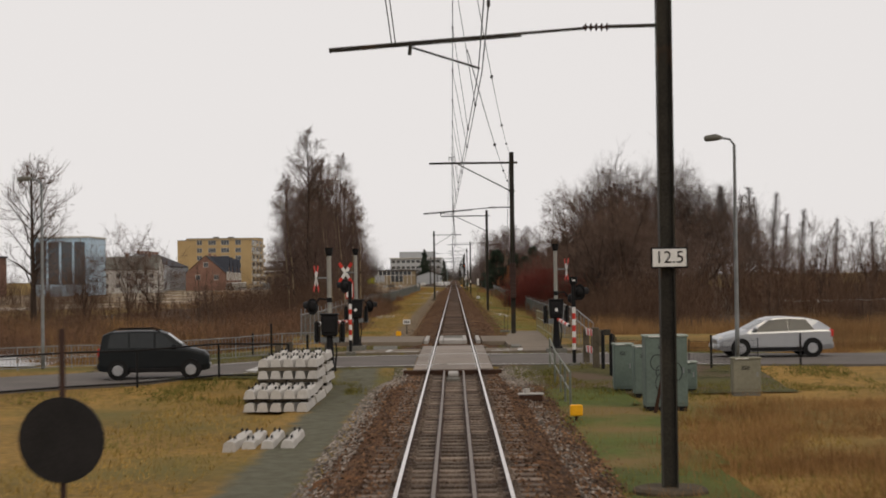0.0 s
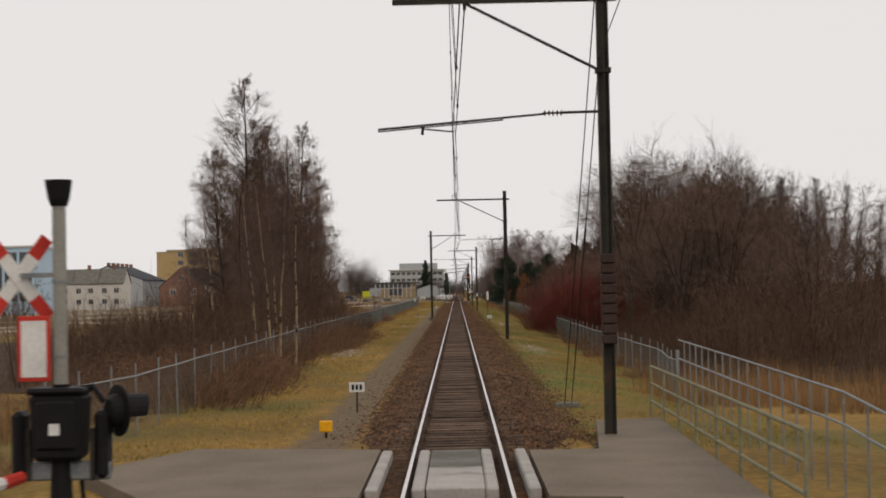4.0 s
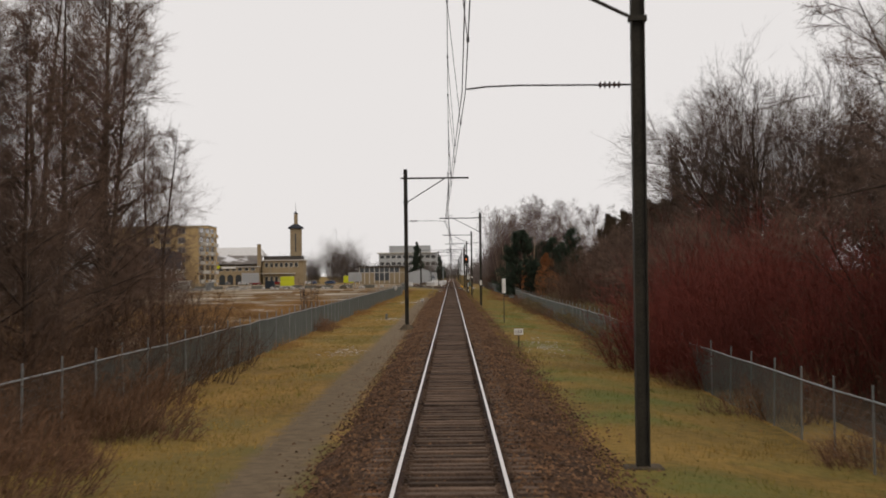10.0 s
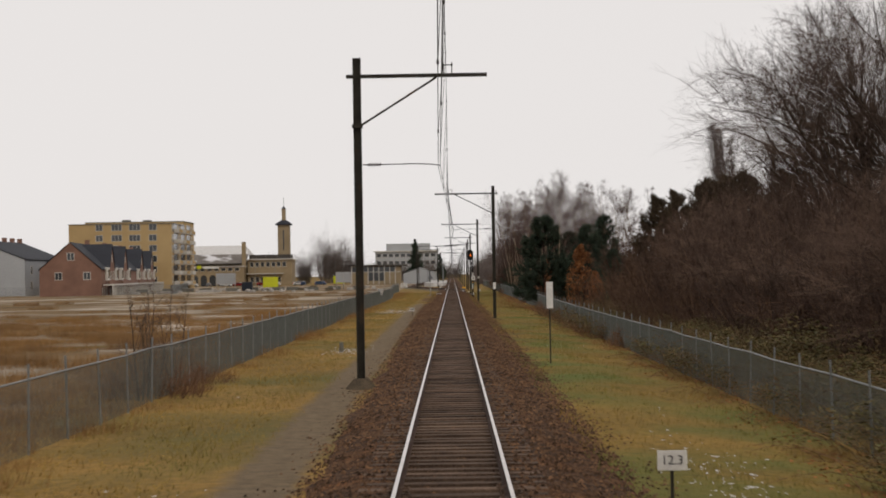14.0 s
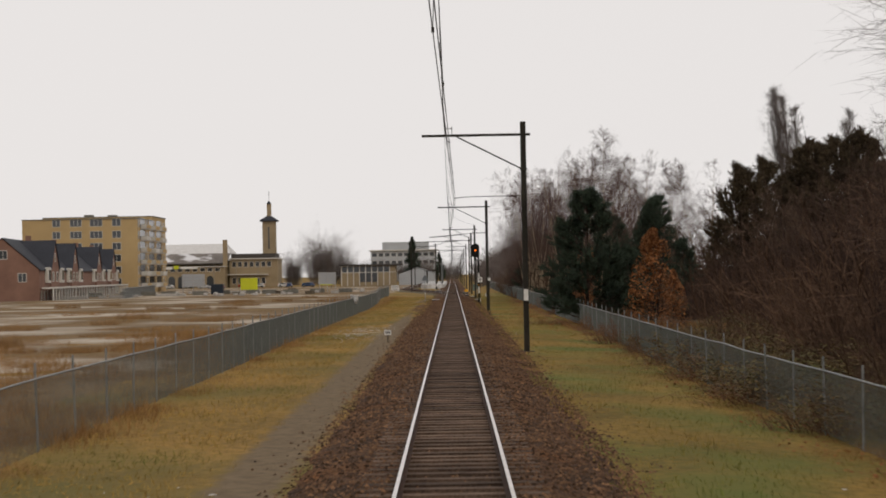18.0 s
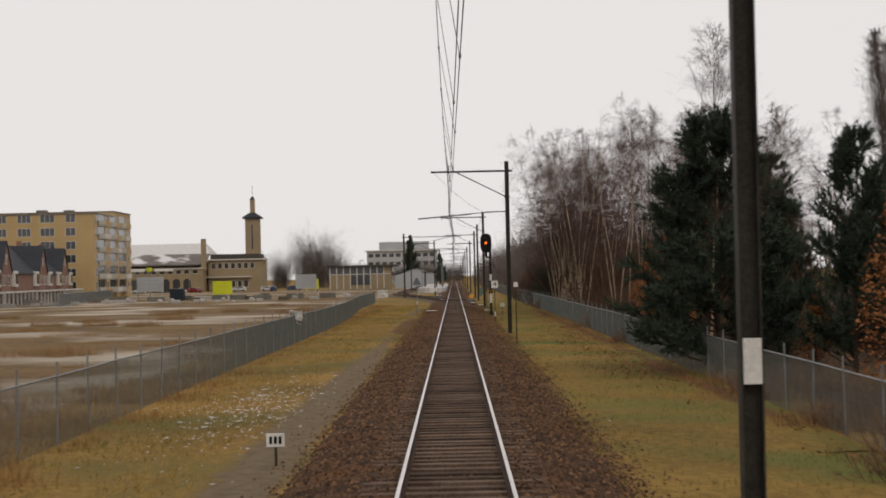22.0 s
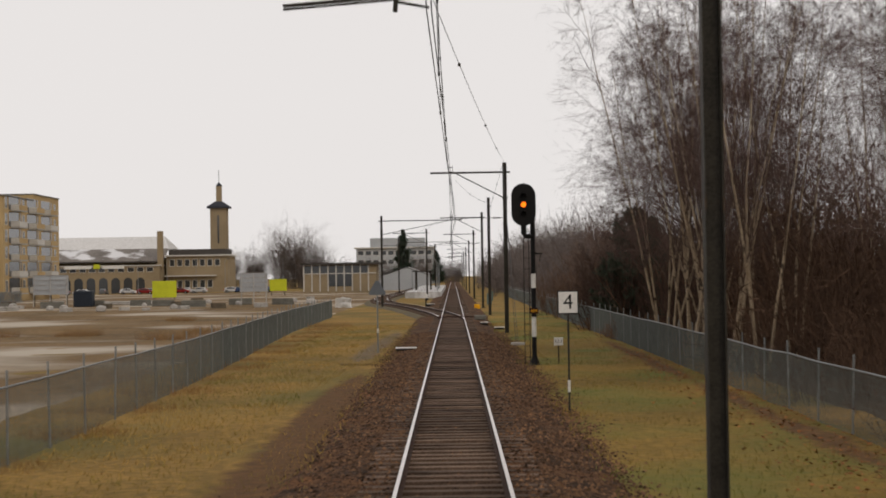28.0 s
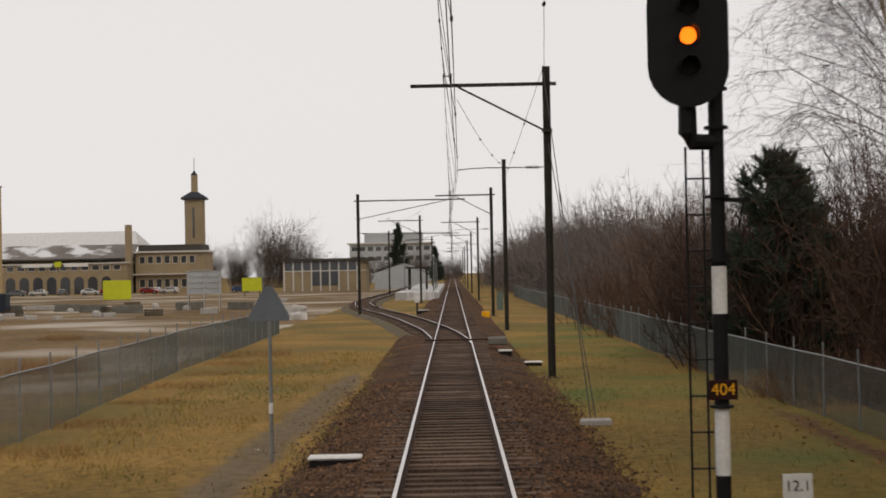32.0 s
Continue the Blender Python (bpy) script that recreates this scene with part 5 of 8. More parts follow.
def striped_pole(x, y, z, side, h=2.76, bell=True):
    t = thing("crossing_light_pole", "red and white banded pole with a black flasher", "level crossing signal", at=pose(x, y, z))
    part("base", Buf().box(-0.2, -0.2, -0.3, 0.2, 0.2, 0.05, bev=0.03), M_CONCD, t)
    part("foot", Buf().tube([(0, 0, 0), (0, 0, 0.5)], 0.065, 10), M_BLACK, t)
    striped((0, 0, 0.5), (0, 0, 1.95), 0.062, 7, (M_WHITE, M_RED), "band", t, 10)
    part("head_post", Buf().tube([(0, 0, 1.95), (0, 0, h + 0.1)], 0.075, 10), M_BLACK, t)
    if bell:
        cap = part("bell", Buf().tube([(0, 0, h), (0, 0, h + 0.06), (0, 0, h + 0.28)], [0.08, 0.13, 0.15], 12), M_BLACK, t)
        part("mark", Buf().box(-0.06, -0.15, h + 0.14, 0.06, -0.135, h + 0.18), M_WHITE, cap)
    lamp_head(t, side * 0.10, 0, h - 0.25 if bell else h - 0.1, side)
    return t


striped_pole(-4.12, 65.0, -0.2, -1, bell=False)
striped_pole(4.12, 55.6, -0.25, 1, 2.7)

# concrete sleepers stored beside the path
M_NEWCONC = mat("new_concrete", (0.50, 0.475, 0.445, 1), (0.40, 0.375, 0.345, 1), 0.85, scale=1.5, fine=18, bump=0.15)
b = Buf()
sect = ((-0.15, 0.0), (0.15, 0.0), (0.11, 0.19), (0.055, 0.22), (-0.055, 0.22), (-0.11, 0.19))
SL = ((0.0, 1.0), (0.75, 1.0), (1.0, 0.84), (1.5, 0.84), (1.75, 1.0), (2.5, 1.0))
for k, (yy, h) in enumerate(SL):
    b.v += [(u * (0.95 if h < 1 else 1), yy, v * h) for u, v in sect]
for k in range(len(SL) - 1):
    b.f += [(k * 6 + i, k * 6 + (i + 1) % 6, k * 6 + 6 + (i + 1) % 6, k * 6 + 6 + i) for i in range(6)]
b.f += [(5, 4, 3, 2, 1, 0), tuple(range(30, 36))]
b.s = [0] * len(b.f)
sleeper_new = thing("concrete_sleeper", "pale new concrete sleeper with black rail clips, stacked by the path", "concrete sleeper", group="stored sleepers")
part("body", b, M_NEWCONC, sleeper_new)
for yy in (0.42, 2.08):
    for u in (-0.05, 0.05):
        c = Buf().tube([(u, yy - 0.13, 0.22), (u, yy - 0.10, 0.29), (u + 0.02, yy, 0.25), (u, yy + 0.10, 0.29), (u, yy + 0.13, 0.22)], 0.014, 5)
        part("rail_clip", c, M_BLACK, sleeper_new, "black spring clip")
rnd = random.Random(9)
spots = []
for yy, layers in ((42.0, 2), (44.9, 4), (48.3, 4)):
    for l_ in range(layers):
        for k in range(5):
            spots.append((-5.3 + 0.345 * k, yy + rnd.uniform(-0.06, 0.06) + 0.12 * l_, -0.64 + 0.325 * l_))
for k, x in enumerate((-4.56, -4.18, -3.80, -3.40)):
    spots.append((x, 33.0 + 0.05 * k, ground_z(x, 34) + 0.0))
for k, p in enumerate(spots):
    m = pose(*p, 0, 0, rnd.uniform(-1.2, 1.2))
    if k == 0:
        sleeper_new.matrix_basis = m
    else:
        copy_thing(sleeper_new, m)
for yy, layers in ((42.0, 2), (44.9, 4), (48.3, 4)):
    for l_ in range(1, layers):
        for e in (0.45, 2.05):
            thing("stacking_batten", "thin wooden batten between stacked sleepers", "batten", buf=Buf().box(-5.45, yy + e - 0.05, -0.64 + 0.325 * l_ - 0.112, -3.8, yy + e + 0.05, -0.64 + 0.325 * l_ - 0.004), mats=M_SLATWOOD, group="stacking battens")

# the back of a round sign beside the path
t = thing("round_sign", "dark back of a round sign on a rusty pole", "sign", at=pose(-3.62, 15.1, 0))
gz = ground_z(-3.62, 15.1)
part("pole", Buf().tube([(0, 0.03, gz - 0.2), (0, 0.03, 2.36)], 0.03, 8), MATS.setdefault("rustpole", mat("rusty_pole", (0.060, 0.034, 0.028, 1), (0.040, 0.026, 0.022, 1), 0.8)), t)
part("disc", Buf().tube([(0, -0.03, 1.33), (0, -0.012, 1.33)], 0.40, 32), mat("sign_back", (0.024, 0.022, 0.022, 1), (0.015, 0.014, 0.014, 1), 0.6), t)
part("clamp", Buf().box(-0.05, -0.012, 1.5, 0.05, 0.065, 1.56), M_MAST, t)
# cabinets


def cabinet(x0, y0, x1, y1, h, label, material, doors=1, category="cabinet", feet=0.12):
    z = min(ground_z(x0, y0), ground_z(x1, y1))
    t = thing("trackside_cabinet", label, category, at=pose(x0, y0, z))
    w_, d_ = x1 - x0, y1 - y0
    part("plinth", Buf().box(0.02, 0.02, -0.1, w_ - 0.02, d_ - 0.02, feet), M_CONCD if material is M_BEIGE else M_BLACK, t)
    part("body", Buf().box(0, 0, feet, w_, d_, h - 0.06, bev=0.015), material, t)
    part("roof", Buf().box(-0.03, -0.03, h - 0.06, w_ + 0.03, d_ + 0.03, h, bev=0.02), material if material is M_BEIGE else MATS.setdefault("lid", mat("cabinet_lid", (0.30, 0.33, 0.29, 1), (0.20, 0.23, 0.20, 1), 0.7, scale=1.5, fine=14)), t, "pale weathered lid")
    for k in range(doors):
        a, b_ = w_ * k / doors + 0.03, w_ * (k + 1) / doors - 0.03
        door = part("door", Buf().box(a, -0.014, feet + 0.08, b_, -0.001, h - 0.12, bev=0.006), material, t)
        part("handle", Buf().box(b_ - 0.10, -0.04, h * 0.5, b_ - 0.06, -0.012, h * 0.5 + 0.14, bev=0.008), M_GALV, door)
    for k in range(4):
        part("vent_slot", Buf().box(w_ * 0.3, -0.018, h - 0.26 - 0.03 * k, w_ * 0.6, -0.012, h - 0.247 - 0.03 * k), M_BLACK, t)
    part("label_bar", Buf().box(w_ * 0.08, -0.036, h - 0.05, w_ * 0.55, -0.03, h - 0.02), M_WHITE, t, "unreadable white label")
    return t


tall = cabinet(4.9, 41.6, 5.98, 42.3, 1.95, "tall green steel cabinet with dark scrawls beside the track", M_GREENCAB, 2)
scr = Buf()
for cx, cz, r, a0, a1 in ((0.30, 1.25, 0.17, 0.6, 5.6), (0.40, 1.02, 0.13, 0, 4.0), (0.72, 1.0, 0.22, 0, 6.28), (0.50, 0.72, 0.24, 2.0, 6.0)):
    p = [(cx + r * math.cos(a0 + (a1 - a0) * k / 14), -0.018, cz + 1.2 * r * math.sin(a0 + (a1 - a0) * k / 14)) for k in range(15)]
    scr.tube(p, 0.009, 4)
part("scrawl", scr, M_BLACK, tall, "dark sprayed scrawl")
cabinet(4.73, 48.0, 5.3, 48.5, 1.47, "low green steel cabinet beside the track", M_GREENCAB)
low2 = cabinet(5.14, 46.3, 5.72, 46.8, 1.50, "low green steel cabinet with a yellow warning mark", M_GREENCAB)
tri_ = Buf()
tri_.face((0.32, -0.02, 0.86), (0.50, -0.02, 0.86), (0.41, -0.02, 1.03))
part("warning_mark", tri_, M_YELLOW, low2, "yellow warning triangle")
cabinet(6.75, 48.2, 7.2, 48.6, 0.95, "small green steel box on a stand", M_GREENCAB)
cabinet(7.95, 46.4, 8.75, 46.8, 1.12, "dull beige concrete cabinet in the dry grass", M_BEIGE)
for x, y in ((2.9, 38.6), (-3.1, 91.2)):
    g = ground_z(x, y)
    t = thing("yellow_marker_box", "small yellow cable box on a short post", "marker box", at=pose(x, y, g))
    part("post", Buf().tube([(0, 0, -0.1), (0, 0, 0.2)], 0.03, 6), M_RUST, t)
    part("box", Buf().box(-0.15, -0.1, 0.18, 0.15, 0.1, 0.44, bev=0.02), M_YELLOW, t)
g = -0.34
t = thing("point_box", "low rusty trackside box with a pale lid", "track box", at=pose(2.05, 43.6, -0.55))
part("body", Buf().box(-0.3, -0.2, 0.0, 0.32, 0.2, 0.16, bev=0.02), M_RUST, t)
part("lid", Buf().box(-0.34, -0.22, 0.16, 0.36, 0.22, 0.2, bev=0.02), M_CONC, t)
part("cap", Buf().tube([(-0.1, 0, 0.2), (-0.1, 0, 0.32)], 0.09, 10), M_CONC, t)

t = thing("leaning_post", "thin rusty post leaning in the grass by the cabinet", "post", at=pose(4.98, 40.4, ground_z(5, 40.4), 4, 11, 0))
part("shaft", Buf().tube([(0, 0, -0.2), (0, 0, 1.35)], [0.05, 0.035], 8), M_RUST, t)
part("cap", Buf().tube([(0, 0, 1.35), (0, 0, 1.43)], 0.05, 8), M_CONC, t)

# railings


def railing(name, label, pts, h, bars, material, spacing=1.6, rad=0.028, net=False, z=None):
    t = thing(name, label, "railing")
    path, n_tot = [], 0
    for (xa, ya), (xb, yb) in zip(pts, pts[1:]):
        n = max(1, round(math.hypot(xb - xa, yb - ya) / spacing))
        path += [(xa + (xb - xa) * k / n, ya + (yb - ya) * k / n) for k in range(n)]
    path.append(pts[-1])
    zz = [(ground_z(*p) if z is None else z) for p in path]
    for p, g in zip(path, zz):
        part("post", Buf().tube([(p[0], p[1], g - 0.15), (p[0], p[1], g + h)], rad, 6), material, t)
    for f in bars:
        part("rail", Buf().tube([(p[0], p[1], g + h * f) for p, g in zip(path, zz)], rad * 0.9, 6), material, t)
    if net:
        for p, g, q, k in zip(path, zz, path[1:], zz[1:]):
            b = Buf()
            d = math.hypot(q[0] - p[0], q[1] - p[1])
            m = round(d / (0.15 if bars else 0.07))
            for i in range(1, m):
                f = i / m
                x, y, g0 = p[0] + (q[0] - p[0]) * f, p[1] + (q[1] - p[1]) * f, g + (k - g) * f
                b.tube([(x, y, g0 + 0.08), (x, y, g0 + h)], 0.009 if material is M_GALV else 0.003, 4, caps=False)
            rows_ = 5 if bars else 7
            for i in range(rows_):
                b.tube([(p[0], p[1], g + 0.1 + h * i / rows_), (q[0], q[1], k + 0.1 + h * i / rows_)], 0.004, 3, caps=False)
            part("net_panel", b, material, t)
    return t


M_RAILG = mat("railing_paint", (0.175, 0.185, 0.150, 1), (0.120, 0.128, 0.105, 1), 0.6, 0.2, scale=3, fine=20)
railing("footway_railing", "yellow-green weathered steel railing beside the footway", [(4.67, 74.8), (4.77, 93.0)], 1.1, (1.0, 0.62, 0.22), mat("railing_weathered", (0.265, 0.245, 0.150, 1), (0.165, 0.155, 0.100, 1), 0.7, 0.1, scale=3, fine=20), 2.6, 0.036, z=-0.29)
railing("bent_railing", "grey-green steel railing sloping down to the ballast", [(2.95, 41.2), (3.15, 48), (3.25, 55.0)], 1.05, (1.0, 0.55), M_RAILG, 3.4, 0.03)
railing("road_railing", "black steel railing along the road", [(-5.35, 52.7), (-7.6, 52.6), (-9.8, 50.3), (-13.5, 46.2)], 1.15, (1.0, 0.12), M_BLACK, 2.6, 0.036)
railing("road_railing", "galvanised steel railing along the far side of the road", [(-5.5, 71.3), (-9.5, 70.8), (-14, 69.0), (-20, 66.0), (-30, 61.0)], 0.95, (1.0, 0.5, 0.1), M_GALV, 2.2, 0.025, True)
for x, y, h, r in ((5.01, 54.6, 1.3, 0.062), (5.13, 53.0, 1.38, 0.064), (5.19, 52.6, 1.4, 0.03), (8.6, 54.4, 1.12, 0.036), (11.6, 54.5, 1.12, 0.036), (14.6, 54.6, 1.12, 0.036), (-8.9, 72.0, 1.0, 0.05), (-7.95, 70.9, 1.4, 0.045), (-5.9, 65.6, 1.0, 0.05)):
    g = ground_z(x, y)
    thing("road_post", "black steel post at the edge of the road", "post", buf=Buf().tube([(x, y, g - 0.2), (x, y, g + h), (x, y, g + h + 0.03)], [r, r, r * 0.6], 8), mats=M_BLACK, group="road posts")
railing("net_fence", "fine black wire net fence between road and cabinets", [(5.25, 52.55), (7.4, 51.2), (9.6, 51.4)], 1.34, (), M_BLACK, 2.3, 0.016, True)
t = thing("junction_box", "small dark grey box on a black road post", "box", at=pose(5.0, 52.9, 0.82))
part("body", Buf().box(-0.14, -0.06, 0, 0.1, 0.06, 0.17, bev=0.015), M_MAST, t)
part("lid", Buf().box(-0.15, -0.07, 0.17, 0.11, 0.07, 0.19, bev=0.008), M_MAST, t)
t = thing("marker_post", "short white post with a yellow cap by the road", "marker post", at=pose(12.3, 74.4, ground_z(12.3, 74.4)))
part("shaft", Buf().box(-0.09, -0.05, -0.2, 0.09, 0.05, 0.36, bev=0.015), M_WHITE, t)
part("cap", Buf().box(-0.12, -0.07, 0.36, 0.12, 0.07, 0.58, bev=0.02), M_YELLOW, t, "yellow cap")
part("top", Buf().box(-0.09, -0.05, 0.60, 0.10, 0.05, 0.78, bev=0.02), M_YELLOW, t)
# the railing that falls with the bank of the footway
t = thing("path_railing", "galvanised railing falling with the bank of the footway", "railing", group="")
bank = [(6.3, 73.5, 0.62), (6.05, 75.5, 0.90), (5.95, 78.0, 1.10), (5.9, 86.0, 1.22), (5.95, 96.5, 1.32)]
for f in (0.0, 0.5):
    part("rail", Buf().tube([(x, y, top - f) for x, y, top in bank], 0.022, 6), M_GALV, t)
for (xa, ya, za), (xb, yb, zb) in zip(bank, bank[1:]):
    n = max(2, round((yb - ya) / 1.1))
    for k in range(n):
        f = k / n
        x, y = xa + (xb - xa) * f, ya + (yb - ya) * f
        part("post", Buf().tube([(x, y, ground_z(x, y) - 0.15), (x, y, za + (zb - za) * f)], 0.018, 6), M_GALV, t)
for x, y, h in ((-4.95, 64.9, 1.3), (-5.4, 69.6, 1.0), (5.63, 65.5, 1.1), (6.1, 69.7, 0.95), (6.7, 74.4, 0.8), (4.66, 57.2, 1.22), (4.80, 54.9, 1.38), (-5.75, 57.0, 0.95), (-6.12, 56.7, 0.95)):
    g = ground_z(x, y)
    thing("timber_post", "weathered square timber post", "post", buf=Buf().box(x - 0.11, y - 0.11, g - 0.2, x + 0.11, y + 0.11, g + h, bev=0.03), mats=M_SLATWOOD, group="timber posts")
for x, y, w_ in ((4.73, 56.05, 2.2),):
    g = ground_z(x, y)
    for zz in (0.42, 1.02):
        t = thing("striped_board", "red and white striped chevron board on timber posts", "barrier board", at=pose(x, y, g + zz, 0, 0, 93.5))
        for k in range(6):
            bd = Buf().box(-w_ / 2 + w_ * k / 6, -0.02, 0, -w_ / 2 + w_ * (k + 1) / 6, 0.02, 0.22)
            bd.v = [(min(w_ / 2, max(-w_ / 2, p[0] + 0.5 * (p[2] - 0.11))), p[1], p[2]) for p in bd.v]
            part("stripe", bd, (M_RED, M_WHITE)[k % 2], t)


def street_lamp(x, y, h, out, label, base=None):
    g = ground_z(x, y) if base is None else base
    t = thing("street_lamp", label, "street lamp", at=pose(x, y, g))
    part("pole", Buf().tube([(0, 0, -0.1), (0, 0, 1.2), (0, 0, h - 0.25), (out * 0.15, 0, h - 0.05), (out * 0.45, 0, h)], [0.09, 0.075, 0.05, 0.04, 0.035], 10), M_GALV, t, smooth=True)
    b = Buf().tube([(out * 0.4, 0, h), (out * 0.6, 0, h + 0.02), (out * 0.95, 0, h - 0.02), (out * 1.02, 0, h - 0.03)], [0.05, 0.12, 0.11, 0.04], 10)
    part("lantern", b, M_CONCD, t, smooth=True)
    return t


street_lamp(9.6, 55.1, 7.75, -1, "slim grey street lamp beside the road")
street_lamp(-17.2, 68.0, 8.0, -1, "slim grey street lamp beyond the road")

# parked cars
M_GLASSC = mat("car_glass", (0.020, 0.023, 0.024, 1), (0.015, 0.017, 0.018, 1), 0.10, spec=0.3)
M_TYRE = mat("tyre", (0.018, 0.018, 0.018, 1), rough=0.85)
M_RIM = mat("alloy", (0.42, 0.42, 0.43, 1), (0.30, 0.30, 0.31, 1), 0.35, 0.7)


def car(name, label, paint, m, st, wheels, width, glass, r=0.29, rails=False):
    """A car along +x. st: stations (x, low z, belt z, top z, half width at belt, half width at top)."""
    t = thing(name, label, "car", at=m)
    b = Buf()
    for x, zl, zb, zt, hb, ht in st:
        b.v += [(x, -hb * 0.93, zl), (x, -hb, zl + 0.18), (x, -hb, zb - 0.06), (x, -hb * 0.975, zb), (x, -ht, zt - 0.03), (x, -ht * 0.85, zt),
                (x, ht * 0.85, zt), (x, ht, zt - 0.03), (x, hb * 0.975, zb), (x, hb, zb - 0.06), (x, hb, zl + 0.18), (x, hb * 0.93, zl)]
    n = 12
    for k in range(len(st) - 1):
        b.f += [(k * n + i, k * n + (i + 1) % n, k * n + n + (i + 1) % n, k * n + n + i) for i in range(n)]
    b.f += [tuple(range(n - 1, -1, -1)), tuple(range((len(st) - 1) * n, len(st) * n))]
    b.s = [0] * len(b.f)
    part("body", b, paint, t, smooth=False)

    def edge(x, k):
        for a, c in zip(st, st[1:]):
            if x <= c[0]:
                f = (x - a[0]) / (c[0] - a[0])
                return a[k] + (c[k] - a[k]) * f
        return st[-1][k]
    for s in (-1, 1):
        for x0, x1, x2, x3 in glass["side"]:
            g = Buf()
            pts = []
            for x, up in ((x0, 0), (x1, 0), (x2, 1), (x3, 1)):
                zb, zt, hb, ht = edge(x, 2), edge(x, 3), edge(x, 4), edge(x, 5)
                f = 0.03 if not up else 0.93
                z = zb + (zt - 0.03 - zb) * f
                y = (hb * 0.975 + (ht - hb * 0.975) * f) + 0.022
                pts.append((x, s * y, z))
            g.face(*pts[::-s])
            part("side_window", g, M_GLASSC, t)
    for nm, (xa, xb, fa, fb) in (("windscreen", glass["front"]), ("rear_window", glass["rear"])):
        g = Buf()
        za, zb_ = edge(xa, 3), edge(xb, 3)
        wa, wb = edge(xa, 5) * 0.86, edge(xb, 5) * 0.84
        k = 0.008 if nm == "windscreen" else -0.008
        g.face((xa + k, -wa, za + 0.006), (xa + k, wa, za + 0.006), (xb + k, wb, zb_ + 0.006), (xb + k, -wb, zb_ + 0.006))
        part(nm, g, M_GLASSC, t)
    for x in wheels:
        for s in (-1, 1):
            y = s * (width / 2 - 0.09)
            w_ = new("wheel", Buf().tube([(x, y - 0.10, r), (x, y - 0.07, r), (x, y + 0.07, r), (x, y + 0.10, r)], [r * 0.86, r, r, r * 0.86], 20).mesh("wheel", M_TYRE, True))
            w_.parent = t
            part("rim", Buf().tube([(x, y + s * 0.09, r), (x, y + s * 0.112, r)], [r * 0.64, r * 0.56], 12), M_RIM, w_)
            arch = Buf().tube([(x, s * (width / 2 - 0.05), r + 0.02), (x, s * (width / 2 + 0.004), r + 0.02)], r * 1.14, 18)
            part("wheel_arch", arch, M_BLACK, t)
    L = st[-1][0]
    for s in (-1, 1):
        part("headlight", Buf().box(L - 0.36, s * width * 0.34 - 0.13, 0.62, L - 0.07, s * width * 0.34 + 0.13, 0.76, bev=0.04), M_WHITE, t, "clear headlight")
        part("tail_light", Buf().box(-0.02, s * width * 0.43 - 0.06, 0.72, 0.16, s * width * 0.43 + 0.06, 1.0, bev=0.03), M_RED, t, "red tail light")
        part("mirror", Buf().box(glass["front"][0] - 0.32, s * (width / 2 + 0.03) - 0.08, 0.98, glass["front"][0] - 0.16, s * (width / 2 + 0.03) + 0.08, 1.12, bev=0.04), paint, t)
        for x in glass["handles"]:
            part("door_handle", Buf().box(x - 0.09, s * (width / 2 + 0.004) - 0.012, 0.80, x + 0.09, s * (width / 2 + 0.004) + 0.012, 0.84), paint, t)
        if rails:
            part("roof_rail", Buf().tube([(0.4, s * 0.58, 1.53), (0.6, s * 0.58, 1.60), (1.7, s * 0.58, 1.60), (1.95, s * 0.58, 1.52)], 0.02, 6), M_BLACK, t)
        part("sill", Buf().box(wheels[0] + 0.36, s * (width / 2 - 0.01) - 0.02, 0.24, wheels[1] - 0.36, s * (width / 2 - 0.01) + 0.02, 0.36, bev=0.015), M_BLACK, t)
    part("front_bumper", Buf().box(L - 0.1, -width * 0.44, 0.28, L + 0.03, width * 0.44, 0.5, bev=0.05), paint, t)
    part("rear_bumper", Buf().box(-0.04, -width * 0.44, 0.3, 0.1, width * 0.44, 0.55, bev=0.05), paint, t)
    part("plate", Buf().box(L + 0.03, -0.25, 0.34, L + 0.045, 0.25, 0.45), M_WHITE, t, "plain number plate bar")
    return t


PANDA = ((0.0, 0.32, 0.85, 0.95, 0.72, 0.62), (0.05, 0.28, 0.95, 1.05, 0.77, 0.66), (0.14, 0.26, 0.97, 1.42, 0.785, 0.62), (0.35, 0.24, 0.98, 1.52, 0.79, 0.62), (1.1, 0.22, 0.98, 1.55, 0.79, 0.63),
         (1.9, 0.22, 0.98, 1.53, 0.79, 0.62), (2.15, 0.22, 0.97, 1.46, 0.79, 0.62), (2.72, 0.22, 0.95, 1.03, 0.79, 0.68), (2.95, 0.24, 0.90, 0.97, 0.78, 0.68), (3.35, 0.26, 0.78, 0.86, 0.74, 0.64), (3.5, 0.30, 0.62, 0.72, 0.68, 0.60))
car("small_car", "small boxy black hatchback waiting at the crossing", mat("car_paint_black", (0.012, 0.014, 0.016, 1), (0.014, 0.016, 0.017, 1), 0.4, spec=0.1), pose(-11.42, 52.5, road_z(-9.5) + 0.01, 0, 0, 7), PANDA, (0.62, 2.92), 1.58,
    dict(side=((0.30, 0.95, 0.95, 0.38), (1.0, 1.75, 1.75, 1.0), (1.82, 2.55, 2.02, 1.82)), front=(2.64, 2.18, 0, 0), rear=(0.06, 0.13, 0, 0), handles=(1.1, 1.9)), rails=True)
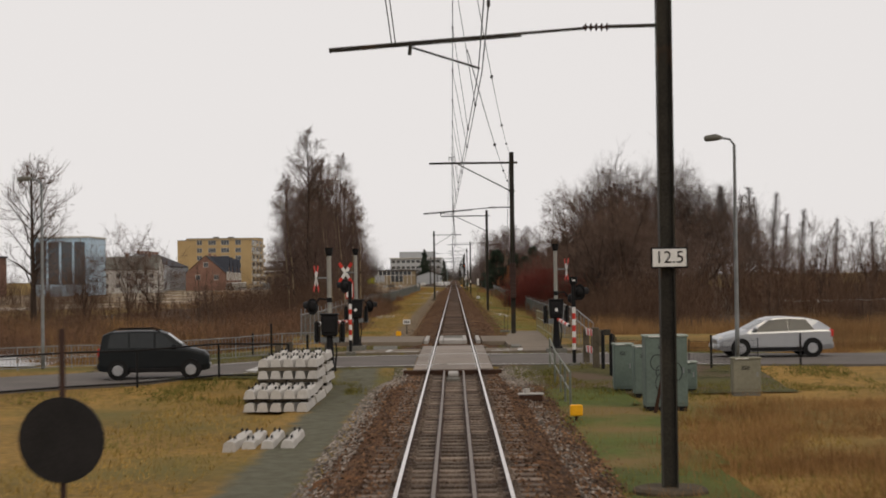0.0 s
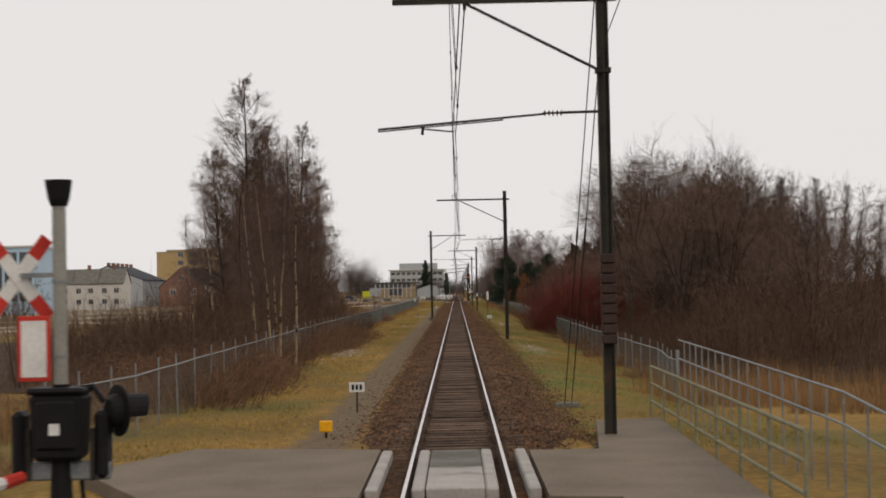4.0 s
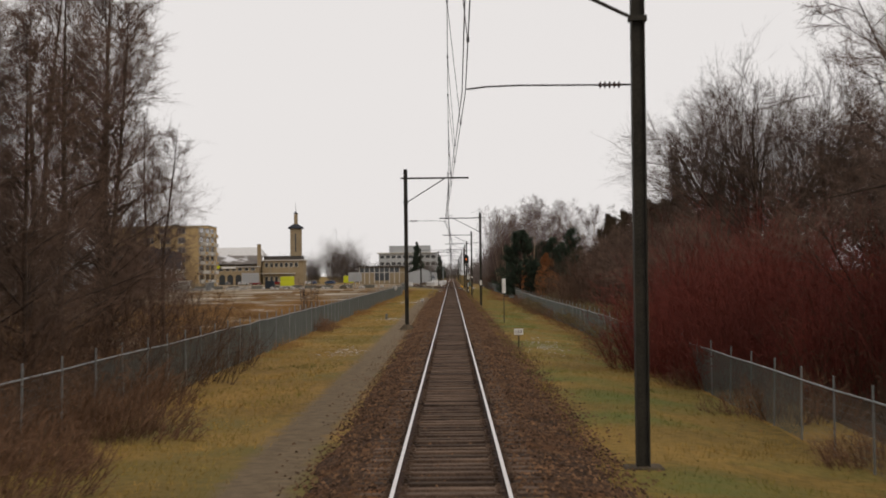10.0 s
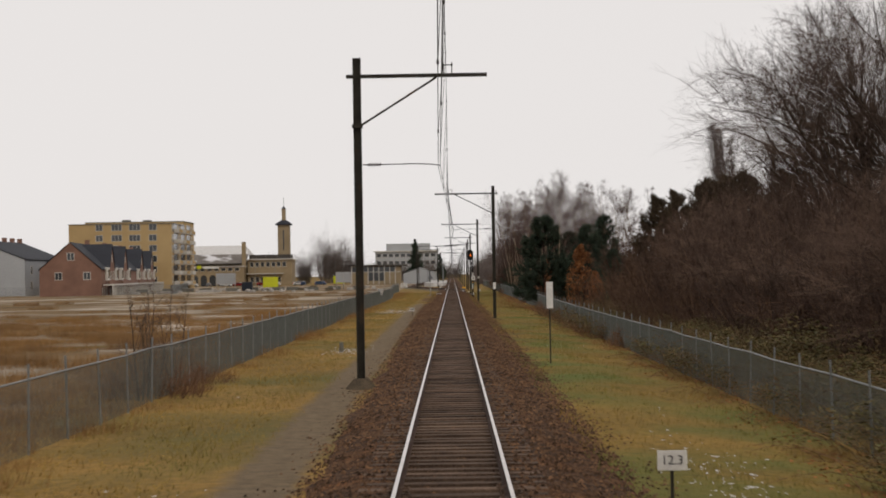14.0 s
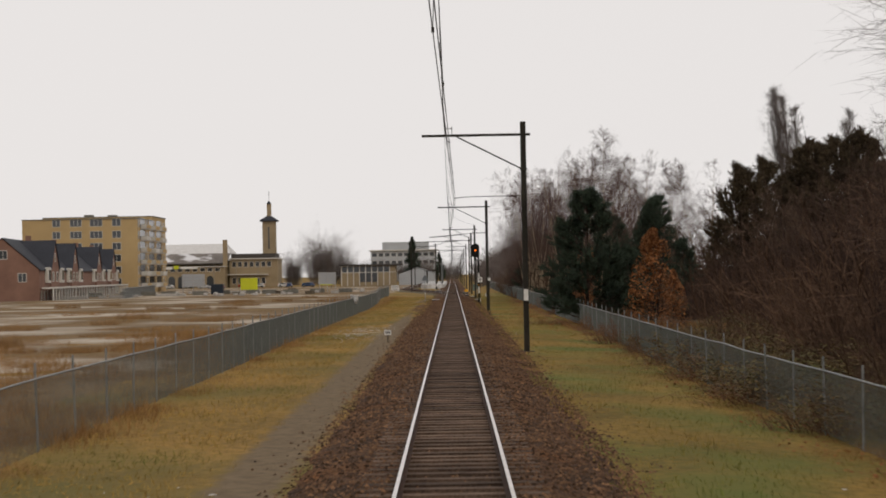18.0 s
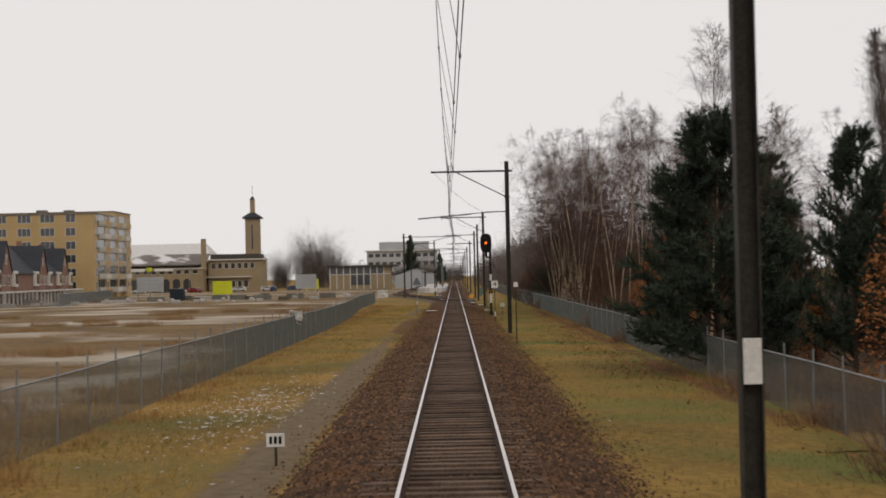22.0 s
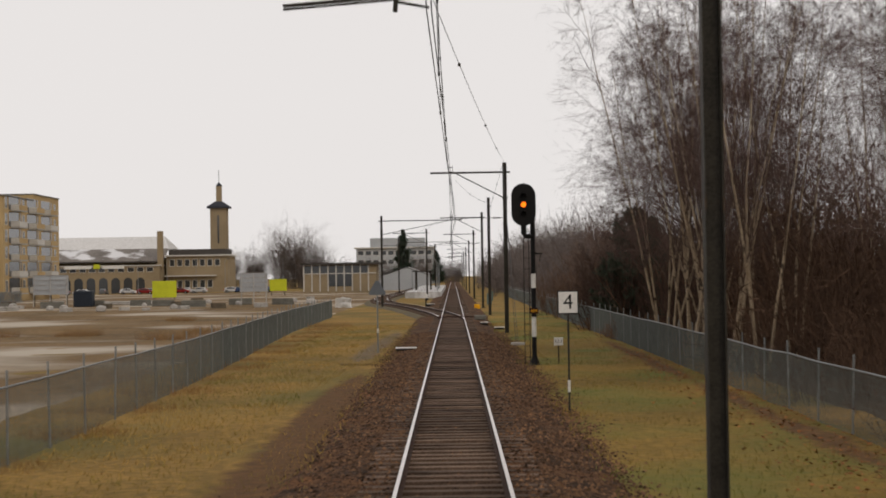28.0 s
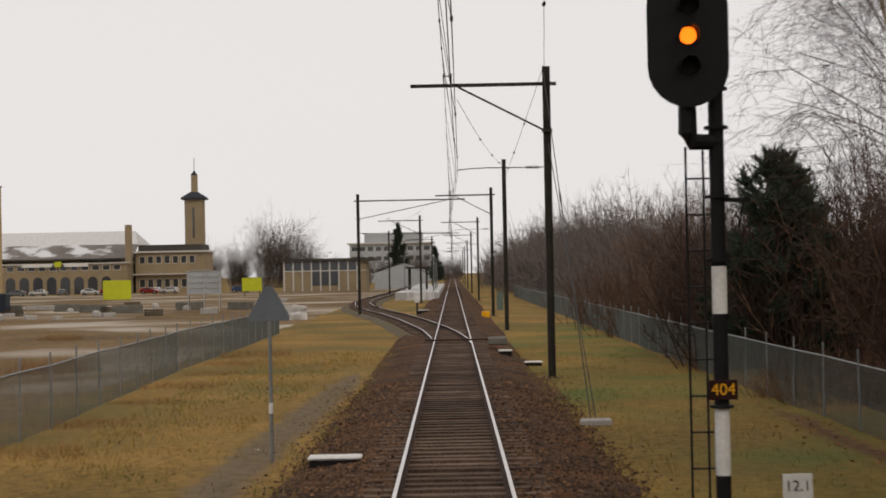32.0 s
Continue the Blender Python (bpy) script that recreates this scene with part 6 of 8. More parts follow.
HATCH = ((0.0, 0.34, 0.88, 0.96, 0.76, 0.66), (0.08, 0.28, 0.98, 1.06, 0.84, 0.70), (0.5, 0.25, 0.98, 1.32, 0.89, 0.64), (0.95, 0.22, 0.97, 1.42, 0.90, 0.66), (1.7, 0.20, 0.95, 1.47, 0.90, 0.68), (2.2, 0.20, 0.94, 1.45, 0.90, 0.68),
         (2.5, 0.20, 0.93, 1.37, 0.90, 0.68), (3.2, 0.21, 0.91, 1.00, 0.90, 0.74), (3.5, 0.22, 0.86, 0.94, 0.88, 0.74), (4.05, 0.25, 0.70, 0.80, 0.82, 0.68), (4.25, 0.30, 0.58, 0.66, 0.72, 0.60))
car("hatchback_car", "silver hatchback waiting at the crossing", mat("car_paint_silver", (0.40, 0.41, 0.43, 1), (0.36, 0.37, 0.39, 1), 0.28, 0.55, spec=0.5), pose(13.9, 60.6, road_z(12) + 0.01, 0, 0, 182), HATCH, (0.78, 3.42), 1.81,
    dict(side=((0.70, 1.655, 1.655, 0.98), (1.675, 3.02, 2.36, 1.675)), front=(3.12, 2.54, 0, 0), rear=(0.1, 0.46, 0, 0), handles=(1.35,)), r=0.32)

# ---- lineside signs and signals ----


def board_sign(name, label, x0, x1, z0, z1, y, text="", size=0.2, pole=True, border=0.0, bars=0, pole_x=None, band=False, thick=0.012):
    """A flat board facing back along the track, on a pole or on a mast."""
    cx = (x0 + x1) / 2 if pole_x is None else pole_x
    g = ground_z(cx, y)
    t = thing(name, label, "sign", at=pose(cx, y, g))
    if pole:
        part("pole", Buf().tube([(0, 0.02, -0.2), (0, 0.02, z1 - g - 0.03)], 0.026, 8), M_MAST, t)
    if band:
        part("band", Buf().tube([(0, 0.02, 0.55), (0, 0.02, 0.85)], 0.034, 8), M_WHITE, t, "white painted band")
    if border:
        part("rim", Buf().box(x0 - cx - border, -0.012, z0 - g - border, x1 - cx + border, 0.006, z1 - g + border, bev=0.005), M_BLACK, t, "black rim")
    part("board", Buf().box(x0 - cx, -0.02 - thick, z0 - g, x1 - cx, -0.012, z1 - g, bev=0.004), M_WHITE, t)
    mid = ((x0 + x1) / 2 - cx, -0.024 - thick, (z0 + z1) / 2 - g)
    if text:
        lettering(text, size, M_BLACK, t, pose(*mid))
    for k in range(bars):
        w_ = (x1 - x0) * 0.16
        part("bar", Buf().box(mid[0] + (k - (bars - 1) / 2) * w_ * 1.6 - w_ / 2, mid[1] - 0.002, mid[2] - (z1 - z0) * 0.28, mid[0] + (k - (bars - 1) / 2) * w_ * 1.6 + w_ / 2, mid[1] + 0.003, mid[2] + (z1 - z0) * 0.28), M_BLACK, t, "unreadable dark mark")
    return t


t = board_sign("kilometre_sign", "white board with black figures strapped to a mast", 3.17, 3.70, 2.91, 3.19, 25.62, "12.5", 0.27, pole=False, border=0.025, pole_x=3.42)
for z in (2.98, 3.12):
    part("strap", Buf().box(-0.14, -0.01, z - ground_z(3.42, 25.62) - 0.015, 0.14, 0.32, z - ground_z(3.42, 25.62) + 0.015), M_GALV, t)
board_sign("kilometre_sign", "low white board with black figures in the verge", 2.96, 3.39, -0.10, 0.19, 211.0, "12.3", 0.19)
board_sign("kilometre_sign", "low white board with black figures in the verge", 3.91, 4.26, 0.03, 0.33, 432.0, "12.1", 0.18)
board_sign("kilometre_sign", "low grey board with unreadable marks beside the path", -3.1, -2.66, -0.10, 0.18, 99.6, bars=3)
board_sign("kilometre_sign", "low grey board with unreadable marks beside the path", -3.52, -3.18, -0.32, -0.07, 324.0, bars=3)
board_sign("white_marker_board", "tall white marker board on a thin dark pole", 3.62, 3.87, 1.40, 2.41, 249.5)
board_sign("white_marker_board", "small white square on a thin dark pole", 2.96, 3.17, 2.15, 2.38, 374.0)
board_sign("speed_board", "white speed board with a black four and black rim", 2.68, 3.15, 1.81, 2.34, 409.9, "4", 0.52, border=0.028, band=True)
g = ground_z(-3.4, 443)
t = thing("triangle_sign", "grey back of a triangular sign on a pole", "sign", at=pose(-3.4, 443, g))
part("pole", Buf().tube([(0, 0.03, -0.2), (0, 0.03, 3.1)], 0.035, 8), M_GALV, t)
part("band", Buf().tube([(0, 0.03, 0.95), (0, 0.03, 1.15)], 0.042, 8), M_WHITE, t)
b = Buf()
for y in (-0.03, -0.01):
    b.v += [(-0.38, y, 2.68), (0.38, y, 2.68), (0.38, y, 2.78), (0.07, y, 3.33), (-0.07, y, 3.33), (-0.38, y, 2.78)]
b.f = [(0, 1, 2, 3, 4, 5), (11, 10, 9, 8, 7, 6)] + [(i, 6 + i, 6 + (i + 1) % 6, (i + 1) % 6) for i in range(6)]
b.s = [0] * 8
part("triangle", b, mat("sign_back_grey", (0.155, 0.170, 0.190, 1), (0.120, 0.132, 0.150, 1), 0.5, 0.3), t)

# the light signal
sg = thing("light_signal", "black and white banded signal with oval black head, lit amber", "railway signal", at=pose(3.13, 431.5, 0))
g = ground_z(3.13, 431.5)
b = Buf().tube([(0, 0, g - 0.1), (0, 0, g + 0.04), (0, 0, g + 0.06), (0, 0, g + 0.32), (0, 0, g + 0.4)], [0.26, 0.26, 0.2, 0.11, 0.1], 12)
part("foot", b, M_BLACK, sg)
for z0, z1, m in ((g + 0.38, 0.39, M_BLACK), (0.39, 1.18, M_WHITE), (1.18, 2.26, M_BLACK), (2.26, 2.81, M_WHITE), (2.81, 4.95, M_BLACK)):
    part("band", Buf().tube([(0, 0, z0), (0, 0, z1)], 0.088, 16), m, sg, smooth=False)
for z in (1.17, 2.86, 3.6, 4.4, 4.85):
    part("collar", Buf().tube([(0, 0, z), (0, 0, z + 0.035)], 0.14, 12), M_BLACK, sg)
b = Buf()
cx, hw = -0.345, 0.465
pts = []
for k in range(13):
    a = math.pi * k / 12
    pts.append((cx + hw * math.cos(a), 5.80 + hw * math.sin(a)))
for k in range(13):
    a = math.pi + math.pi * k / 12
    pts.append((cx + hw * math.cos(a), 5.10 + hw * math.sin(a)))
n = len(pts)
for y in (-0.30, -0.27):
    b.v += [(x, y, z) for x, z in pts]
b.f = [tuple(range(n)), tuple(range(2 * n - 1, n - 1, -1))] + [(i, n + i, n + (i + 1) % n, (i + 1) % n) for i in range(n)]
b.s = [0] * len(b.f)
head = part("head", b, M_BLACK, sg, "oval black background board")
part("lamp_case", Buf().box(cx - 0.2, -0.27, 4.85, cx + 0.2, -0.02, 6.05, bev=0.04), M_BLACK, sg)
part("neck", Buf().tube([(cx, -0.12, 4.85), (cx, -0.12, 4.35), (cx + 0.05, -0.10, 4.25), (0, 0, 4.25)], [0.1, 0.11, 0.1, 0.09], 10), M_BLACK, sg)
for z, m in ((5.80, M_BLACK), (5.455, None), (5.10, M_BLACK)):
    hood = Buf()
    for k in range(11):
        a = math.pi * (-0.15 + 1.3 * k / 10)
        hood.v += [(cx + 0.125 * math.cos(a), -0.30, z + 0.125 * math.sin(a)), (cx + 0.115 * math.cos(a), -0.56 + 0.10 * (1 - math.sin(a)), z + 0.115 * math.sin(a) - 0.02)]
    hood.f = [(2 * k, 2 * k + 1, 2 * k + 3, 2 * k + 2) for k in range(10)]
    hood.s = [0] * 10
    part("hood", hood, M_BLACK, head)
    lens = Buf().tube([(cx, -0.315, z), (cx, -0.30, z)], [0.095, 0.1], 18)
    part("lens", lens, m or glow("amber_lamp", (1.0, 0.16, 0.006, 1), 2.2), head, "lit amber lens" if m is None else "dark lens")
b = Buf()
for x in (-0.36, -0.16):
    b.tube([(x, 0.0, g), (x, 0.0, 4.2)], 0.014, 6)
lad = part("ladder", b, M_BLACK, sg, "narrow black ladder")
z = g + 0.35
while z < 4.1:
    part("rung", Buf().tube([(-0.36, 0, z), (-0.09, 0, z)], 0.012, 5), M_BLACK, lad)
    z += 0.42
part("step_bracket", Buf().box(-0.05, -0.05, 3.55, 0.36, 0.05, 3.60), M_BLACK, sg)
part("bracket_stay", Buf().tube([(0.30, 0, 3.55), (0.24, 0, 3.25)], 0.012, 5), M_BLACK, sg)
pl = part("number_plate", Buf().box(-0.165, -0.125, 1.27, 0.165, -0.105, 1.50, bev=0.006), mat("plate_oxblood", (0.030, 0.010, 0.008, 1), rough=0.5), sg, "dark plate with yellow figures")
lettering("404", 0.19, M_YELLOW, pl, pose(0, -0.128, 1.385))
t = thing("concrete_stump", "short weathered concrete stump in the grass", "stump", at=pose(-5.04, 261.3, ground_z(-5.04, 261.3)))
part("body", Buf().box(-0.09, -0.09, -0.2, 0.09, 0.09, 0.45, bev=0.03), M_CONCD, t)
for x, y, w_, lab in ((-2.07, 441, 0.88, "low dark track box with a snowy white lid"), (2.95, 472.4, 0.6, "flat white track box"), (-2.5, 551, 0.9, "low track box with a white lid"), (2.1, 478, 0.5, "small white cap over cable ends")):
    t = thing("track_box", lab, "track box", at=pose(x, y, ground_z(3.3, y) + (0.15 if abs(x) < 2.6 else 0)))
    part("body", Buf().box(-w_ / 2, -0.2, -0.1, w_ / 2, 0.2, 0.16, bev=0.02), M_BLACK, t)
    part("lid", Buf().box(-w_ / 2 - 0.03, -0.23, 0.16, w_ / 2 + 0.03, 0.23, 0.22, bev=0.025), M_WHITE, t)
for x, y, m in ((2.5, 536, M_YELLOW), (4.3, 560, M_GREENCAB), (5.2, 590, M_GREENCAB)):
    t = thing("trackside_box", "small painted trackside box", "track box", at=pose(x, y, ground_z(3.4, y)))
    part("body", Buf().box(-0.3, -0.2, -0.1, 0.3, 0.2, 0.5 if m is M_YELLOW else 1.3, bev=0.03), m, t)
t = thing("dwarf_signal", "low dark shunting signal with a white cap", "railway signal", at=pose(-2.9, 546, -0.55))
part("post", Buf().tube([(0, 0, -0.1), (0, 0, 0.9)], 0.07, 8), M_BLACK, t)
part("head", Buf().box(-0.2, -0.12, 0.9, 0.2, 0.12, 1.35, bev=0.04), M_WHITE, t)

# ---- the points and the side track ----
SIDE = ((0, 481), (-0.12, 488), (-0.8, 500), (-2.4, 517.5), (-4.3, 535), (-6.5, 551), (-8.4, 568), (-9.6, 585), (-10.2, 603), (-10.3, 625), (-9.9, 660), (-9.6, 720), (-9.6, 800))


def side_at(y):
    for (xa, ya), (xb, yb) in zip(SIDE, SIDE[1:]):
        if y <= yb:
            return xa + (xb - xa) * (y - ya) / (yb - ya)
    return SIDE[-1][0]


side = thing("side_track", "rusty side track curving away from the points", "railway track", kind="structure")
ysd = steps((483, 610, 2.5), (610, 800, 10))
for d in (-HALF, HALF):
    p = []
    for y in ysd:
        x = (side_at(y - 4) + side_at(y) * 2 + side_at(y + 4)) / 4 + d
        if not (d < 0 and y < 486):
            p.append((x, y, RT - 0.004))
    part("rail", rail_buf(p), [M_RUST, M_RAILTOP], side, "worn side rail")
b, bb = Buf(), Buf()
for y in steps((492, 760, 0.62)):
    x = side_at(y)
    if x < -0.7:
        b.box(x - 1.42, y - 0.13, RT - 0.30, x + 1.42, y + 0.13, RT - 0.165)
for y in ysd:
    x = side_at(y)
    bb.v += [(x - 2.3, y, -0.82), (x - 1.7, y, -0.55), (x - 1.4, y, -0.485), (x + 1.4, y, -0.485), (x + 1.7, y, -0.55), (x + 2.3, y, -0.82)]
bb.f = [(j * 6 + i, j * 6 + i + 1, j * 6 + i + 7, j * 6 + i + 6) for j in range(len(ysd) - 1) for i in range(5)]
bb.s = [0] * len(bb.f)
part("sleepers", b, M_SLEEPERS, side, kind="stuff")
part("ballast_bed", bb, M_PATH, side, "overgrown earthy bed")
part("points_tie", Buf().box(-1.2, 482.0, -0.13, 1.7, 482.12, -0.06), M_RUST, side, "tie bar of the points")
part("points_motor", Buf().box(1.5, 481.4, -0.32, 2.3, 482.6, 0.0, bev=0.05), M_CONCD, side, "grey point motor")
# platform, shelter and station beyond
slab("platform", "low station platform with thin snow on its edge", "platform", [(-7.4, 622), (-1.75, 620), (-1.75, 780), (-7.6, 780)], 0.28, 1.0, MATS.setdefault("plat", mat("platform_paving", (0.42, 0.41, 0.40, 1), (0.30, 0.29, 0.28, 1), 0.85, scale=0.8, fine=8, c3=(0.62, 0.62, 0.63, 1), s3=0.4, cut3=0.5)))
t = thing("platform_shelter", "dark steel platform shelter with a flat roof", "shelter", at=pose(-5.2, 655, 0.28))
for x in (-1.3, 1.3):
    for k in range(4):
        part("post", Buf().box(x - 0.07, k * 4 - 0.07, 0, x + 0.07, k * 4 + 0.07, 3.2), M_MAST, t)
part("roof", Buf().box(-1.9, -0.8, 3.2, 1.9, 12.8, 3.4, bev=0.04), M_MAST, t)
part("rear_wall", Buf().box(-1.32, 0, 0.2, -1.28, 12, 2.6), M_GLASSC, t)
for x, y in ((-2.6, 640), (-2.6, 665), (-2.6, 690), (-6.9, 648)):
    street_lamp(x, y, 5.0, -0.6, "slim dark platform lamp", 0.28)

# ---- buildings beyond the field ----
# ochre brick, its colour lightened to take in the haze of distance
M_OCHRE = mat("ochre_brick", (0.450, 0.325, 0.165, 1), (0.380, 0.270, 0.135, 1), 0.85, scale=0.3, fine=6, bump=0.1)
M_BRICK = mat("red_brick", (0.245, 0.140, 0.105, 1), (0.170, 0.098, 0.076, 1), 0.85, scale=0.4, fine=8, bump=0.1)
M_ROOF = mat("slate_tiles", (0.042, 0.045, 0.056, 1), (0.030, 0.032, 0.040, 1), 0.7, scale=0.4, fine=4)
M_PANE = mat("window_pane", (0.045, 0.050, 0.056, 1), (0.030, 0.034, 0.040, 1), 0.1, spec=0.7)
M_TAN = mat("sandy_brick", (0.300, 0.235, 0.150, 1), (0.240, 0.186, 0.118, 1), 0.9, scale=0.3, fine=4)
M_FRAME = mat("pale_frame", (0.56, 0.54, 0.50, 1), (0.46, 0.44, 0.41, 1), 0.6)
M_GREYW = mat("grey_cladding", (0.390, 0.405, 0.425, 1), (0.330, 0.345, 0.365, 1), 0.6, scale=0.2, fine=3)


def window(parent, x, y, z, w_, h, facing, bars_=1, deep=0.12):
    """A window in a wall that faces -y ('s') or +x ('e'): frame, pane and bars."""
    def box(a0, a1, d0, d1, z0, z1):
        return Buf().box(x + a0, y - d1, z + z0, x + a1, y - d0, z + z1) if facing == "s" else Buf().box(x + d0, y + a0, z + z0, x + d1, y + a1, z + z1)
    f = box(-w_ / 2, w_ / 2, -0.05, 0.02, 0, 0.12)
    for a0, a1, z0, z1 in ((-w_ / 2, -w_ / 2 + 0.12, 0.12, h), (w_ / 2 - 0.12, w_ / 2, 0.12, h), (-w_ / 2 + 0.12, w_ / 2 - 0.12, h - 0.12, h)):
        q = box(a0, a1, -0.05, 0.05, z0, z1)
        k = len(f.v)
        f.v += q.v
        f.f += [tuple(k + i for i in p) for p in q.f]
        f.s += q.s
    for j in range(bars_):
        c = -w_ / 2 + w_ * (j + 1) / (bars_ + 1)
        q = box(c - 0.05, c + 0.05, -0.03, 0.045, 0.12, h - 0.12)
        k = len(f.v)
        f.v += q.v
        f.f += [tuple(k + i for i in p) for p in q.f]
        f.s += q.s
    win = part("window", f, M_FRAME, parent)
    part("pane", box(-w_ / 2 + 0.12, w_ / 2 - 0.12, -0.03, 0.012, 0.12, h - 0.12), M_PANE, win)
    return win


apt = thing("apartment_block", "six-storey ochre brick apartment block with balconies", "apartment building", at=pose(-83.5, 671, 0))
part("wall", Buf().box(-30.5, 0, -1, 0, 22, 18.9), M_OCHRE, apt)
part("rear_wall", Buf().box(-30.5, 22, -1, 0, 43, 20.2), M_OCHRE, apt)
part("parapet", Buf().box(-30.7, -0.2, 18.9, 0.2, 21.9, 19.1), M_CONCD, apt)
part("parapet", Buf().box(-30.7, 21.9, 20.2, 0.2, 43.2, 20.4), M_CONCD, apt)
for fl in range(6):
    z = 1.2 + fl * 3.15
    for x, w_ in ((-21.4, 2.2), (-16.2, 3.2), (-10.8, 3.4), (-5.4, 2.4)):
        window(apt, x, 0, z, w_, 2.0, "s", 1 if w_ < 3 else 2)
    for y in (2.2, 14.6, 39.5):
        window(apt, 0, y, z - 0.3, 1.8, 2.3, "e", 1)
    for y in (8.4, 21.5, 32.5):
        d = part("recess", Buf().box(-0.2, y - 4.4, z - 0.5, 0.03, y + 4.4, z + 2.3), M_PANE, apt, "dark glazed recess")
        part("pier", Buf().box(-0.1, y + 2.9, z - 0.5, 0.08, y + 3.5, z + 2.3), M_OCHRE, apt)
        bal_ = part("balcony", Buf().box(0.03, y - 2.9, z - 0.75, 1.7, y + 2.9, z - 0.5), M_CONC, apt)
        part("balustrade", Buf().box(1.6, y - 2.9, z - 0.5, 1.7, y + 2.9, z + 0.45), M_FRAME if (fl + int(y)) % 3 == 0 else M_OCHRE, bal_)
        for e in (-2.9, 2.8):
            part("side_rail", Buf().box(0.03, y + e, z - 0.5, 1.6, y + e + 0.1, z + 0.55), M_FRAME, bal_)
for x, y in ((-18, 24), (-12, 27)):
    part("roof_unit", Buf().box(x - 1.2, y - 1.2, 20.3, x + 1.2, y + 1.2, 21.0, bev=0.1), M_CONCD, apt)


def gable(parent, x0, x1, y0, y1, z0, eave, ridge, axis, wall, roof, name="house_wall"):
    """Walls with two gables and a pitched roof; the ridge runs along axis 'x' or 'y'."""
    b = Buf().box(x0, y0, z0, x1, y1, eave)
    if axis == "x":
        ym = (y0 + y1) / 2
        for x in (x0, x1):
            b.face((x, y0, eave), (x, y1, eave), (x, ym, ridge))
        r = Buf()
        for ya in (y0 - 0.3, y1 + 0.3):
            dz = -0.3 * (ridge - eave) / ((y1 - y0) / 2)
            r.face((x0 - 0.2, ya, eave + dz + 0.05), (x1 + 0.2, ya, eave + dz + 0.05), (x1 + 0.2, ym, ridge + 0.05), (x0 - 0.2, ym, ridge + 0.05))
            r.face((x0 - 0.2, ya, eave + dz + 0.2), (x1 + 0.2, ya, eave + dz + 0.2), (x1 + 0.2, ym, ridge + 0.2), (x0 - 0.2, ym, ridge + 0.2))
    else:
        xm = (x0 + x1) / 2
        for y in (y0, y1):
            b.face((x0, y, eave), (x1, y, eave), (xm, y, ridge))
        r = Buf()
        for xa in (x0 - 0.3, x1 + 0.3):
            dz = -0.3 * (ridge - eave) / ((x1 - x0) / 2)
            r.face((xa, y0 - 0.2, eave + dz + 0.05), (xa, y1 + 0.2, eave + dz + 0.05), (xm, y1 + 0.2, ridge + 0.05), (xm, y0 - 0.2, ridge + 0.05))
            r.face((xa, y0 - 0.2, eave + dz + 0.2), (xa, y1 + 0.2, eave + dz + 0.2), (xm, y1 + 0.2, ridge + 0.2), (xm, y0 - 0.2, ridge + 0.2))
    part(name, b, wall, parent)
    return part("roof", r, roof, parent)


# a terrace of wide double houses whose front gables look to the track
for k, (y0, y1, c) in enumerate(((536, 567, 553), (567, 601, 581), (601, 637, 622), (637, 667, 652))):
    h = thing("terraced_house", "red-brown brick terraced house with slate roof and a front gable", "house", at=pose(-75.3 - 0.0947 * (y0 - 536), y0, 0, 0, 0, 5.4), group="terrace of new houses")
    L, c = (y1 - y0) / math.cos(radians(5.4)), (c - y0) / math.cos(radians(5.4))
    gable(h, -13, 0, 0, L, -1.6, 4.9, 10.6, "y", M_BRICK, M_ROOF)
    gable(h, -6.5, 0.4, c - 5, c + 5, -1.6, 5.2, 10.4, "x", M_BRICK, M_ROOF, "front_gable")
    for y in (c - 2.4, c + 2.4):
        window(h, 0.4, y, 2.6, 2.4, 1.9, "e")
    window(h, 0.4, c, 6.4, 1.4, 1.7, "e")
    for y in (c - 8.6, c + 8.6):
        if 1.5 < y < L - 1.5:
            bay = part("bay_window", Buf().box(0.0, y - 1.7, 2.4, 0.7, y + 1.7, 5.3, bev=0.05), M_FRAME, h, "white bay window under the eaves")
            part("pane", Buf().box(0.7, y - 1.35, 2.9, 0.73, y + 1.35, 4.8), M_PANE, bay)
    part("porch", Buf().box(0.4, 0.6, 1.3, 2.6, L - 0.6, 1.6), M_FRAME, h, "pale flat porch roof")
    for j in range(9):
        y = 0.8 + (L - 1.8) * j / 8
        part("porch_post", Buf().box(2.3, y - 0.12, -1.6, 2.55, y + 0.12, 1.3), M_FRAME, h)
        if j < 8:
            window(h, 0.4 if abs(y + 1.7 - c) < 4.2 else 0.0, y + 1.7, -0.9, 1.7, 1.9, "e")
    if k == 0:
        for x, z in ((-3.0, 2.6), (-9.0, 2.6), (-6.4, 6.8)):
            window(h, x, 0, z, 1.6, 1.7, "s")
    part("chimney", Buf().box(-7.2, L - 1.6, 9.5, -6.2, L - 0.6, 11.9), M_BRICK, h)
    part("skylight", Buf().box(-3.2, c + 6.6, 8.1, -2.4, c + 7.5, 8.35), M_PANE, h)
h = thing("grey_house", "grey clad house with a long dark roof", "house", at=pose(-98, 560, 0))
gable(h, -22, 0, 0, 40, -1, 7.5, 12.0, "y", M_GREYW, M_ROOF)
for y in (6, 14, 22, 30):
    for z in (0.5, 4.0):
        window(h, 0, y, z, 1.6, 2.0, "e")
for k in range(6):
    part("chimney", Buf().box(-11.6, 2 + 7 * k, 11.8, -10.6, 3 + 7 * k, 13.2), M_BRICK, h)
h = thing("white_shed", "small whitish shed at the building site", "shed", at=pose(-98, 606, -0.9))
part("wall", Buf().box(-2.2, -1.5, 0, 2.2, 1.5, 3.2), M_FRAME, h)
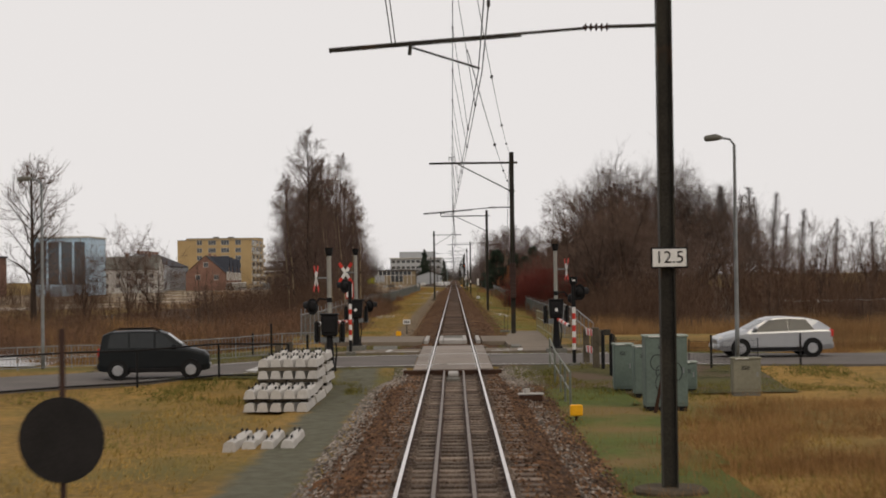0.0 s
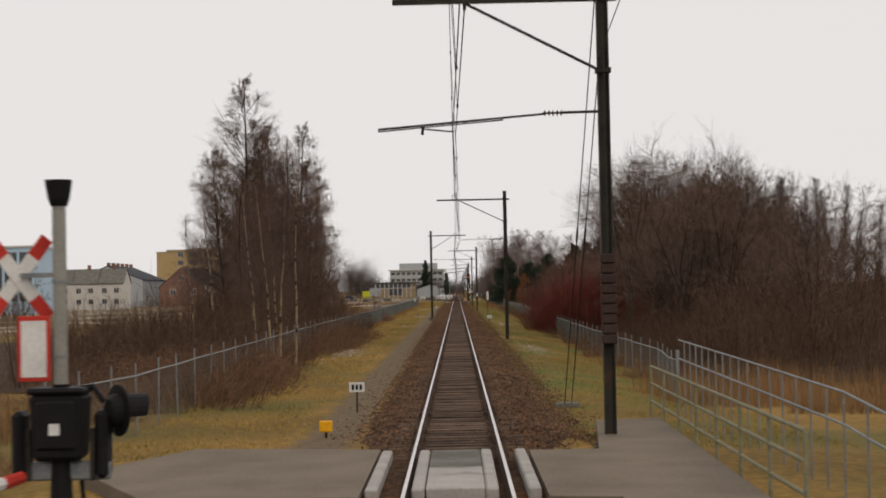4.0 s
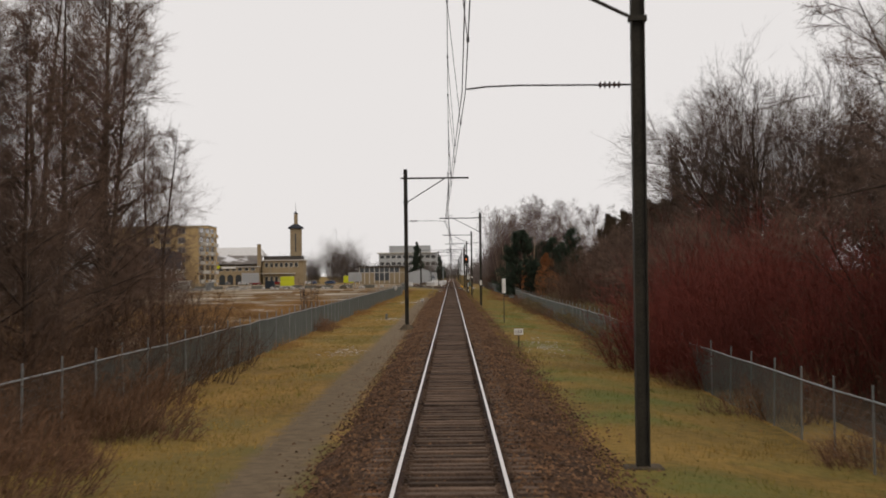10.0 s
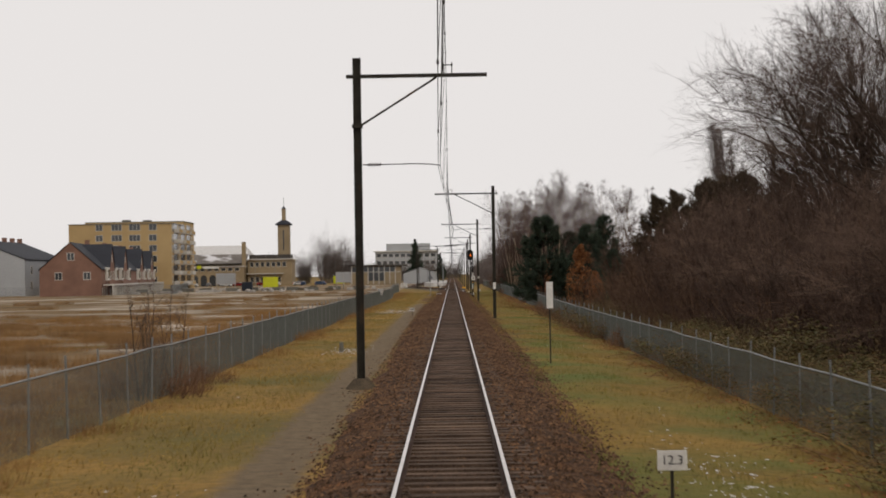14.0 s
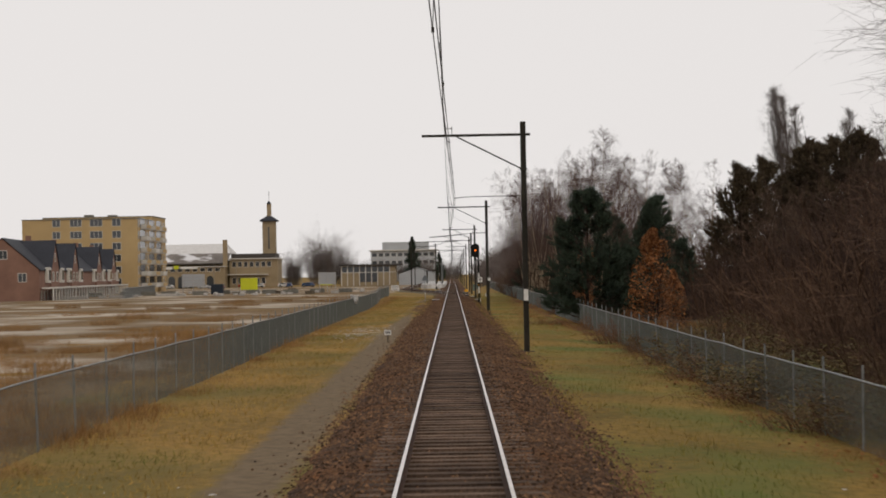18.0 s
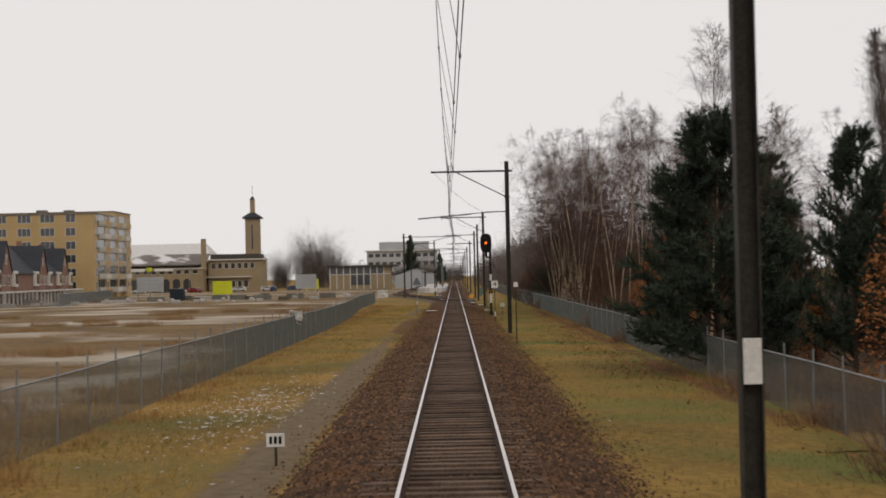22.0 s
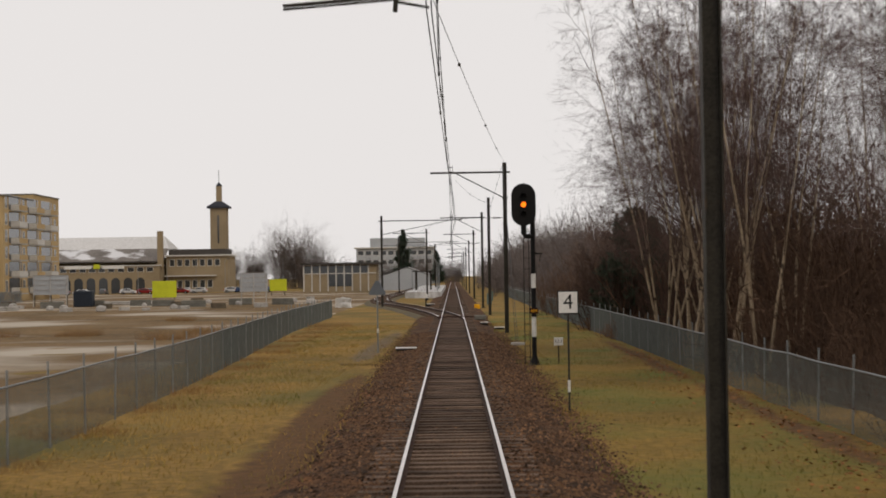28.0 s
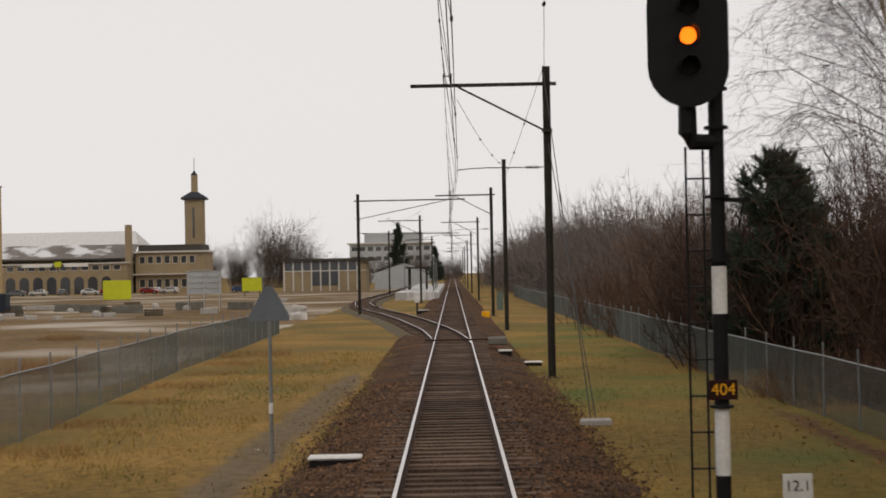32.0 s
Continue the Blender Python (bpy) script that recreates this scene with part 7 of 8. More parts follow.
part("roof", Buf().box(-2.4, -1.7, 3.2, 2.4, 1.7, 3.4), M_CONCD, h)
part("door", Buf().box(-0.6, -1.53, 0.1, 0.8, -1.5, 2.4), M_GREYW, h)

# hall with arcades, and its tower
hall = thing("market_hall", "long sandy brick hall with arcades and a snowy roof", "hall", at=pose(-80.5, 815, 0))
part("wall", Buf().box(-60, 8, -1, 0, 30, 9.0), M_TAN, hall)
part("front_wing", Buf().box(-60, 0, -1, 0, 8, 6.6), M_TAN, hall)
b = Buf()
b.face((-60.5, 3.5, 8.0), (0.5, 3.5, 8.0), (0.5, 12, 11.6), (-60.5, 12, 11.6))
b.face((-60.5, 3.5, 7.7), (0.5, 3.5, 7.7), (0.5, 12, 11.3), (-60.5, 12, 11.3))
part("lower_roof", b, mat("mossy_roof", (0.200, 0.180, 0.165, 1), (0.130, 0.115, 0.105, 1), 0.8, scale=0.2, fine=2, c3=(0.60, 0.60, 0.62, 1), s3=0.14, cut3=0.52), hall)
b = Buf()
b.face((-60.5, 12, 11.6), (0.5, 12, 11.6), (-2, 21, 15.2), (-58, 21, 15.2))
b.face((-60.5, 30, 11.6), (0.5, 30, 11.6), (-2, 21, 15.2), (-58, 21, 15.2))
b.face((0.5, 12, 11.6), (0.5, 30, 11.6), (-2, 21, 15.2))
b.box(-60.5, 12, 11.2, 0.5, 30, 11.6)
part("upper_roof", b, M_SNOW, hall, "roof under thin snow")
part("eave", Buf().box(-60.6, -0.6, 6.6, 0.3, 8.2, 6.9), M_FRAME, hall)
part("canopy", Buf().box(-60.6, -1.6, 3.5, -32, 0, 3.8), M_FRAME, hall)
for k in range(22):
    window(hall, -58.2 + 2.65 * k, 0, 5.0, 1.9, 1.35, "s", 0)
for k in range(8):
    x = -29 + 3.4 * k
    b = Buf()
    b.v = [(x - 1.2, -0.03, -0.8), (x + 1.2, -0.03, -0.8)] + [(x + 1.2 * math.cos(math.pi * j / 8), -0.03, 2.3 + 1.2 * math.sin(math.pi * j / 8)) for j in range(9)]
    b.f, b.s = [tuple(range(11))], [0]
    part("arch", b, M_PANE, hall, "dark arched opening")
part("sign_bars", Buf().box(-26, -0.75, 6.0, -18.5, -0.62, 6.9), M_WHITE, hall, "unreadable white lettering bar")
part("sign_bars", Buf().box(-15.5, -0.75, 6.0, -9.5, -0.62, 6.9), M_WHITE, hall, "unreadable white lettering bar")
part("sign_mark", Buf().box(-17.9, -0.75, 6.0, -16.2, -0.62, 7.3), M_LIME, hall, "yellow sign mark")
part("chimney", Buf().box(-0.9, 2.2, 6, 0.6, 3.8, 16.2), M_TAN, hall)
wing = thing("hall_wing", "two-storey sandy brick wing with a flat roof", "hall", at=pose(-79.8, 822, 0))
part("wall", Buf().box(0.0, 0, -1, 17.2, 16, 9.2), M_TAN, wing)
part("roof", Buf().box(-0.4, -0.8, 9.2, 17.8, 16.4, 9.6), M_FRAME, wing)
part("roof_block", Buf().box(0.4, 2, 9.6, 16.4, 15, 11.2), MATS.setdefault("tarroof", mat("tar_roof", (0.070, 0.062, 0.056, 1), (0.05, 0.045, 0.042, 1), 0.8)), wing)
part("canopy", Buf().box(-0.4, -1.6, 3.6, 14, 0, 3.9), M_FRAME, wing)
for k in range(7):
    window(wing, 1.7 + 2.1 * k, 0, 6.4, 1.5, 2.0, "s", 0)
    if k < 6:
        window(wing, 1.7 + 2.1 * k, 0, 0.4, 1.5, 2.2, "s", 0)
tower = thing("clock_tower", "slim sandy brick tower with a flared cap and spire", "tower", at=pose(-66.8, 836, 0))
part("shaft", Buf().box(-2.3, -2.3, -1, 2.3, 2.3, 23.0), M_TAN, tower)
b = Buf()
for z, r in ((23.0, 3.1), (23.5, 3.1), (25.0, 1.0)):
    b.v += [(-r, -r, z), (r, -r, z), (r, r, z), (-r, r, z)]
b.f = [(3, 2, 1, 0), (8, 9, 10, 11)] + [(4 * j + i, 4 * j + (i + 1) % 4, 4 * j + 4 + (i + 1) % 4, 4 * j + 4 + i) for j in range(2) for i in range(4)]
b.s = [0] * len(b.f)
part("cap", b, M_ROOF, tower)
part("spire", Buf().box(-0.75, -0.75, 25.0, 0.75, 0.75, 29.4), M_TAN, tower)
part("spire_roof", Buf().tube([(0, 0, 29.4), (0, 0, 30.6)], [1.0, 0.1], 4), M_ROOF, tower)
part("aerial", Buf().tube([(0, 0, 30.4), (0, 0, 34.0)], 0.08, 5), M_MAST, tower)
part("slit", Buf().box(-0.25, -2.34, 13, 0.25, -2.3, 21), M_PANE, tower, "long dark slit")
# station hall with a window front
st_ = thing("station_hall", "low flat-roofed building with a pale window front", "building", at=pose(-34.6, 745, 0))
part("wall", Buf().box(0, 0.3, -1, 17, 12, 5.6), M_TAN, st_)
part("roof", Buf().box(-0.5, -0.6, 5.6, 19, 12.5, 6.1), MATS["tarroof"], st_)
for k in range(9):
    part("mullion", Buf().box(0.05 + 1.87 * k, 0.08, -0.5, 0.32 + 1.87 * k, 0.3, 5.6), M_FRAME, st_)
    if k < 8:
        part("pane", Buf().box(0.34 + 1.87 * k, 0.2, 3.7, 1.90 + 1.87 * k, 0.3, 5.4), M_PANE, st_)
        if k in (3, 4, 5):
            part("pane", Buf().box(0.34 + 1.87 * k, 0.2, 0.6, 1.90 + 1.87 * k, 0.3, 3.5), M_PANE, st_)
part("transom", Buf().box(0, 0.1, 3.5, 17, 0.3, 3.7), M_FRAME, st_)
h = thing("station_shed", "dark station building with a snowy pitched roof", "building", at=pose(-17, 790, 0))
gable(h, -1, 11, 0, 30, -1, 3.0, 5.0, "y", M_GREYW, M_SNOW)
h = thing("office_block", "pale stacked office block far beyond the station", "office building", at=pose(-42, 1080, 0))
part("wall", Buf().box(0, 0, -1, 34, 20, 15), M_GREYW, h)
part("upper_storey", Buf().box(6, 2, 15.5, 30, 18, 19.5), M_GREYW, h)
part("slab", Buf().box(-1, -1, 15, 35, 21, 15.5), M_FRAME, h)
for k in range(10):
    for z in (3, 8, 12):
        window(h, 2 + 3.3 * k, 0, z, 2.6, 2.0, "s", 0)
# buildings behind the reeds near the crossing
h = thing("blue_hall", "pale blue glazed hall far behind the trees", "hall", at=pose(-104, 400, 0))
part("wall", Buf().box(0, 0, -1, 14, 20, 13.5), mat("blue_cladding", (0.42, 0.56, 0.68, 1), (0.36, 0.50, 0.62, 1), 0.4, scale=0.15, fine=2), h)
part("roof", Buf().box(-0.3, -0.3, 13.5, 14.3, 20.3, 13.9), M_FRAME, h)
for k in range(4):
    part("pane", Buf().box(1 + 3.2 * k, -0.05, 2, 3.6 + 3.2 * k, 0.0, 12.5), M_PANE, h)
h = thing("brick_shed", "dark brick shed with a flat roof", "shed", at=pose(-122, 380, 0))
part("wall", Buf().box(0, 0, -1, 14, 12, 8.6), M_BRICK, h)
part("roof", Buf().box(-0.3, -0.3, 8.6, 14.3, 12.3, 9.0), M_ROOF, h)
for k in range(4):
    h = thing("white_terrace_house", "pale terraced house with a grey roof", "house", at=pose(-112 + 6.6 * k, 470, 0), group="pale terrace")
    gable(h, 0, 6.55, 0, 10, -1, 6.0, 9.6, "x", M_FRAME, M_CONCD)
    for x in (1.7, 4.8):
        for z in (0.6, 3.4):
            window(h, x, 0, z, 1.4, 1.5, "s")
    part("chimney", Buf().box(3, 4.6, 9.2, 3.8, 5.4, 10.8), M_BRICK, h)

# boards, cars and clutter on the building site
for x0, x1, z0, z1, y in ((-57.1, -52.5, -0.6, 2.55, 678), (-37.7, -34.2, 0.14, 2.54, 704)):
    t = thing("lime_board", "bright lime-yellow site board on posts", "billboard", at=pose(x0, y, 0))
    part("board", Buf().box(0, -0.08, z0, x1 - x0, 0, z1, bev=0.02), M_LIME, t)
    for x in (0.4, x1 - x0 - 0.4):
        part("post", Buf().box(x - 0.08, 0, -1, x + 0.08, 0.16, z1), M_SLATWOOD, t)
for x0, x1, z0, z1, y in ((-28.65, -24.9, 1.0, 3.49, 588), (-60.4, -55.3, 0.9, 3.68, 603)):
    t = thing("billboard", "grey back of a billboard on slanting legs", "billboard", at=pose(x0, y, 0))
    part("board", Buf().box(0, -0.06, z0, x1 - x0, 0, z1), M_GREYW, t)
    for k in range(5):
        part("batten", Buf().box(0, -0.14, z0 + (z1 - z0) * k / 4 - 0.04, x1 - x0, -0.06, z0 + (z1 - z0) * k / 4 + 0.04), M_CONC, t)
    for x in (0.2, (x1 - x0) / 2, x1 - x0 - 0.2):
        part("leg", Buf().tube([(x, -0.1, z1 - 0.1), (x + 0.2, -1.6, -1.0)], 0.06, 5), M_CONC, t)
        part("post", Buf().box(x - 0.06, 0, -1, x + 0.06, 0.12, z1), M_SLATWOOD, t)
paints = [mat("paint_" + n, c, rough=0.3, metal=0.2) for n, c in (("white", (0.62, 0.62, 0.62, 1)), ("red", (0.25, 0.02, 0.02, 1)), ("blue", (0.05, 0.08, 0.16, 1)), ("grey", (0.16, 0.165, 0.17, 1)))]
rnd = random.Random(12)
for k in range(13):
    x = -98 + 4.3 * k + rnd.uniform(-0.7, 0.7)
    car("parked_car", "parked car in front of the hall", paints[rnd.choice((0, 0, 1, 2, 2, 3, 3))], pose(x, 786 + rnd.uniform(-6, 4), -0.8, 0, 0, rnd.choice((0, 180, 90))), HATCH, (0.78, 3.42), 1.81,
        dict(side=((0.62, 1.25, 1.15, 0.98), (1.32, 2.05, 2.0, 1.25), (2.12, 2.98, 2.5, 2.07)), front=(3.12, 2.54, 0, 0), rear=(0.1, 0.46, 0, 0), handles=(1.35,)), r=0.32)
for k in range(8):
    street_lamp(-78 + 7.2 * k, 772, 8.5, 1, "slim grey street lamp by the parking place", -0.8)
t = thing("dark_skip", "dark blue site skip beside the billboard", "skip", at=pose(-51.5, 596, -0.9))
part("body", Buf().box(-1.3, -1, 0, 1.3, 1, 2.3, bev=0.15), MATS.setdefault("skip", mat("skip_blue", (0.025, 0.032, 0.045, 1), (0.02, 0.024, 0.032, 1), 0.6)), t)
for k in range(14):
    x, y, s = rnd.uniform(-70, -22), rnd.uniform(560, 640), rnd.uniform(0.3, 0.9)
    thing("rubble_block", "pale concrete block lying on the building site", "block", buf=Buf().box(-s, -s * 0.6, -0.1, s, s * 0.6, s * 0.7, bev=0.05), mats=M_CONC, at=pose(x, y, ground_z(x, y), 0, 0, rnd.uniform(0, 180)), group="site rubble")
def pallet(x, y, layers, turn):
    t = thing("pallet_stack", "low stack of weathered pallets on the building site", "pallets", at=pose(x, y, ground_z(x, y), 0, 0, turn), group="site stacks")
    for l_ in range(layers):
        for k in range(5):
            part("slat", Buf().box(-0.8 + 0.35 * k, -0.6, 0.16 + 0.24 * l_, -0.55 + 0.35 * k, 0.6, 0.2 + 0.24 * l_), M_SLATWOOD, t)
        for k in range(3):
            part("bearer", Buf().box(-0.8, -0.6 + 0.53 * k, 0.0 + 0.24 * l_, 0.85, -0.46 + 0.53 * k, 0.16 + 0.24 * l_), M_SLATWOOD, t)


for x, y, n, a in ((-34, 585, 5, 10), (-37, 588, 3, 40), (-61, 592, 4, -15), (-45, 579, 3, 60), (-70, 600, 5, 5), (-29, 570, 3, 20)):
    pallet(x, y, n, a)
for k in range(12):
    x, y = -24 - 5.2 * k + rnd.uniform(-1, 1), 590 + rnd.uniform(-12, 10)
    t = thing("site_barrier", "grey concrete barrier block on the building site", "barrier", at=pose(x, y, ground_z(x, y), 0, 0, rnd.uniform(-25, 25)), group="site barriers")
    part("body", Buf().box(-1.6, -0.3, 0, 1.6, 0.3, 0.35, bev=0.05).box(-1.6, -0.14, 0.35, 1.6, 0.14, 0.9, bev=0.04), M_CONCD, t)
for k in range(16):
    x, y, q = rnd.uniform(-72, -18), rnd.uniform(560, 615), rnd.uniform(0.35, 0.7)
    b = Buf().tube([(0, 0, 0), (0, 0, q * 0.3), (0, 0, q * 1.0), (0, 0, q * 1.3)], [q * 0.8, q, q * 0.85, q * 0.3], 9)
    thing("site_bag", "slumped whitish building sack on the site", "sack", buf=b, mats=M_CONC, at=pose(x, y, ground_z(x, y), rnd.uniform(-8, 8), rnd.uniform(-8, 8), 0), group="site sacks")
# mobile fence panels in front of the terrace
def fence_panel(x, y, turn):
    t = thing("site_fence_panel", "grey mobile wire fence panel on concrete feet", "fence panel", at=pose(x, y, ground_z(x, y), 0, 0, turn), group="mobile fence panels")
    part("frame", Buf().tube([(-1.7, 0, 0.1), (-1.7, 0, 2.0), (1.7, 0, 2.0), (1.7, 0, 0.1), (-1.7, 0, 0.1)], 0.03, 5), M_GALV, t)
    b = Buf()
    for k in range(1, 24):
        b.tube([(-1.7 + 3.4 * k / 24, 0, 0.1), (-1.7 + 3.4 * k / 24, 0, 2.0)], 0.016, 3, caps=False)
    for k in range(1, 6):
        b.tube([(-1.7, 0, 0.1 + 1.9 * k / 6), (1.7, 0, 0.1 + 1.9 * k / 6)], 0.014, 3, caps=False)
    part("wire_mesh", b, M_GALV, t)
    for s in (-1.7, 1.7):
        part("foot", Buf().box(s - 0.12, -0.35, 0, s + 0.12, 0.35, 0.14, bev=0.02), M_CONC, t)
    return t


panel = fence_panel(-62, 548, 82)
for k in range(30):
    copy_thing(panel, pose(-62.4 - 0.48 * k, 551.5 + 3.55 * k, ground_z(-65, 570), 0, 0, 82 + rnd.uniform(-4, 4)))
for k in range(16):
    copy_thing(panel, pose(-64 - 3.5 * k, 546 + rnd.uniform(-0.5, 0.5), ground_z(-80, 546), 0, 0, rnd.uniform(-5, 5)))
for x, y, n in ((-58, 574, 7), (-66, 566, 5), (-74, 556, 6), (-48, 612, 6)):
    t = thing("pipe_stack", "stack of long grey pipes on the building site", "pipes", at=pose(x, y, ground_z(x, y), 0, 0, rnd.uniform(-12, 12)), group="site pipes")
    for k in range(n):
        part("pipe", Buf().tube([(-3, 0.32 * (k % 4), 0.15 + 0.28 * (k // 4)), (3, 0.32 * (k % 4), 0.15 + 0.28 * (k // 4))], 0.15, 10), M_CONC, t)
# grey hoarding, site fence line and plastic sheets by the fence
for x, y, z, s in ((-8.55, 381.4, 1.30, 0.55), (-8.6, 382.2, 1.05, 0.35), (-9.6, 512, 0.8, 1.1)):
    b = Buf()
    rnd2 = random.Random(int(y))
    n = 7
    for j in range(n):
        for i in range(n):
            b.v.append(((i / (n - 1) - 0.5) * s * 1.3, rnd2.gauss(0, 0.08) + 0.25 * math.sin(i), (j / (n - 1)) * s * 0.8 + rnd2.gauss(0, 0.05)))
    b.f = [(j * n + i, j * n + i + 1, j * n + n + i + 1, j * n + n + i) for j in range(n - 1) for i in range(n - 1)]
    b.s = [0] * len(b.f)
    thing("plastic_sheet", "crumpled white plastic sheet caught on the fence", "plastic sheet", buf=b, mats=M_SNOW, at=pose(x, y, ground_z(x, y) + z, 0, 0, 20), smooth=True)

# ---- the open field ----
M_OPEN = mat("open_field", (0.200, 0.128, 0.060, 1), (0.090, 0.060, 0.030, 1), 0.95, scale=0.12, fine=2.2, bump=0.8, bscale=7, c3=(0.400, 0.350, 0.285, 1), s3=0.06, cut3=0.48, dist=0.05, soft3=0.16)


def sheet(name, label, category, x0, x1, y0, y1, sx, sy, material, lift=0.03, ragged=0.0):
    b = Buf()
    gx, gy = steps((x0, x1, sx)), steps((y0, y1, sy))
    b.v = [(x, y, ground_z(x, y) + lift - (0.2 if x in (gx[0], gx[-1]) or y in (gy[0], gy[-1]) else 0)) for y in gy for x in gx]
    n = len(gx)
    def inside(i, j):
        # an uneven rim on the sides away from the track
        x, y = gx[i], gy[j]
        d = min((x1 - x) if x0 > 0 else (x - x0), y - y0, y1 - y)
        return ragged == 0 or d > ragged * (0.9 + 0.9 * noise.noise((x * 0.07, y * 0.07, 2)) + 0.5 * noise.noise((x * 0.25, y * 0.25, 4)))

    b.f = [(j * n + i, j * n + i + 1, j * n + n + i + 1, j * n + n + i) for j in range(len(gy) - 1) for i in range(n - 1) if inside(i, j)]
    b.s = [0] * len(b.f)
    return thing(name, label, category, kind="structure", buf=b, mats=material, smooth=True)


sheet("field", "rough brown field with pale frozen patches", "field", -125, -9.6, 196, 800, 2.4, 3.0, M_OPEN, ragged=9)
M_TWIGX = mat("twigs_dense_dark", (0.068, 0.042, 0.032, 1), (0.036, 0.024, 0.019, 1), 0.95, scale=0.25, fine=3, island=0.35)
M_LITTER = mat("leafy_soil", (0.072, 0.046, 0.028, 1), (0.040, 0.028, 0.018, 1), 0.95, scale=0.5, fine=6, bump=0.6, bscale=20)
sheet("wood_floor", "dark leafy soil under the trees", "woodland floor", 9.0, 76, 112, 900, 1.5, 3.0, M_LITTER, 0.04, ragged=9)
sheet("thicket_floor", "dark leafy soil under the thicket", "woodland floor", -46, -8.9, 106, 210, 1.5, 3.0, M_LITTER, 0.04, ragged=7)

M_SOIL = mat("crossing_soil", (0.105, 0.094, 0.036, 1), (0.058, 0.054, 0.022, 1), 0.95, scale=0.5, fine=7, bump=0.8, bscale=20, c3=(0.110, 0.078, 0.052, 1), s3=0.45, cut3=0.52, dist=0.04)
for x0, x1, y0, y1 in ((-16, -1.3, 51.0, 58.2), (1.3, 10.5, 46.5, 58.2), (-16, -1.3, 61.8, 77.6), (1.3, 14, 61.8, 77.4)):
    sheet("crossing_soil", "dark mossy soil beside the crossing", "soil", x0, x1, y0, y1, 0.45, 0.75, M_SOIL, 0.045, ragged=0.8 if abs(x0) > 2 or abs(x1) > 2 else 0)
sheet("verge_east", "greener winter grass between ballast and fence", "grass verge", 2.1, 8.7, 92, 520, 0.5, 1.25, M_GRASSE, 0.03)
M_GREEN = mat("mossy_green_grass", (0.098, 0.118, 0.028, 1), (0.066, 0.078, 0.020, 1), 0.95, scale=0.4, fine=5, bump=0.9, bscale=14, dist=0.04, c3=(0.170, 0.115, 0.045, 1), s3=0.28, cut3=0.50, soft3=0.15)
sheet("verge_near", "greener grass around the cabinets", "grass verge", 2.1, 5.6, 22, 50, 0.3, 0.5, M_GREEN, 0.055, ragged=1.0)

sheet("frozen_ditch", "pale ice on a ditch beyond the road", "ice", -46, -17.2, 69, 84, 0.9, 0.9, mat("dull_ice", (0.52, 0.52, 0.54, 1), (0.40, 0.40, 0.41, 1), 0.35, scale=0.3, fine=3, c3=(0.20, 0.18, 0.14, 1), s3=0.25, cut3=0.60), 0.07, ragged=1.5)
sheet("gravel_west", "brown gravel between the road and the footway", "gravel", -2.8, -1.4, 71.9, 77.2, 0.35, 0.5, M_BALLAST, 0.07)
sheet("gravel_east", "brown gravel between the road and the footway", "gravel", 1.34, 2.5, 71.9, 77.0, 0.35, 0.5, M_BALLAST, 0.07)
sheet("snow_strip", "thin snow on a low path beyond the reeds", "snow", 40, 120, 204, 222, 1.5, 1.5, M_SNOW, 0.05, ragged=2)

# ---- shrubs and thickets ----


def bush(name, label, category, seed, lx, ly, h, stems, twigs, r=0.013, side=6, finer=2, spread=0.35, dome=0.6):
    """A dense shrub of arching shoots with side twigs."""
    rnd = random.Random(seed)
    tw = Buf()
    for k in range(stems):
        u, v = rnd.uniform(-1, 1), rnd.uniform(-1, 1)
        e = max(abs(u), abs(v)) if rnd.random() < 0.3 else math.hypot(u, v)
        hh = h * (1 - dome * min(1, e) ** 2) * rnd.uniform(0.55, 1.05)
        p = (u * lx / 2, v * ly / 2, -0.1)
        d = (u * spread + rnd.gauss(0, 0.18), v * spread + rnd.gauss(0, 0.18), 1)
        q = math.sqrt(sum(c * c for c in d))
        pts, rad, _ = branch(rnd, p, tuple(c / q for c in d), hh, r * 1.3, r * 0.5, 0.12, -0.02, 2)
        tw.tube(pts, rad, 3, caps=False)
        for j in range(side):
            f = rnd.uniform(0.12, 1.0)
            b_, e_ = at(pts, f)
            dd = tilt(rnd, e_, 0.5, 0.0)
            l2 = hh * rnd.uniform(0.18, 0.42)
            spike(tw, b_, dd, l2, r * 0.8)
            for i in range(finer):
                g_ = rnd.uniform(0.2, 0.9)
                spike(tw, tuple(b_[c] + dd[c] * l2 * g_ for c in range(3)), tilt(rnd, dd, 0.6, 0.0), l2 * rnd.uniform(0.4, 0.8), r * 0.65)
    t = thing(name, label, category)
    part("crown", tw, twigs, t, kind="stuff")
    return t


rnd = random.Random(40)
thick = bush("thicket", "dense bare brown thicket of shrubs", "shrub", 51, 7, 7, 4.0, 190, M_TWIGD, 0.012)
thick2 = bush("thicket", "dense bare brown thicket with upright shoots", "shrub", 52, 6, 6, 4.2, 180, M_TWIGD, 0.012, spread=0.2, dome=0.45)
spots, spots2 = [], []
for k in range(26):
    y = 126 + 8.4 * k
    if not 200 < y < 262 and y < 306:
        spots.append((12.8 + rnd.uniform(-0.8, 1.2), y, rnd.uniform(0.75, 1.0)))
    if y < 312:
        spots2.append((18.5 + rnd.uniform(-1.5, 2), y + 3, rnd.uniform(1.1, 1.5)))
spots += [(12, 115, 0.6), (17, 116, 0.65), (23, 117, 0.6), (29, 118, 0.7), (11.6, 362, 0.55), (12.4, 395, 0.9), (12.5, 404, 0.8), (13, 414, 0.9), (13.5, 424, 1.0), (15, 434, 1.1), (15, 446, 1.1), (15, 458, 1.0)]
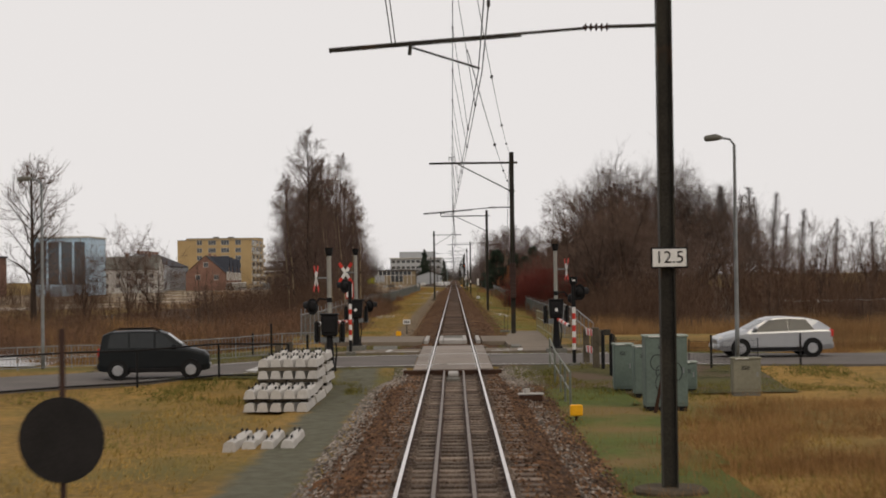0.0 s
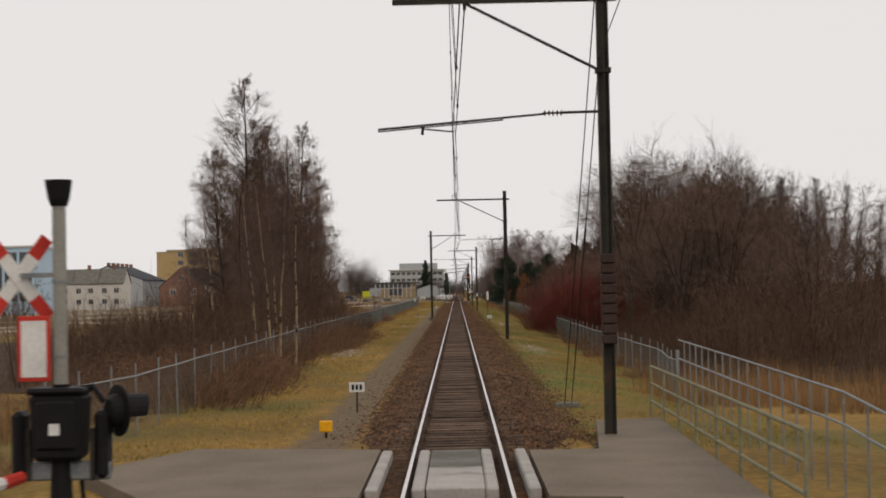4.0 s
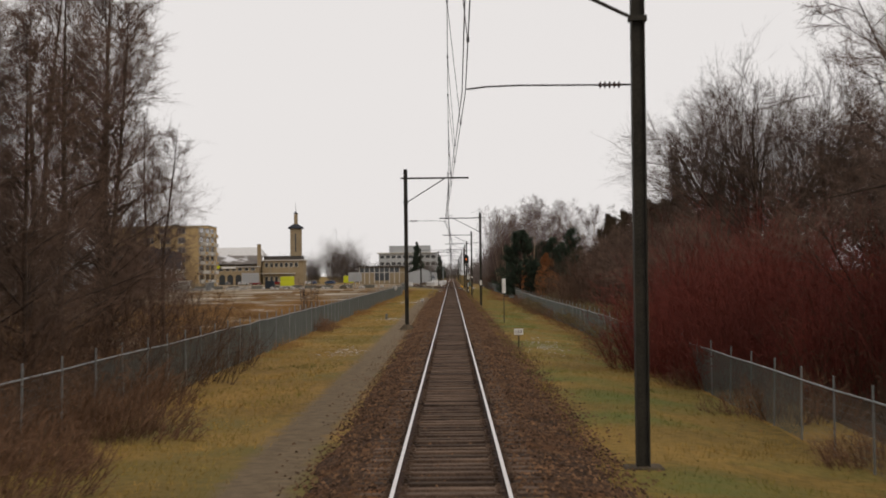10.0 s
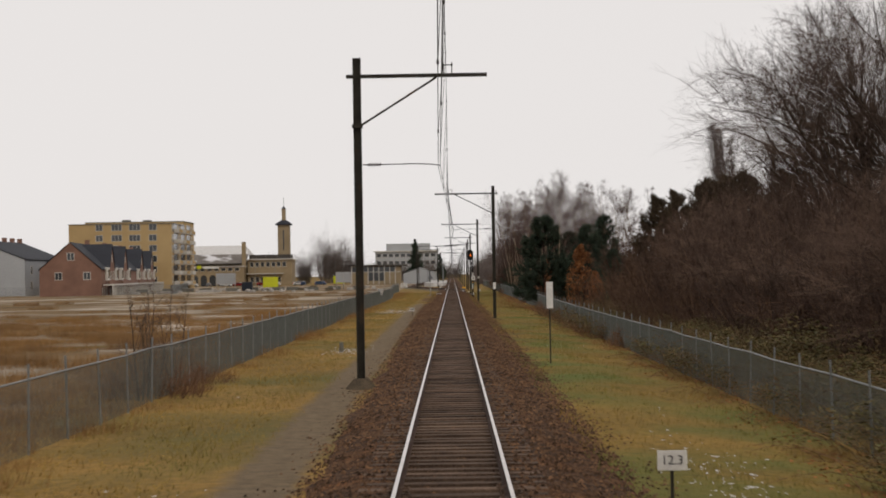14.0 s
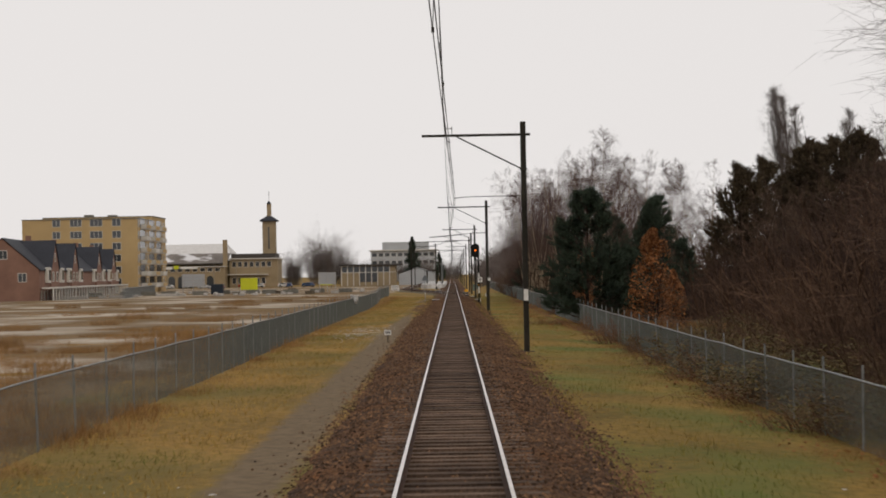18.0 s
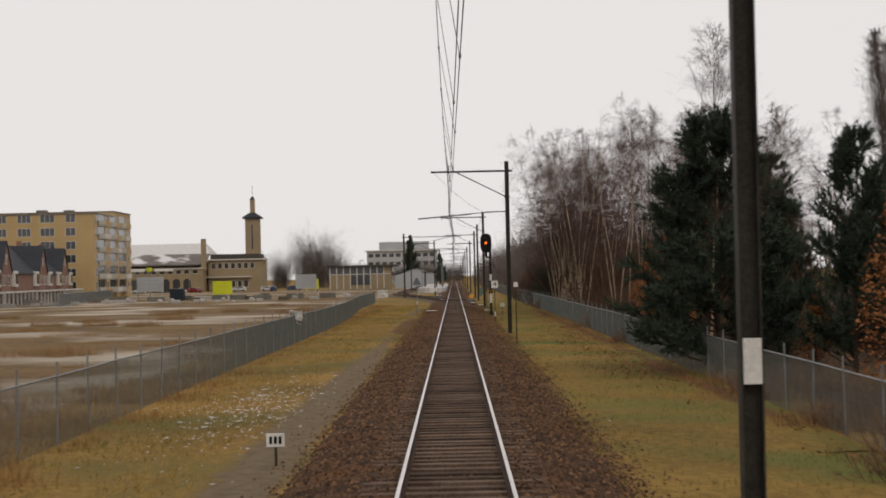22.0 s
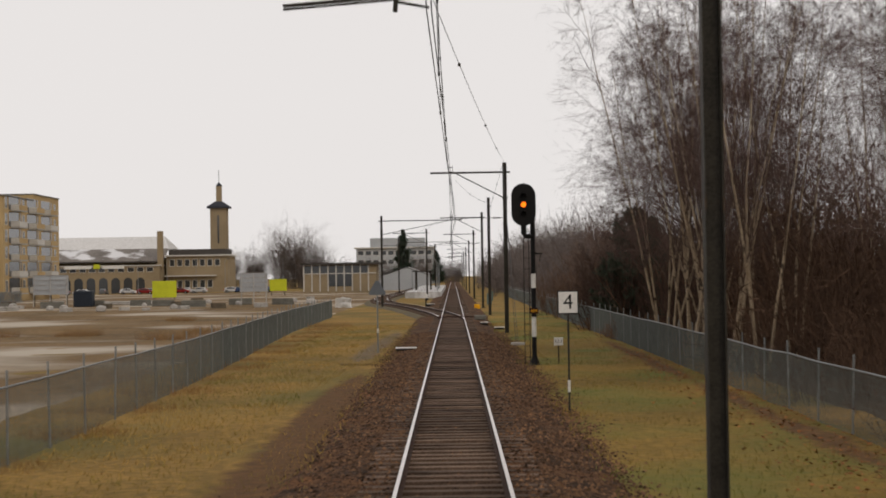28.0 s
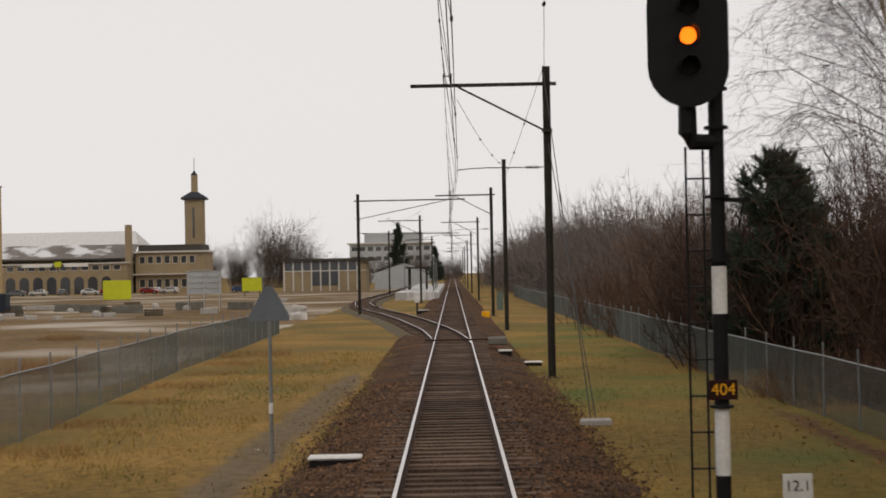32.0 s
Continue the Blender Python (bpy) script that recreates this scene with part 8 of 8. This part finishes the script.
spots2 += [(16.5, 287, 1.7), (18.5, 295, 1.9), (20.5, 303, 2.0), (17.5, 312, 1.7), (15.0, 279, 1.4), (11.8, 498, 1.2), (12.2, 508, 1.3), (13.2, 518, 1.5), (14, 489, 1.2), (14, 478, 1.3)] + [(30 + 9 * k, 226 + 3 * k, rnd.uniform(1.6, 2.0)) for k in range(8)] + [(22, 368, 1.6), (27, 372, 1.9), (33, 374, 2.0), (18, 370, 1.3), (18, 428, 2.2), (20, 438, 2.4), (22, 448, 2.4), (21, 458, 2.3), (19, 468, 2.2), (26, 470, 2.4), (26, 432, 2.4), (19, 440, 1.5), (21, 455, 1.6), (20, 470, 1.4), (18, 425, 1.4), (27, 120, 1.2), (36, 124, 1.3), (30, 140, 1.4), (45, 140, 1.4), (26, 160, 1.6), (36, 180, 1.7)]
# belt on the field side
spots += [(-11.2, 128 + 7.6 * k, rnd.uniform(0.8, 1.05)) for k in range(10)] + [(-8.9, 108, 0.5), (-9.2, 114, 0.6), (-8.6, 119, 0.5)]
spots2 += [(-16.5, 122 + 9 * k, rnd.uniform(1.0, 1.25) * (0.72 if k < 4 else 1)) for k in range(9)] + [(-24, 122, 0.9), (-31, 126, 1.0), (-40, 130, 1.0), (-22, 150, 1.0), (-24, 175, 1.0), (-20, 112, 0.7), (-30, 108, 0.6), (-50, 140, 1.0), (-60, 150, 1.1), (-36, 150, 1.0)]
spots += [(rnd.uniform(-46, -10), rnd.uniform(92, 118), rnd.uniform(0.4, 0.62)) for k in range(14)]
spots2 += [(-60 - 14 * k, 230 + rnd.uniform(-15, 30), rnd.uniform(1.3, 1.8)) for k in range(6)] + [(58 + 11 * k, 250 + rnd.uniform(-20, 40), rnd.uniform(1.6, 2.3)) for k in range(9)] + [(40 + 12 * k, 160 + 8 * k, rnd.uniform(1.1, 1.5)) for k in range(6)]
scatter(thick, spots, 61)
scatter(thick2, spots2, 62)
thick3 = bush("dense_thicket", "tall dense dark brown thicket behind the brambles", "shrub", 58, 5.0, 5.0, 4.6, 210, M_TWIGX, 0.016, spread=0.16, dome=0.4, side=7)
scatter(thick3, [(15.6, 281, 1.35), (17.8, 285, 1.7), (20, 290, 1.9), (22.5, 296, 2.0), (17, 299, 1.6), (19.6, 306, 1.85), (22.5, 312, 1.9), (25, 303, 2.1), (24, 286, 2.0), (27, 293, 2.1), (20.5, 278, 1.8), (16.5, 272, 1.3), (18.5, 316, 1.5), (24.5, 322, 1.7), (20.6, 362, 1.1), (25, 364, 1.3), (30, 366, 1.5), (35.5, 368, 1.6), (18.6, 356, 0.8), (15.2, 250, 1.3), (16, 262, 1.3), (15.5, 238, 1.3), (12.6, 471, 1.45), (15, 466, 1.6), (14, 477, 1.6), (17.5, 472, 1.7), (12.3, 481, 1.3), (16, 455, 1.6), (19, 462, 1.8), (17.5, 446, 1.4)], 78)
# the wood beyond the birches, down to the station
far = []
for k in range(21):
    y = 486 + 20 * k
    s = 1.7 + 1.5 * smoothstep(520, 640, y) - 0.6 * smoothstep(800, 900, y)
    far.append((14.0 + s * 1.9 + rnd.uniform(-1, 1.5), y, s * rnd.uniform(0.9, 1.1)))
    if k % 2:
        far.append((26 + rnd.uniform(-2, 3), y + 8, s * 1.15))
# far wood in the twig colour lightened for haze
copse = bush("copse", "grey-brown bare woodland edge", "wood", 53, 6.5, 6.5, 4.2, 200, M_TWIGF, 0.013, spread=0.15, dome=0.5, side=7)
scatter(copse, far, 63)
red = bush("dogwood_bush", "big rounded dogwood bush with dark red twigs, leaning over the fence", "shrub", 54, 5.4, 6.4, 5.8, 520, M_TWIGR, 0.011, side=8, spread=0.27, dome=0.5)
scatter(red, [(10.0, 198.5, 1.0), (11.8, 194, 1.02), (12.8, 201, 1.05), (11.2, 188, 0.86), (14.2, 184, 0.95), (15.0, 194, 1.0), (9.6, 193, 0.7)], 65)
brush_l = bush("brushwood", "low tangle of brown brushwood by the fence", "shrub", 55, 4.5, 4.5, 1.9, 260, M_TWIGT, 0.010, spread=0.6, dome=0.5)
spots = [(-8.5, 103, 0.9), (-8.3, 108, 0.95), (-8.8, 113.5, 0.95), (-7.7, 146, 0.5), (-7.7, 152, 0.55), (-7.6, 158, 0.55), (-7.8, 164, 0.6), (-7.9, 171, 0.55), (-9.4, 124, 0.8), (-9.5, 135, 0.9), (-9.4, 145, 0.95), (-9.4, 155, 1.0), (-9.4, 165, 1.0), (-9.4, 175, 1.0), (-8.6, 118, 0.9), (-9.3, 131, 0.9), (-9.0, 140, 0.9), (-8.4, 150, 0.85), (-8.3, 160, 0.9), (-8.3, 170, 0.9), (-9.4, 180, 0.8), (-9, 236, 0.7), (-8.8, 241, 0.5)]
spots += [(9.2, 124 + 11 * k, rnd.uniform(0.6, 0.85)) for k in range(7)] + [(9.5, 268 + 9 * k, rnd.uniform(0.6, 0.9)) for k in range(9)] + [(9.6, 375, 0.7), (9.8, 396, 0.8), (9.8, 455, 0.8), (10, 470, 0.8)]
spots += [(rnd.uniform(-34, -8.5), rnd.uniform(76, 104), rnd.uniform(0.8, 1.5)) for k in range(16)]
scatter(brush_l, [p for p in spots if abs(p[1] - road_y(p[0])) > 8], 66)


def leaf_bank(name, label, seed, lx, ly, h, leaves, material, size=0.07):
    """A sprawling mound of bramble: arching stems and many small folded leaves."""
    rnd = random.Random(seed)
    wood, lf = Buf(), Buf()
    for k in range(70):
        u, v = rnd.uniform(-1, 1), rnd.uniform(-1, 1)
        d = (u * 0.7 + rnd.gauss(0, 0.3), v * 0.7 + rnd.gauss(0, 0.3), 1.0)
        q = math.sqrt(sum(c * c for c in d))
        pts, rad, _ = branch(rnd, (u * lx / 2, v * ly / 2, -0.05), tuple(c / q for c in d), h * rnd.uniform(0.8, 1.5), 0.008, 0.004, 0.15, -0.28, 5)
        wood.tube(pts, rad, 3, caps=False)
    for k in range(leaves):
        u, v = rnd.uniform(-1, 1), rnd.uniform(-1, 1)
        top = h * (1 - 0.5 * max(abs(u), abs(v)) ** 2) * (0.8 + 0.35 * noise.noise((u * 2, v * 2, seed)))
        x, y, z = u * lx / 2, v * ly / 2, top * rnd.uniform(0.35, 1.05)
        a, s, ti = rnd.uniform(0, 6.28), size * rnd.uniform(0.6, 1.3), rnd.uniform(-0.7, 0.7)
        ca, sa = math.cos(a) * s, math.sin(a) * s
        lf.face((x - ca, y - sa, z), (x + sa * 0.6, y - ca * 0.6, z + ti * s), (x + ca, y + sa, z + 0.3 * s), (x - sa * 0.6, y + ca * 0.6, z + ti * s * 0.5))
    t = thing(name, label, "shrub")
    part("stem", wood, M_TWIGT, t, kind="stuff")
    part("leaves", lf, material, t, kind="stuff")
    return t


br = leaf_bank("bramble_bank", "sprawling bramble bank with dull green and brown leaves", 71, 5.5, 6.5, 1.9, 6200, M_BRAMBLE, 0.062)
spots = [(11.0 + rnd.uniform(-0.5, 0.5), 209 + 5.4 * k, rnd.uniform(0.85, 1.15)) for k in range(11)] + [(15.5, 200 + 6.5 * k, rnd.uniform(1.1, 1.5)) for k in range(11)] + [(10.6, 276, 0.9), (11, 283, 1.1), (10.8, 290, 1.05), (11.2, 298, 1.1), (12, 306, 1.2), (10.6, 314, 0.8), (13, 268, 1.0), (9.0, 203.5, 0.75), (8.8, 208, 0.7), (9.3, 214, 0.75)]
scatter(br, spots, 67)

rusty = leaf_bank("bramble_bank", "low tangle of withered rust-brown bramble by the fence", 72, 4.4, 4.6, 1.9, 4200, mat("withered_bramble", (0.170, 0.084, 0.044, 1), (0.090, 0.050, 0.030, 1), 0.8, scale=0.8, fine=4, island=0.4), 0.045)
scatter(rusty, [(-9.4, 111, 1.0), (-9.0, 116.5, 0.9), (-10.8, 119, 1.05), (-12.6, 114, 1.0), (-8.9, 106.5, 0.8)], 87)
ivy = leaf_bank("evergreen_shrub", "tall olive-green leafy shrub among the bare trees", 73, 3.6, 4.2, 4.0, 5200, mat("olive_leaves", (0.120, 0.112, 0.034, 1), (0.062, 0.064, 0.022, 1), 0.6, scale=0.8, fine=4, island=0.4), 0.09)
scatter(ivy, [(14.2, 214, 1.05), (15.6, 220, 0.9), (16.8, 230, 0.8)], 79)


def pine(name, label, seed, height, limbs=64, width=0.36, tufts=16, full=0.5, needle=None):
    """A pine: trunk, limbs turned up at the ends with side shoots, and brushes of needles."""
    rnd = random.Random(seed)
    wood, nd = Buf(), Buf()
    pts, rad, _ = branch(rnd, (0, 0, -0.2), (0, 0, 1), height, height * 0.014, 0.02, 0.02, 0.01, 8)
    wood.tube(pts, rad, 7, caps=False)
    for k in range(limbs):
        f = 0.05 + 0.95 * (k + rnd.random()) / limbs
        p, e = at(pts, min(f, 1.0))
        l1 = height * width * min(1.0, 0.8 + f) * max(0.04, 1 - f) ** full * rnd.uniform(0.72, 1.18)
        d = aside(rnd, e, (84 - 44 * f) * rnd.uniform(0.85, 1.1))
        q, qr, _ = branch(rnd, p, d, l1, 0.035 * (1.2 - f), 0.012, 0.09, 0.07, 5)
        wood.tube(q, qr, 4, caps=False)
        for j in range(int(tufts * (0.5 + 0.7 * (1 - f)))):
            c, e2 = at(q, 1.0 if j == 0 else rnd.uniform(0.2, 1.0) ** 0.6)
            dd = tilt(rnd, e2, 0.55, 0.30)
            l2 = rnd.uniform(0.15, 0.75) * min(1, l1)
            tip = tuple(c[i] + dd[i] * l2 for i in range(3))
            wood.tube([c, tip], [0.012, 0.006], 3, caps=False)
            up = tilt(rnd, dd, 0.25, 0.45)
            for i in range(20):
                g = rnd.random()
                b_ = tuple(c[m] + dd[m] * l2 * (0.35 + 0.65 * g) + up[m] * 0.18 * g for m in range(3))
                spike(nd, b_, tilt(rnd, up, 0.55, 0.05), rnd.uniform(0.18, 0.38), 0.021)
    t = thing(name, label, "tree")
    part("trunk", wood, M_BARK, t, smooth=True)
    part("needles", nd, needle or M_NEEDLE, t, "dark needle tufts")
    return t


pn = pine("pine_tree", "dark green pine, bushy to the ground", 81, 8.2, 96, 0.40, 24)
pn2 = pine("pine_tree", "taller dark green pine behind the fence", 82, 9.6, 84, 0.32, 22)
scatter(pn, [(9.2, 350.5, 1.05), (12.8, 357, 0.62), (11.0, 353, 0.5), (10.9, 468, 0.85), (12.0, 472, 0.8), (17, 496, 0.7), (13.9, 382, 0.95)], 68)
scatter(pn2, [(13.1, 347, 0.82), (19, 392, 1.05), (17.5, 364, 0.6), (16.5, 378, 0.8)], 69)

pn3 = pine("dense_conifer", "tall dense brown-green conifer beyond the clearing", 86, 10.0, 110, 0.34, 26, 0.5, M_CYPRESS)
scatter(pn3, [(22.8, 368, 1.12), (25.4, 371, 1.18), (28.2, 370, 1.3), (31, 373, 1.34), (34, 372, 1.38), (38.5, 374, 1.4)], 77)


def leafy(name, label, seed, height, material, leaves):
    t = tree(name, label, "tree", seed, height, height * 0.013, 1, 0.05, 0.12, 34, 0.34, 58, 0.04, 0.6, 5, 4, 0.0, 0.010)
    rnd = random.Random(seed)
    lf = Buf()
    for k in range(leaves):
        f = rnd.random() ** 0.7
        z = height * (0.08 + 0.88 * f)
        r = height * 0.30 * (1 - f) ** 0.5 * rnd.uniform(0.2, 1.08)
        a, s, w_ = rnd.uniform(0, 6.28), rnd.uniform(0.04, 0.085), rnd.uniform(0, 6.28)
        if noise.noise((r * math.cos(a) * 0.9, r * math.sin(a) * 0.9, z * 0.9 + seed)) < -0.12:
            continue
        x, y = r * math.cos(a), r * math.sin(a)
        ca, sa, ti = math.cos(w_) * s, math.sin(w_) * s, rnd.uniform(-1, 1) * s
        lf.face((x - ca, y - sa, z), (x + sa * 0.5, y - ca * 0.5, z + ti), (x + ca, y + sa, z + 0.3 * s), (x - sa * 0.5, y + ca * 0.5, z - ti))
    part("leaves", lf, material, t, "withered brown leaves", kind="stuff")
    return t


oak = leafy("young_oak_tree", "young oak holding withered rust-brown leaves", 91, 6.4, M_OAKLEAF, 8500)
scatter(oak, [(11.8, 335, 1.0), (13.4, 339, 0.6), (11.9, 391, 0.85), (10.9, 380, 0.62), (13.4, 396, 0.95), (11.2, 386, 0.7), (14.8, 389, 0.9), (12.4, 400, 0.65), (12.0, 348, 0.45), (10.8, 372, 0.55)], 70)
# single trees near the crossing and in the distance
lone = tree("oak_tree", "bare spreading oak beyond the reeds", "tree", 95, 11.5, 0.28, 1, 0.03, 0.28, 40, 0.42, 55, 0.05, 0.5, 7, 5, 0.0, 0.016, cone=False)
scatter(lone, [(-28.5, 110, 1.0), (-44, 150, 0.9)], 71)
sap = tree("sapling", "thin bare sapling by the field", "tree", 96, 4.6, 0.035, 3, 0.12, 0.1, 24, 0.35, 34, 0.06, 0.6, 4, 3, 0.0, 0.007)
scatter(sap, [(-8.9, 234, 0.8), (-9.1, 237, 0.7), (-9.0, 240, 0.75), (-20, 128, 1.2), (-23.5, 126, 1.3), (-26, 132, 1.1), (-17.5, 118, 1.0), (9.7, 365.5, 0.7), (18, 92, 0.8), (24, 95, 0.9), (30, 97, 0.8), (36, 99, 0.9), (42, 101, 0.8)] + [(41 + 3.6 * k, 203 + (k % 3), 0.85 + 0.1 * (k % 2)) for k in range(9)], 72)
# distant trees, their haze painted in by the pale twig colour
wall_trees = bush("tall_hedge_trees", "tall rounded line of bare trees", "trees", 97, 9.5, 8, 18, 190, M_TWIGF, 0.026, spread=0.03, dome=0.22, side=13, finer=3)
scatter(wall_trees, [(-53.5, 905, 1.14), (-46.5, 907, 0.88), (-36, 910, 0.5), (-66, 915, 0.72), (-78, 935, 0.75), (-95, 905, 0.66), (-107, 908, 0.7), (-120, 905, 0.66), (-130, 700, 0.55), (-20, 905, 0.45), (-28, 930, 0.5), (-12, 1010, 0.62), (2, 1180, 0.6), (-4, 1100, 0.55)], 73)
conifer = pine("conifer_tree", "dark pointed conifer beyond the station", 83, 8, 80, 0.20, 22, 0.75)
scatter(conifer, [(-16.2, 900, 2.3), (-5.5, 985, 1.6)], 74)

# ---- reeds, grass and straw ----


def patch(name, label, seed, lx, ly, n, h0, h1, material, r=0.006, lean=0.18):
    rnd = random.Random(seed)
    b = Buf()
    for k in range(n):
        p = (rnd.uniform(-lx / 2, lx / 2), rnd.uniform(-ly / 2, ly / 2), -0.03)
        spike(b, p, tilt(rnd, (0, 0, 1), lean, 0), rnd.uniform(h0, h1), r)
    return thing(name, label, "reeds", kind="stuff", buf=b, mats=material)


reed = patch("reed_bed", "dense dry straw-brown reeds", 101, 6, 6, 1000, 0.35, 1.75, M_REED, 0.014, 0.16)
spots = []
for k in range(40):
    spots.append((rnd.uniform(-48, -7.5), rnd.uniform(72, 116), rnd.uniform(0.7, 1.1)))
for k in range(30):
    spots.append((rnd.uniform(9.0, 36), rnd.uniform(70, 112), rnd.uniform(0.6, 1.0)))
spots = [p for p in spots if abs(p[1] - road_y(p[0])) > 9 and not (-13 < p[0] < 0 and p[1] < 88) and not (p[0] < -17 and p[1] < 87) and not (8 < p[0] < 17 and p[1] < 79)]
spots += [(rnd.uniform(-46, -11), rnd.uniform(212, 330), rnd.uniform(0.35, 0.6)) for k in range(26)] + [(rnd.uniform(-60, -14), rnd.uniform(340, 520), rnd.uniform(0.35, 0.6)) for k in range(22)]
scatter(reed, spots, 75)
tuft = patch("dry_grass_bank", "tall dry orange-brown grass", 102, 4, 4, 600, 0.15, 0.7, M_STRAW, 0.010, 0.4)
spots = [(rnd.uniform(7.2, 20), rnd.uniform(28, 46), rnd.uniform(0.5, 0.85)) for k in range(26)]
spots += [(8.1, 108 + 6.0 * k, rnd.uniform(0.55, 0.85)) for k in range(10)] + [(8.2, 190 + 7.5 * k, rnd.uniform(0.45, 0.7)) for k in range(32)]
spots += [(-8.7, 205 + 6.5 * k, rnd.uniform(0.45, 0.75)) for k in range(44)] + [(-10.5 - rnd.random() ** 2 * 34, 208 + 2.4 * k, rnd.uniform(0.5, 1.0)) for k in range(90)]
spots += [(rnd.uniform(9.5, 20), rnd.uniform(308, 348), rnd.uniform(0.6, 1.1)) for k in range(40)]
spots += [(-9.6 - rnd.random() ** 1.4 * 26, rnd.uniform(206, 345), rnd.uniform(0.6, 1.25)) for k in range(190)]
for k in range(110):
    y = rnd.uniform(22, 45)
    spots.append((3.9 + (y - 26) * 0.19 + rnd.random() ** 1.3 * 13, y, rnd.uniform(0.38, 0.7)))
spots += [(rnd.uniform(8.3, 19), rnd.uniform(69.5, 80), rnd.uniform(0.45, 0.8)) for k in range(34)]
scatter(tuft, spots, 76)

rnd = random.Random(55)
for name, label, x0, x1, n in (("verge_grass_west", "short winter grass between path and fence", -8.3, -2.25, 105000), ("verge_grass_east", "short winter grass between ballast and fence", 2.45, 8.2, 100000)):
    b = Buf()
    for k in range(n):
        y = 16 + 470 * rnd.random() ** 1.15
        x = rnd.uniform(x0, x1)
        if 50 < y < 86 or (x < -3.5 and 41 < y < 52 and x > -5.6) or (x > 0 and y > 43 and y < 60 and rnd.random() < 0.6):
            continue
        if abs(x) < 2.95 and rnd.random() > (abs(x) - 2.2) / 0.75:
            continue
        if -3.9 < x < -2.4 and y < 86:
            continue
        if x < 0 and y >= 86 and (x > path_x(y) or rnd.random() > smoothstep(0.32, 0.85, path_x(y) - x)) and y < 372:
            continue
        d = noise.noise((x * 0.5, y * 0.3, 9))
        h = 0.07 + 0.10 * max(0, d + 0.3) + rnd.random() * 0.05
        spike(b, (x, y, max(ground_z(x, y), bed_z(x, y)) - 0.02), tilt(rnd, (0, 0, 1), 0.9, 0), h * 1.15, 0.012)
    thing(name, label, "grass", kind="stuff", buf=b, mats=M_BLADE if x0 < 0 else M_BLADEE)
rnd = random.Random(57)
b = Buf()
for k in range(60000):
    x, y = rnd.choice((-1, 1)) * (2.0 + 11 * rnd.random() ** 1.6), rnd.choice((rnd.uniform(45, 57.6), rnd.uniform(63, 77), rnd.uniform(48, 57)))
    d = noise.noise((x * 0.55, y * 0.4, 12)) + 0.5 * noise.noise((x * 1.7, y * 1.3, 3))
    if abs(y - road_y(x)) < 4.1 or d < -0.25 + 0.6 * rnd.random() or (y < 57 and abs(x) < 2.9 and rnd.random() < 0.75):
        continue
    if (y > 65.5 and -6.5 < x < 5.2 and (y < 70 or x > 2.2)) or (x < 0 and -5.7 < x < -3.3 and y < 51):
        continue
    spike(b, (x, y, ground_z(x, y) + 0.02), tilt(rnd, (0, 0, 1), 0.9, 0), 0.06 + 0.16 * max(0, d + 0.2) + 0.05 * rnd.random(), 0.012)
thing("crossing_grass", "mossy green winter grass tufts round the crossing", "grass", kind="stuff", buf=b, mats=mat("crossing_blade", (0.190, 0.150, 0.040, 1), (0.085, 0.092, 0.022, 1), 0.9, scale=0.4, fine=2.5, island=0.34))
rnd = random.Random(58)
b = Buf()
for k in range(2000):
    x, y = rnd.choice((-1, 1)) * rnd.uniform(3.5, 8.2), 90 + 400 * rnd.random()
    if k % 6 == 0 and noise.noise((x * 0.25, y * 0.12, 3)) < 0.36:
        continue
    if k % 6:
        cx, cy, sx, sy = rnd.choice(((-5.3, 333, 0.8, 5), (-6.3, 143, 0.6, 3.5), (4.4, 148, 0.5, 4), (-4.9, 208, 0.5, 2.5), (4.6, 214, 0.5, 4), (-5.9, 339, 0.9, 4), (-5.0, 341, 0.7, 5), (-6.2, 146, 0.8, 4), (-4.7, 262, 0.5, 2)))
        x, y = rnd.gauss(cx, sx), rnd.gauss(cy, sy)
    r, z = rnd.uniform(0.010, 0.034) * (2.4 if k % 8 == 0 else 1), ground_z(x, y) + 0.04
    i = len(b.v)
    b.v += [(x + 1.5 * r * math.cos(a) * rnd.uniform(0.25, 1.3), y + 2.2 * r * math.sin(a) * rnd.uniform(0.25, 1.3), z) for a in (0, 1.05, 2.1, 3.14, 4.2, 5.2)] + [(x, y, z + 0.012)]
    b.f += [(i + j, i + (j + 1) % 6, i + 6) for j in range(6)]
b.s = [0] * len(b.f)
thing("snow_remnants", "small crusts of old snow in the grass", "snow", kind="stuff", buf=b, mats=M_SNOW)

# fallen leaves under the pine and the oaks, and along the wood's edge
rnd = random.Random(56)
b = Buf()
for k in range(9000):
    cx, cy, sx, sy = rnd.choice(((7.2, 352, 0.9, 6), (6.6, 366, 1.1, 9), (7.0, 384, 0.9, 9), (7.6, 400, 0.7, 14), (7.7, 430, 0.6, 14), (7.9, 300, 0.5, 30), (7.8, 250, 0.5, 25), (7.4, 210, 0.7, 9)))
    x, y = min(8.4, rnd.gauss(cx, sx)), rnd.gauss(cy, sy)
    if x < 3.4:
        continue
    s, a, ti = rnd.uniform(0.025, 0.06), rnd.uniform(0, 6.28), rnd.uniform(-0.5, 0.5)
    z = ground_z(x, y) + 0.05 + rnd.uniform(0, 0.05)
    ca, sa = math.cos(a) * s, math.sin(a) * s
    b.face((x - ca, y - sa, z), (x + sa * 0.6, y - ca * 0.6, z + ti * s), (x + ca, y + sa, z + 0.3 * s), (x - sa * 0.6, y + ca * 0.6, z - ti * s))
thing("fallen_leaves", "withered brown leaves strewn in the grass by the fence", "fallen leaves", kind="stuff", buf=b, mats=M_OAKLEAF)
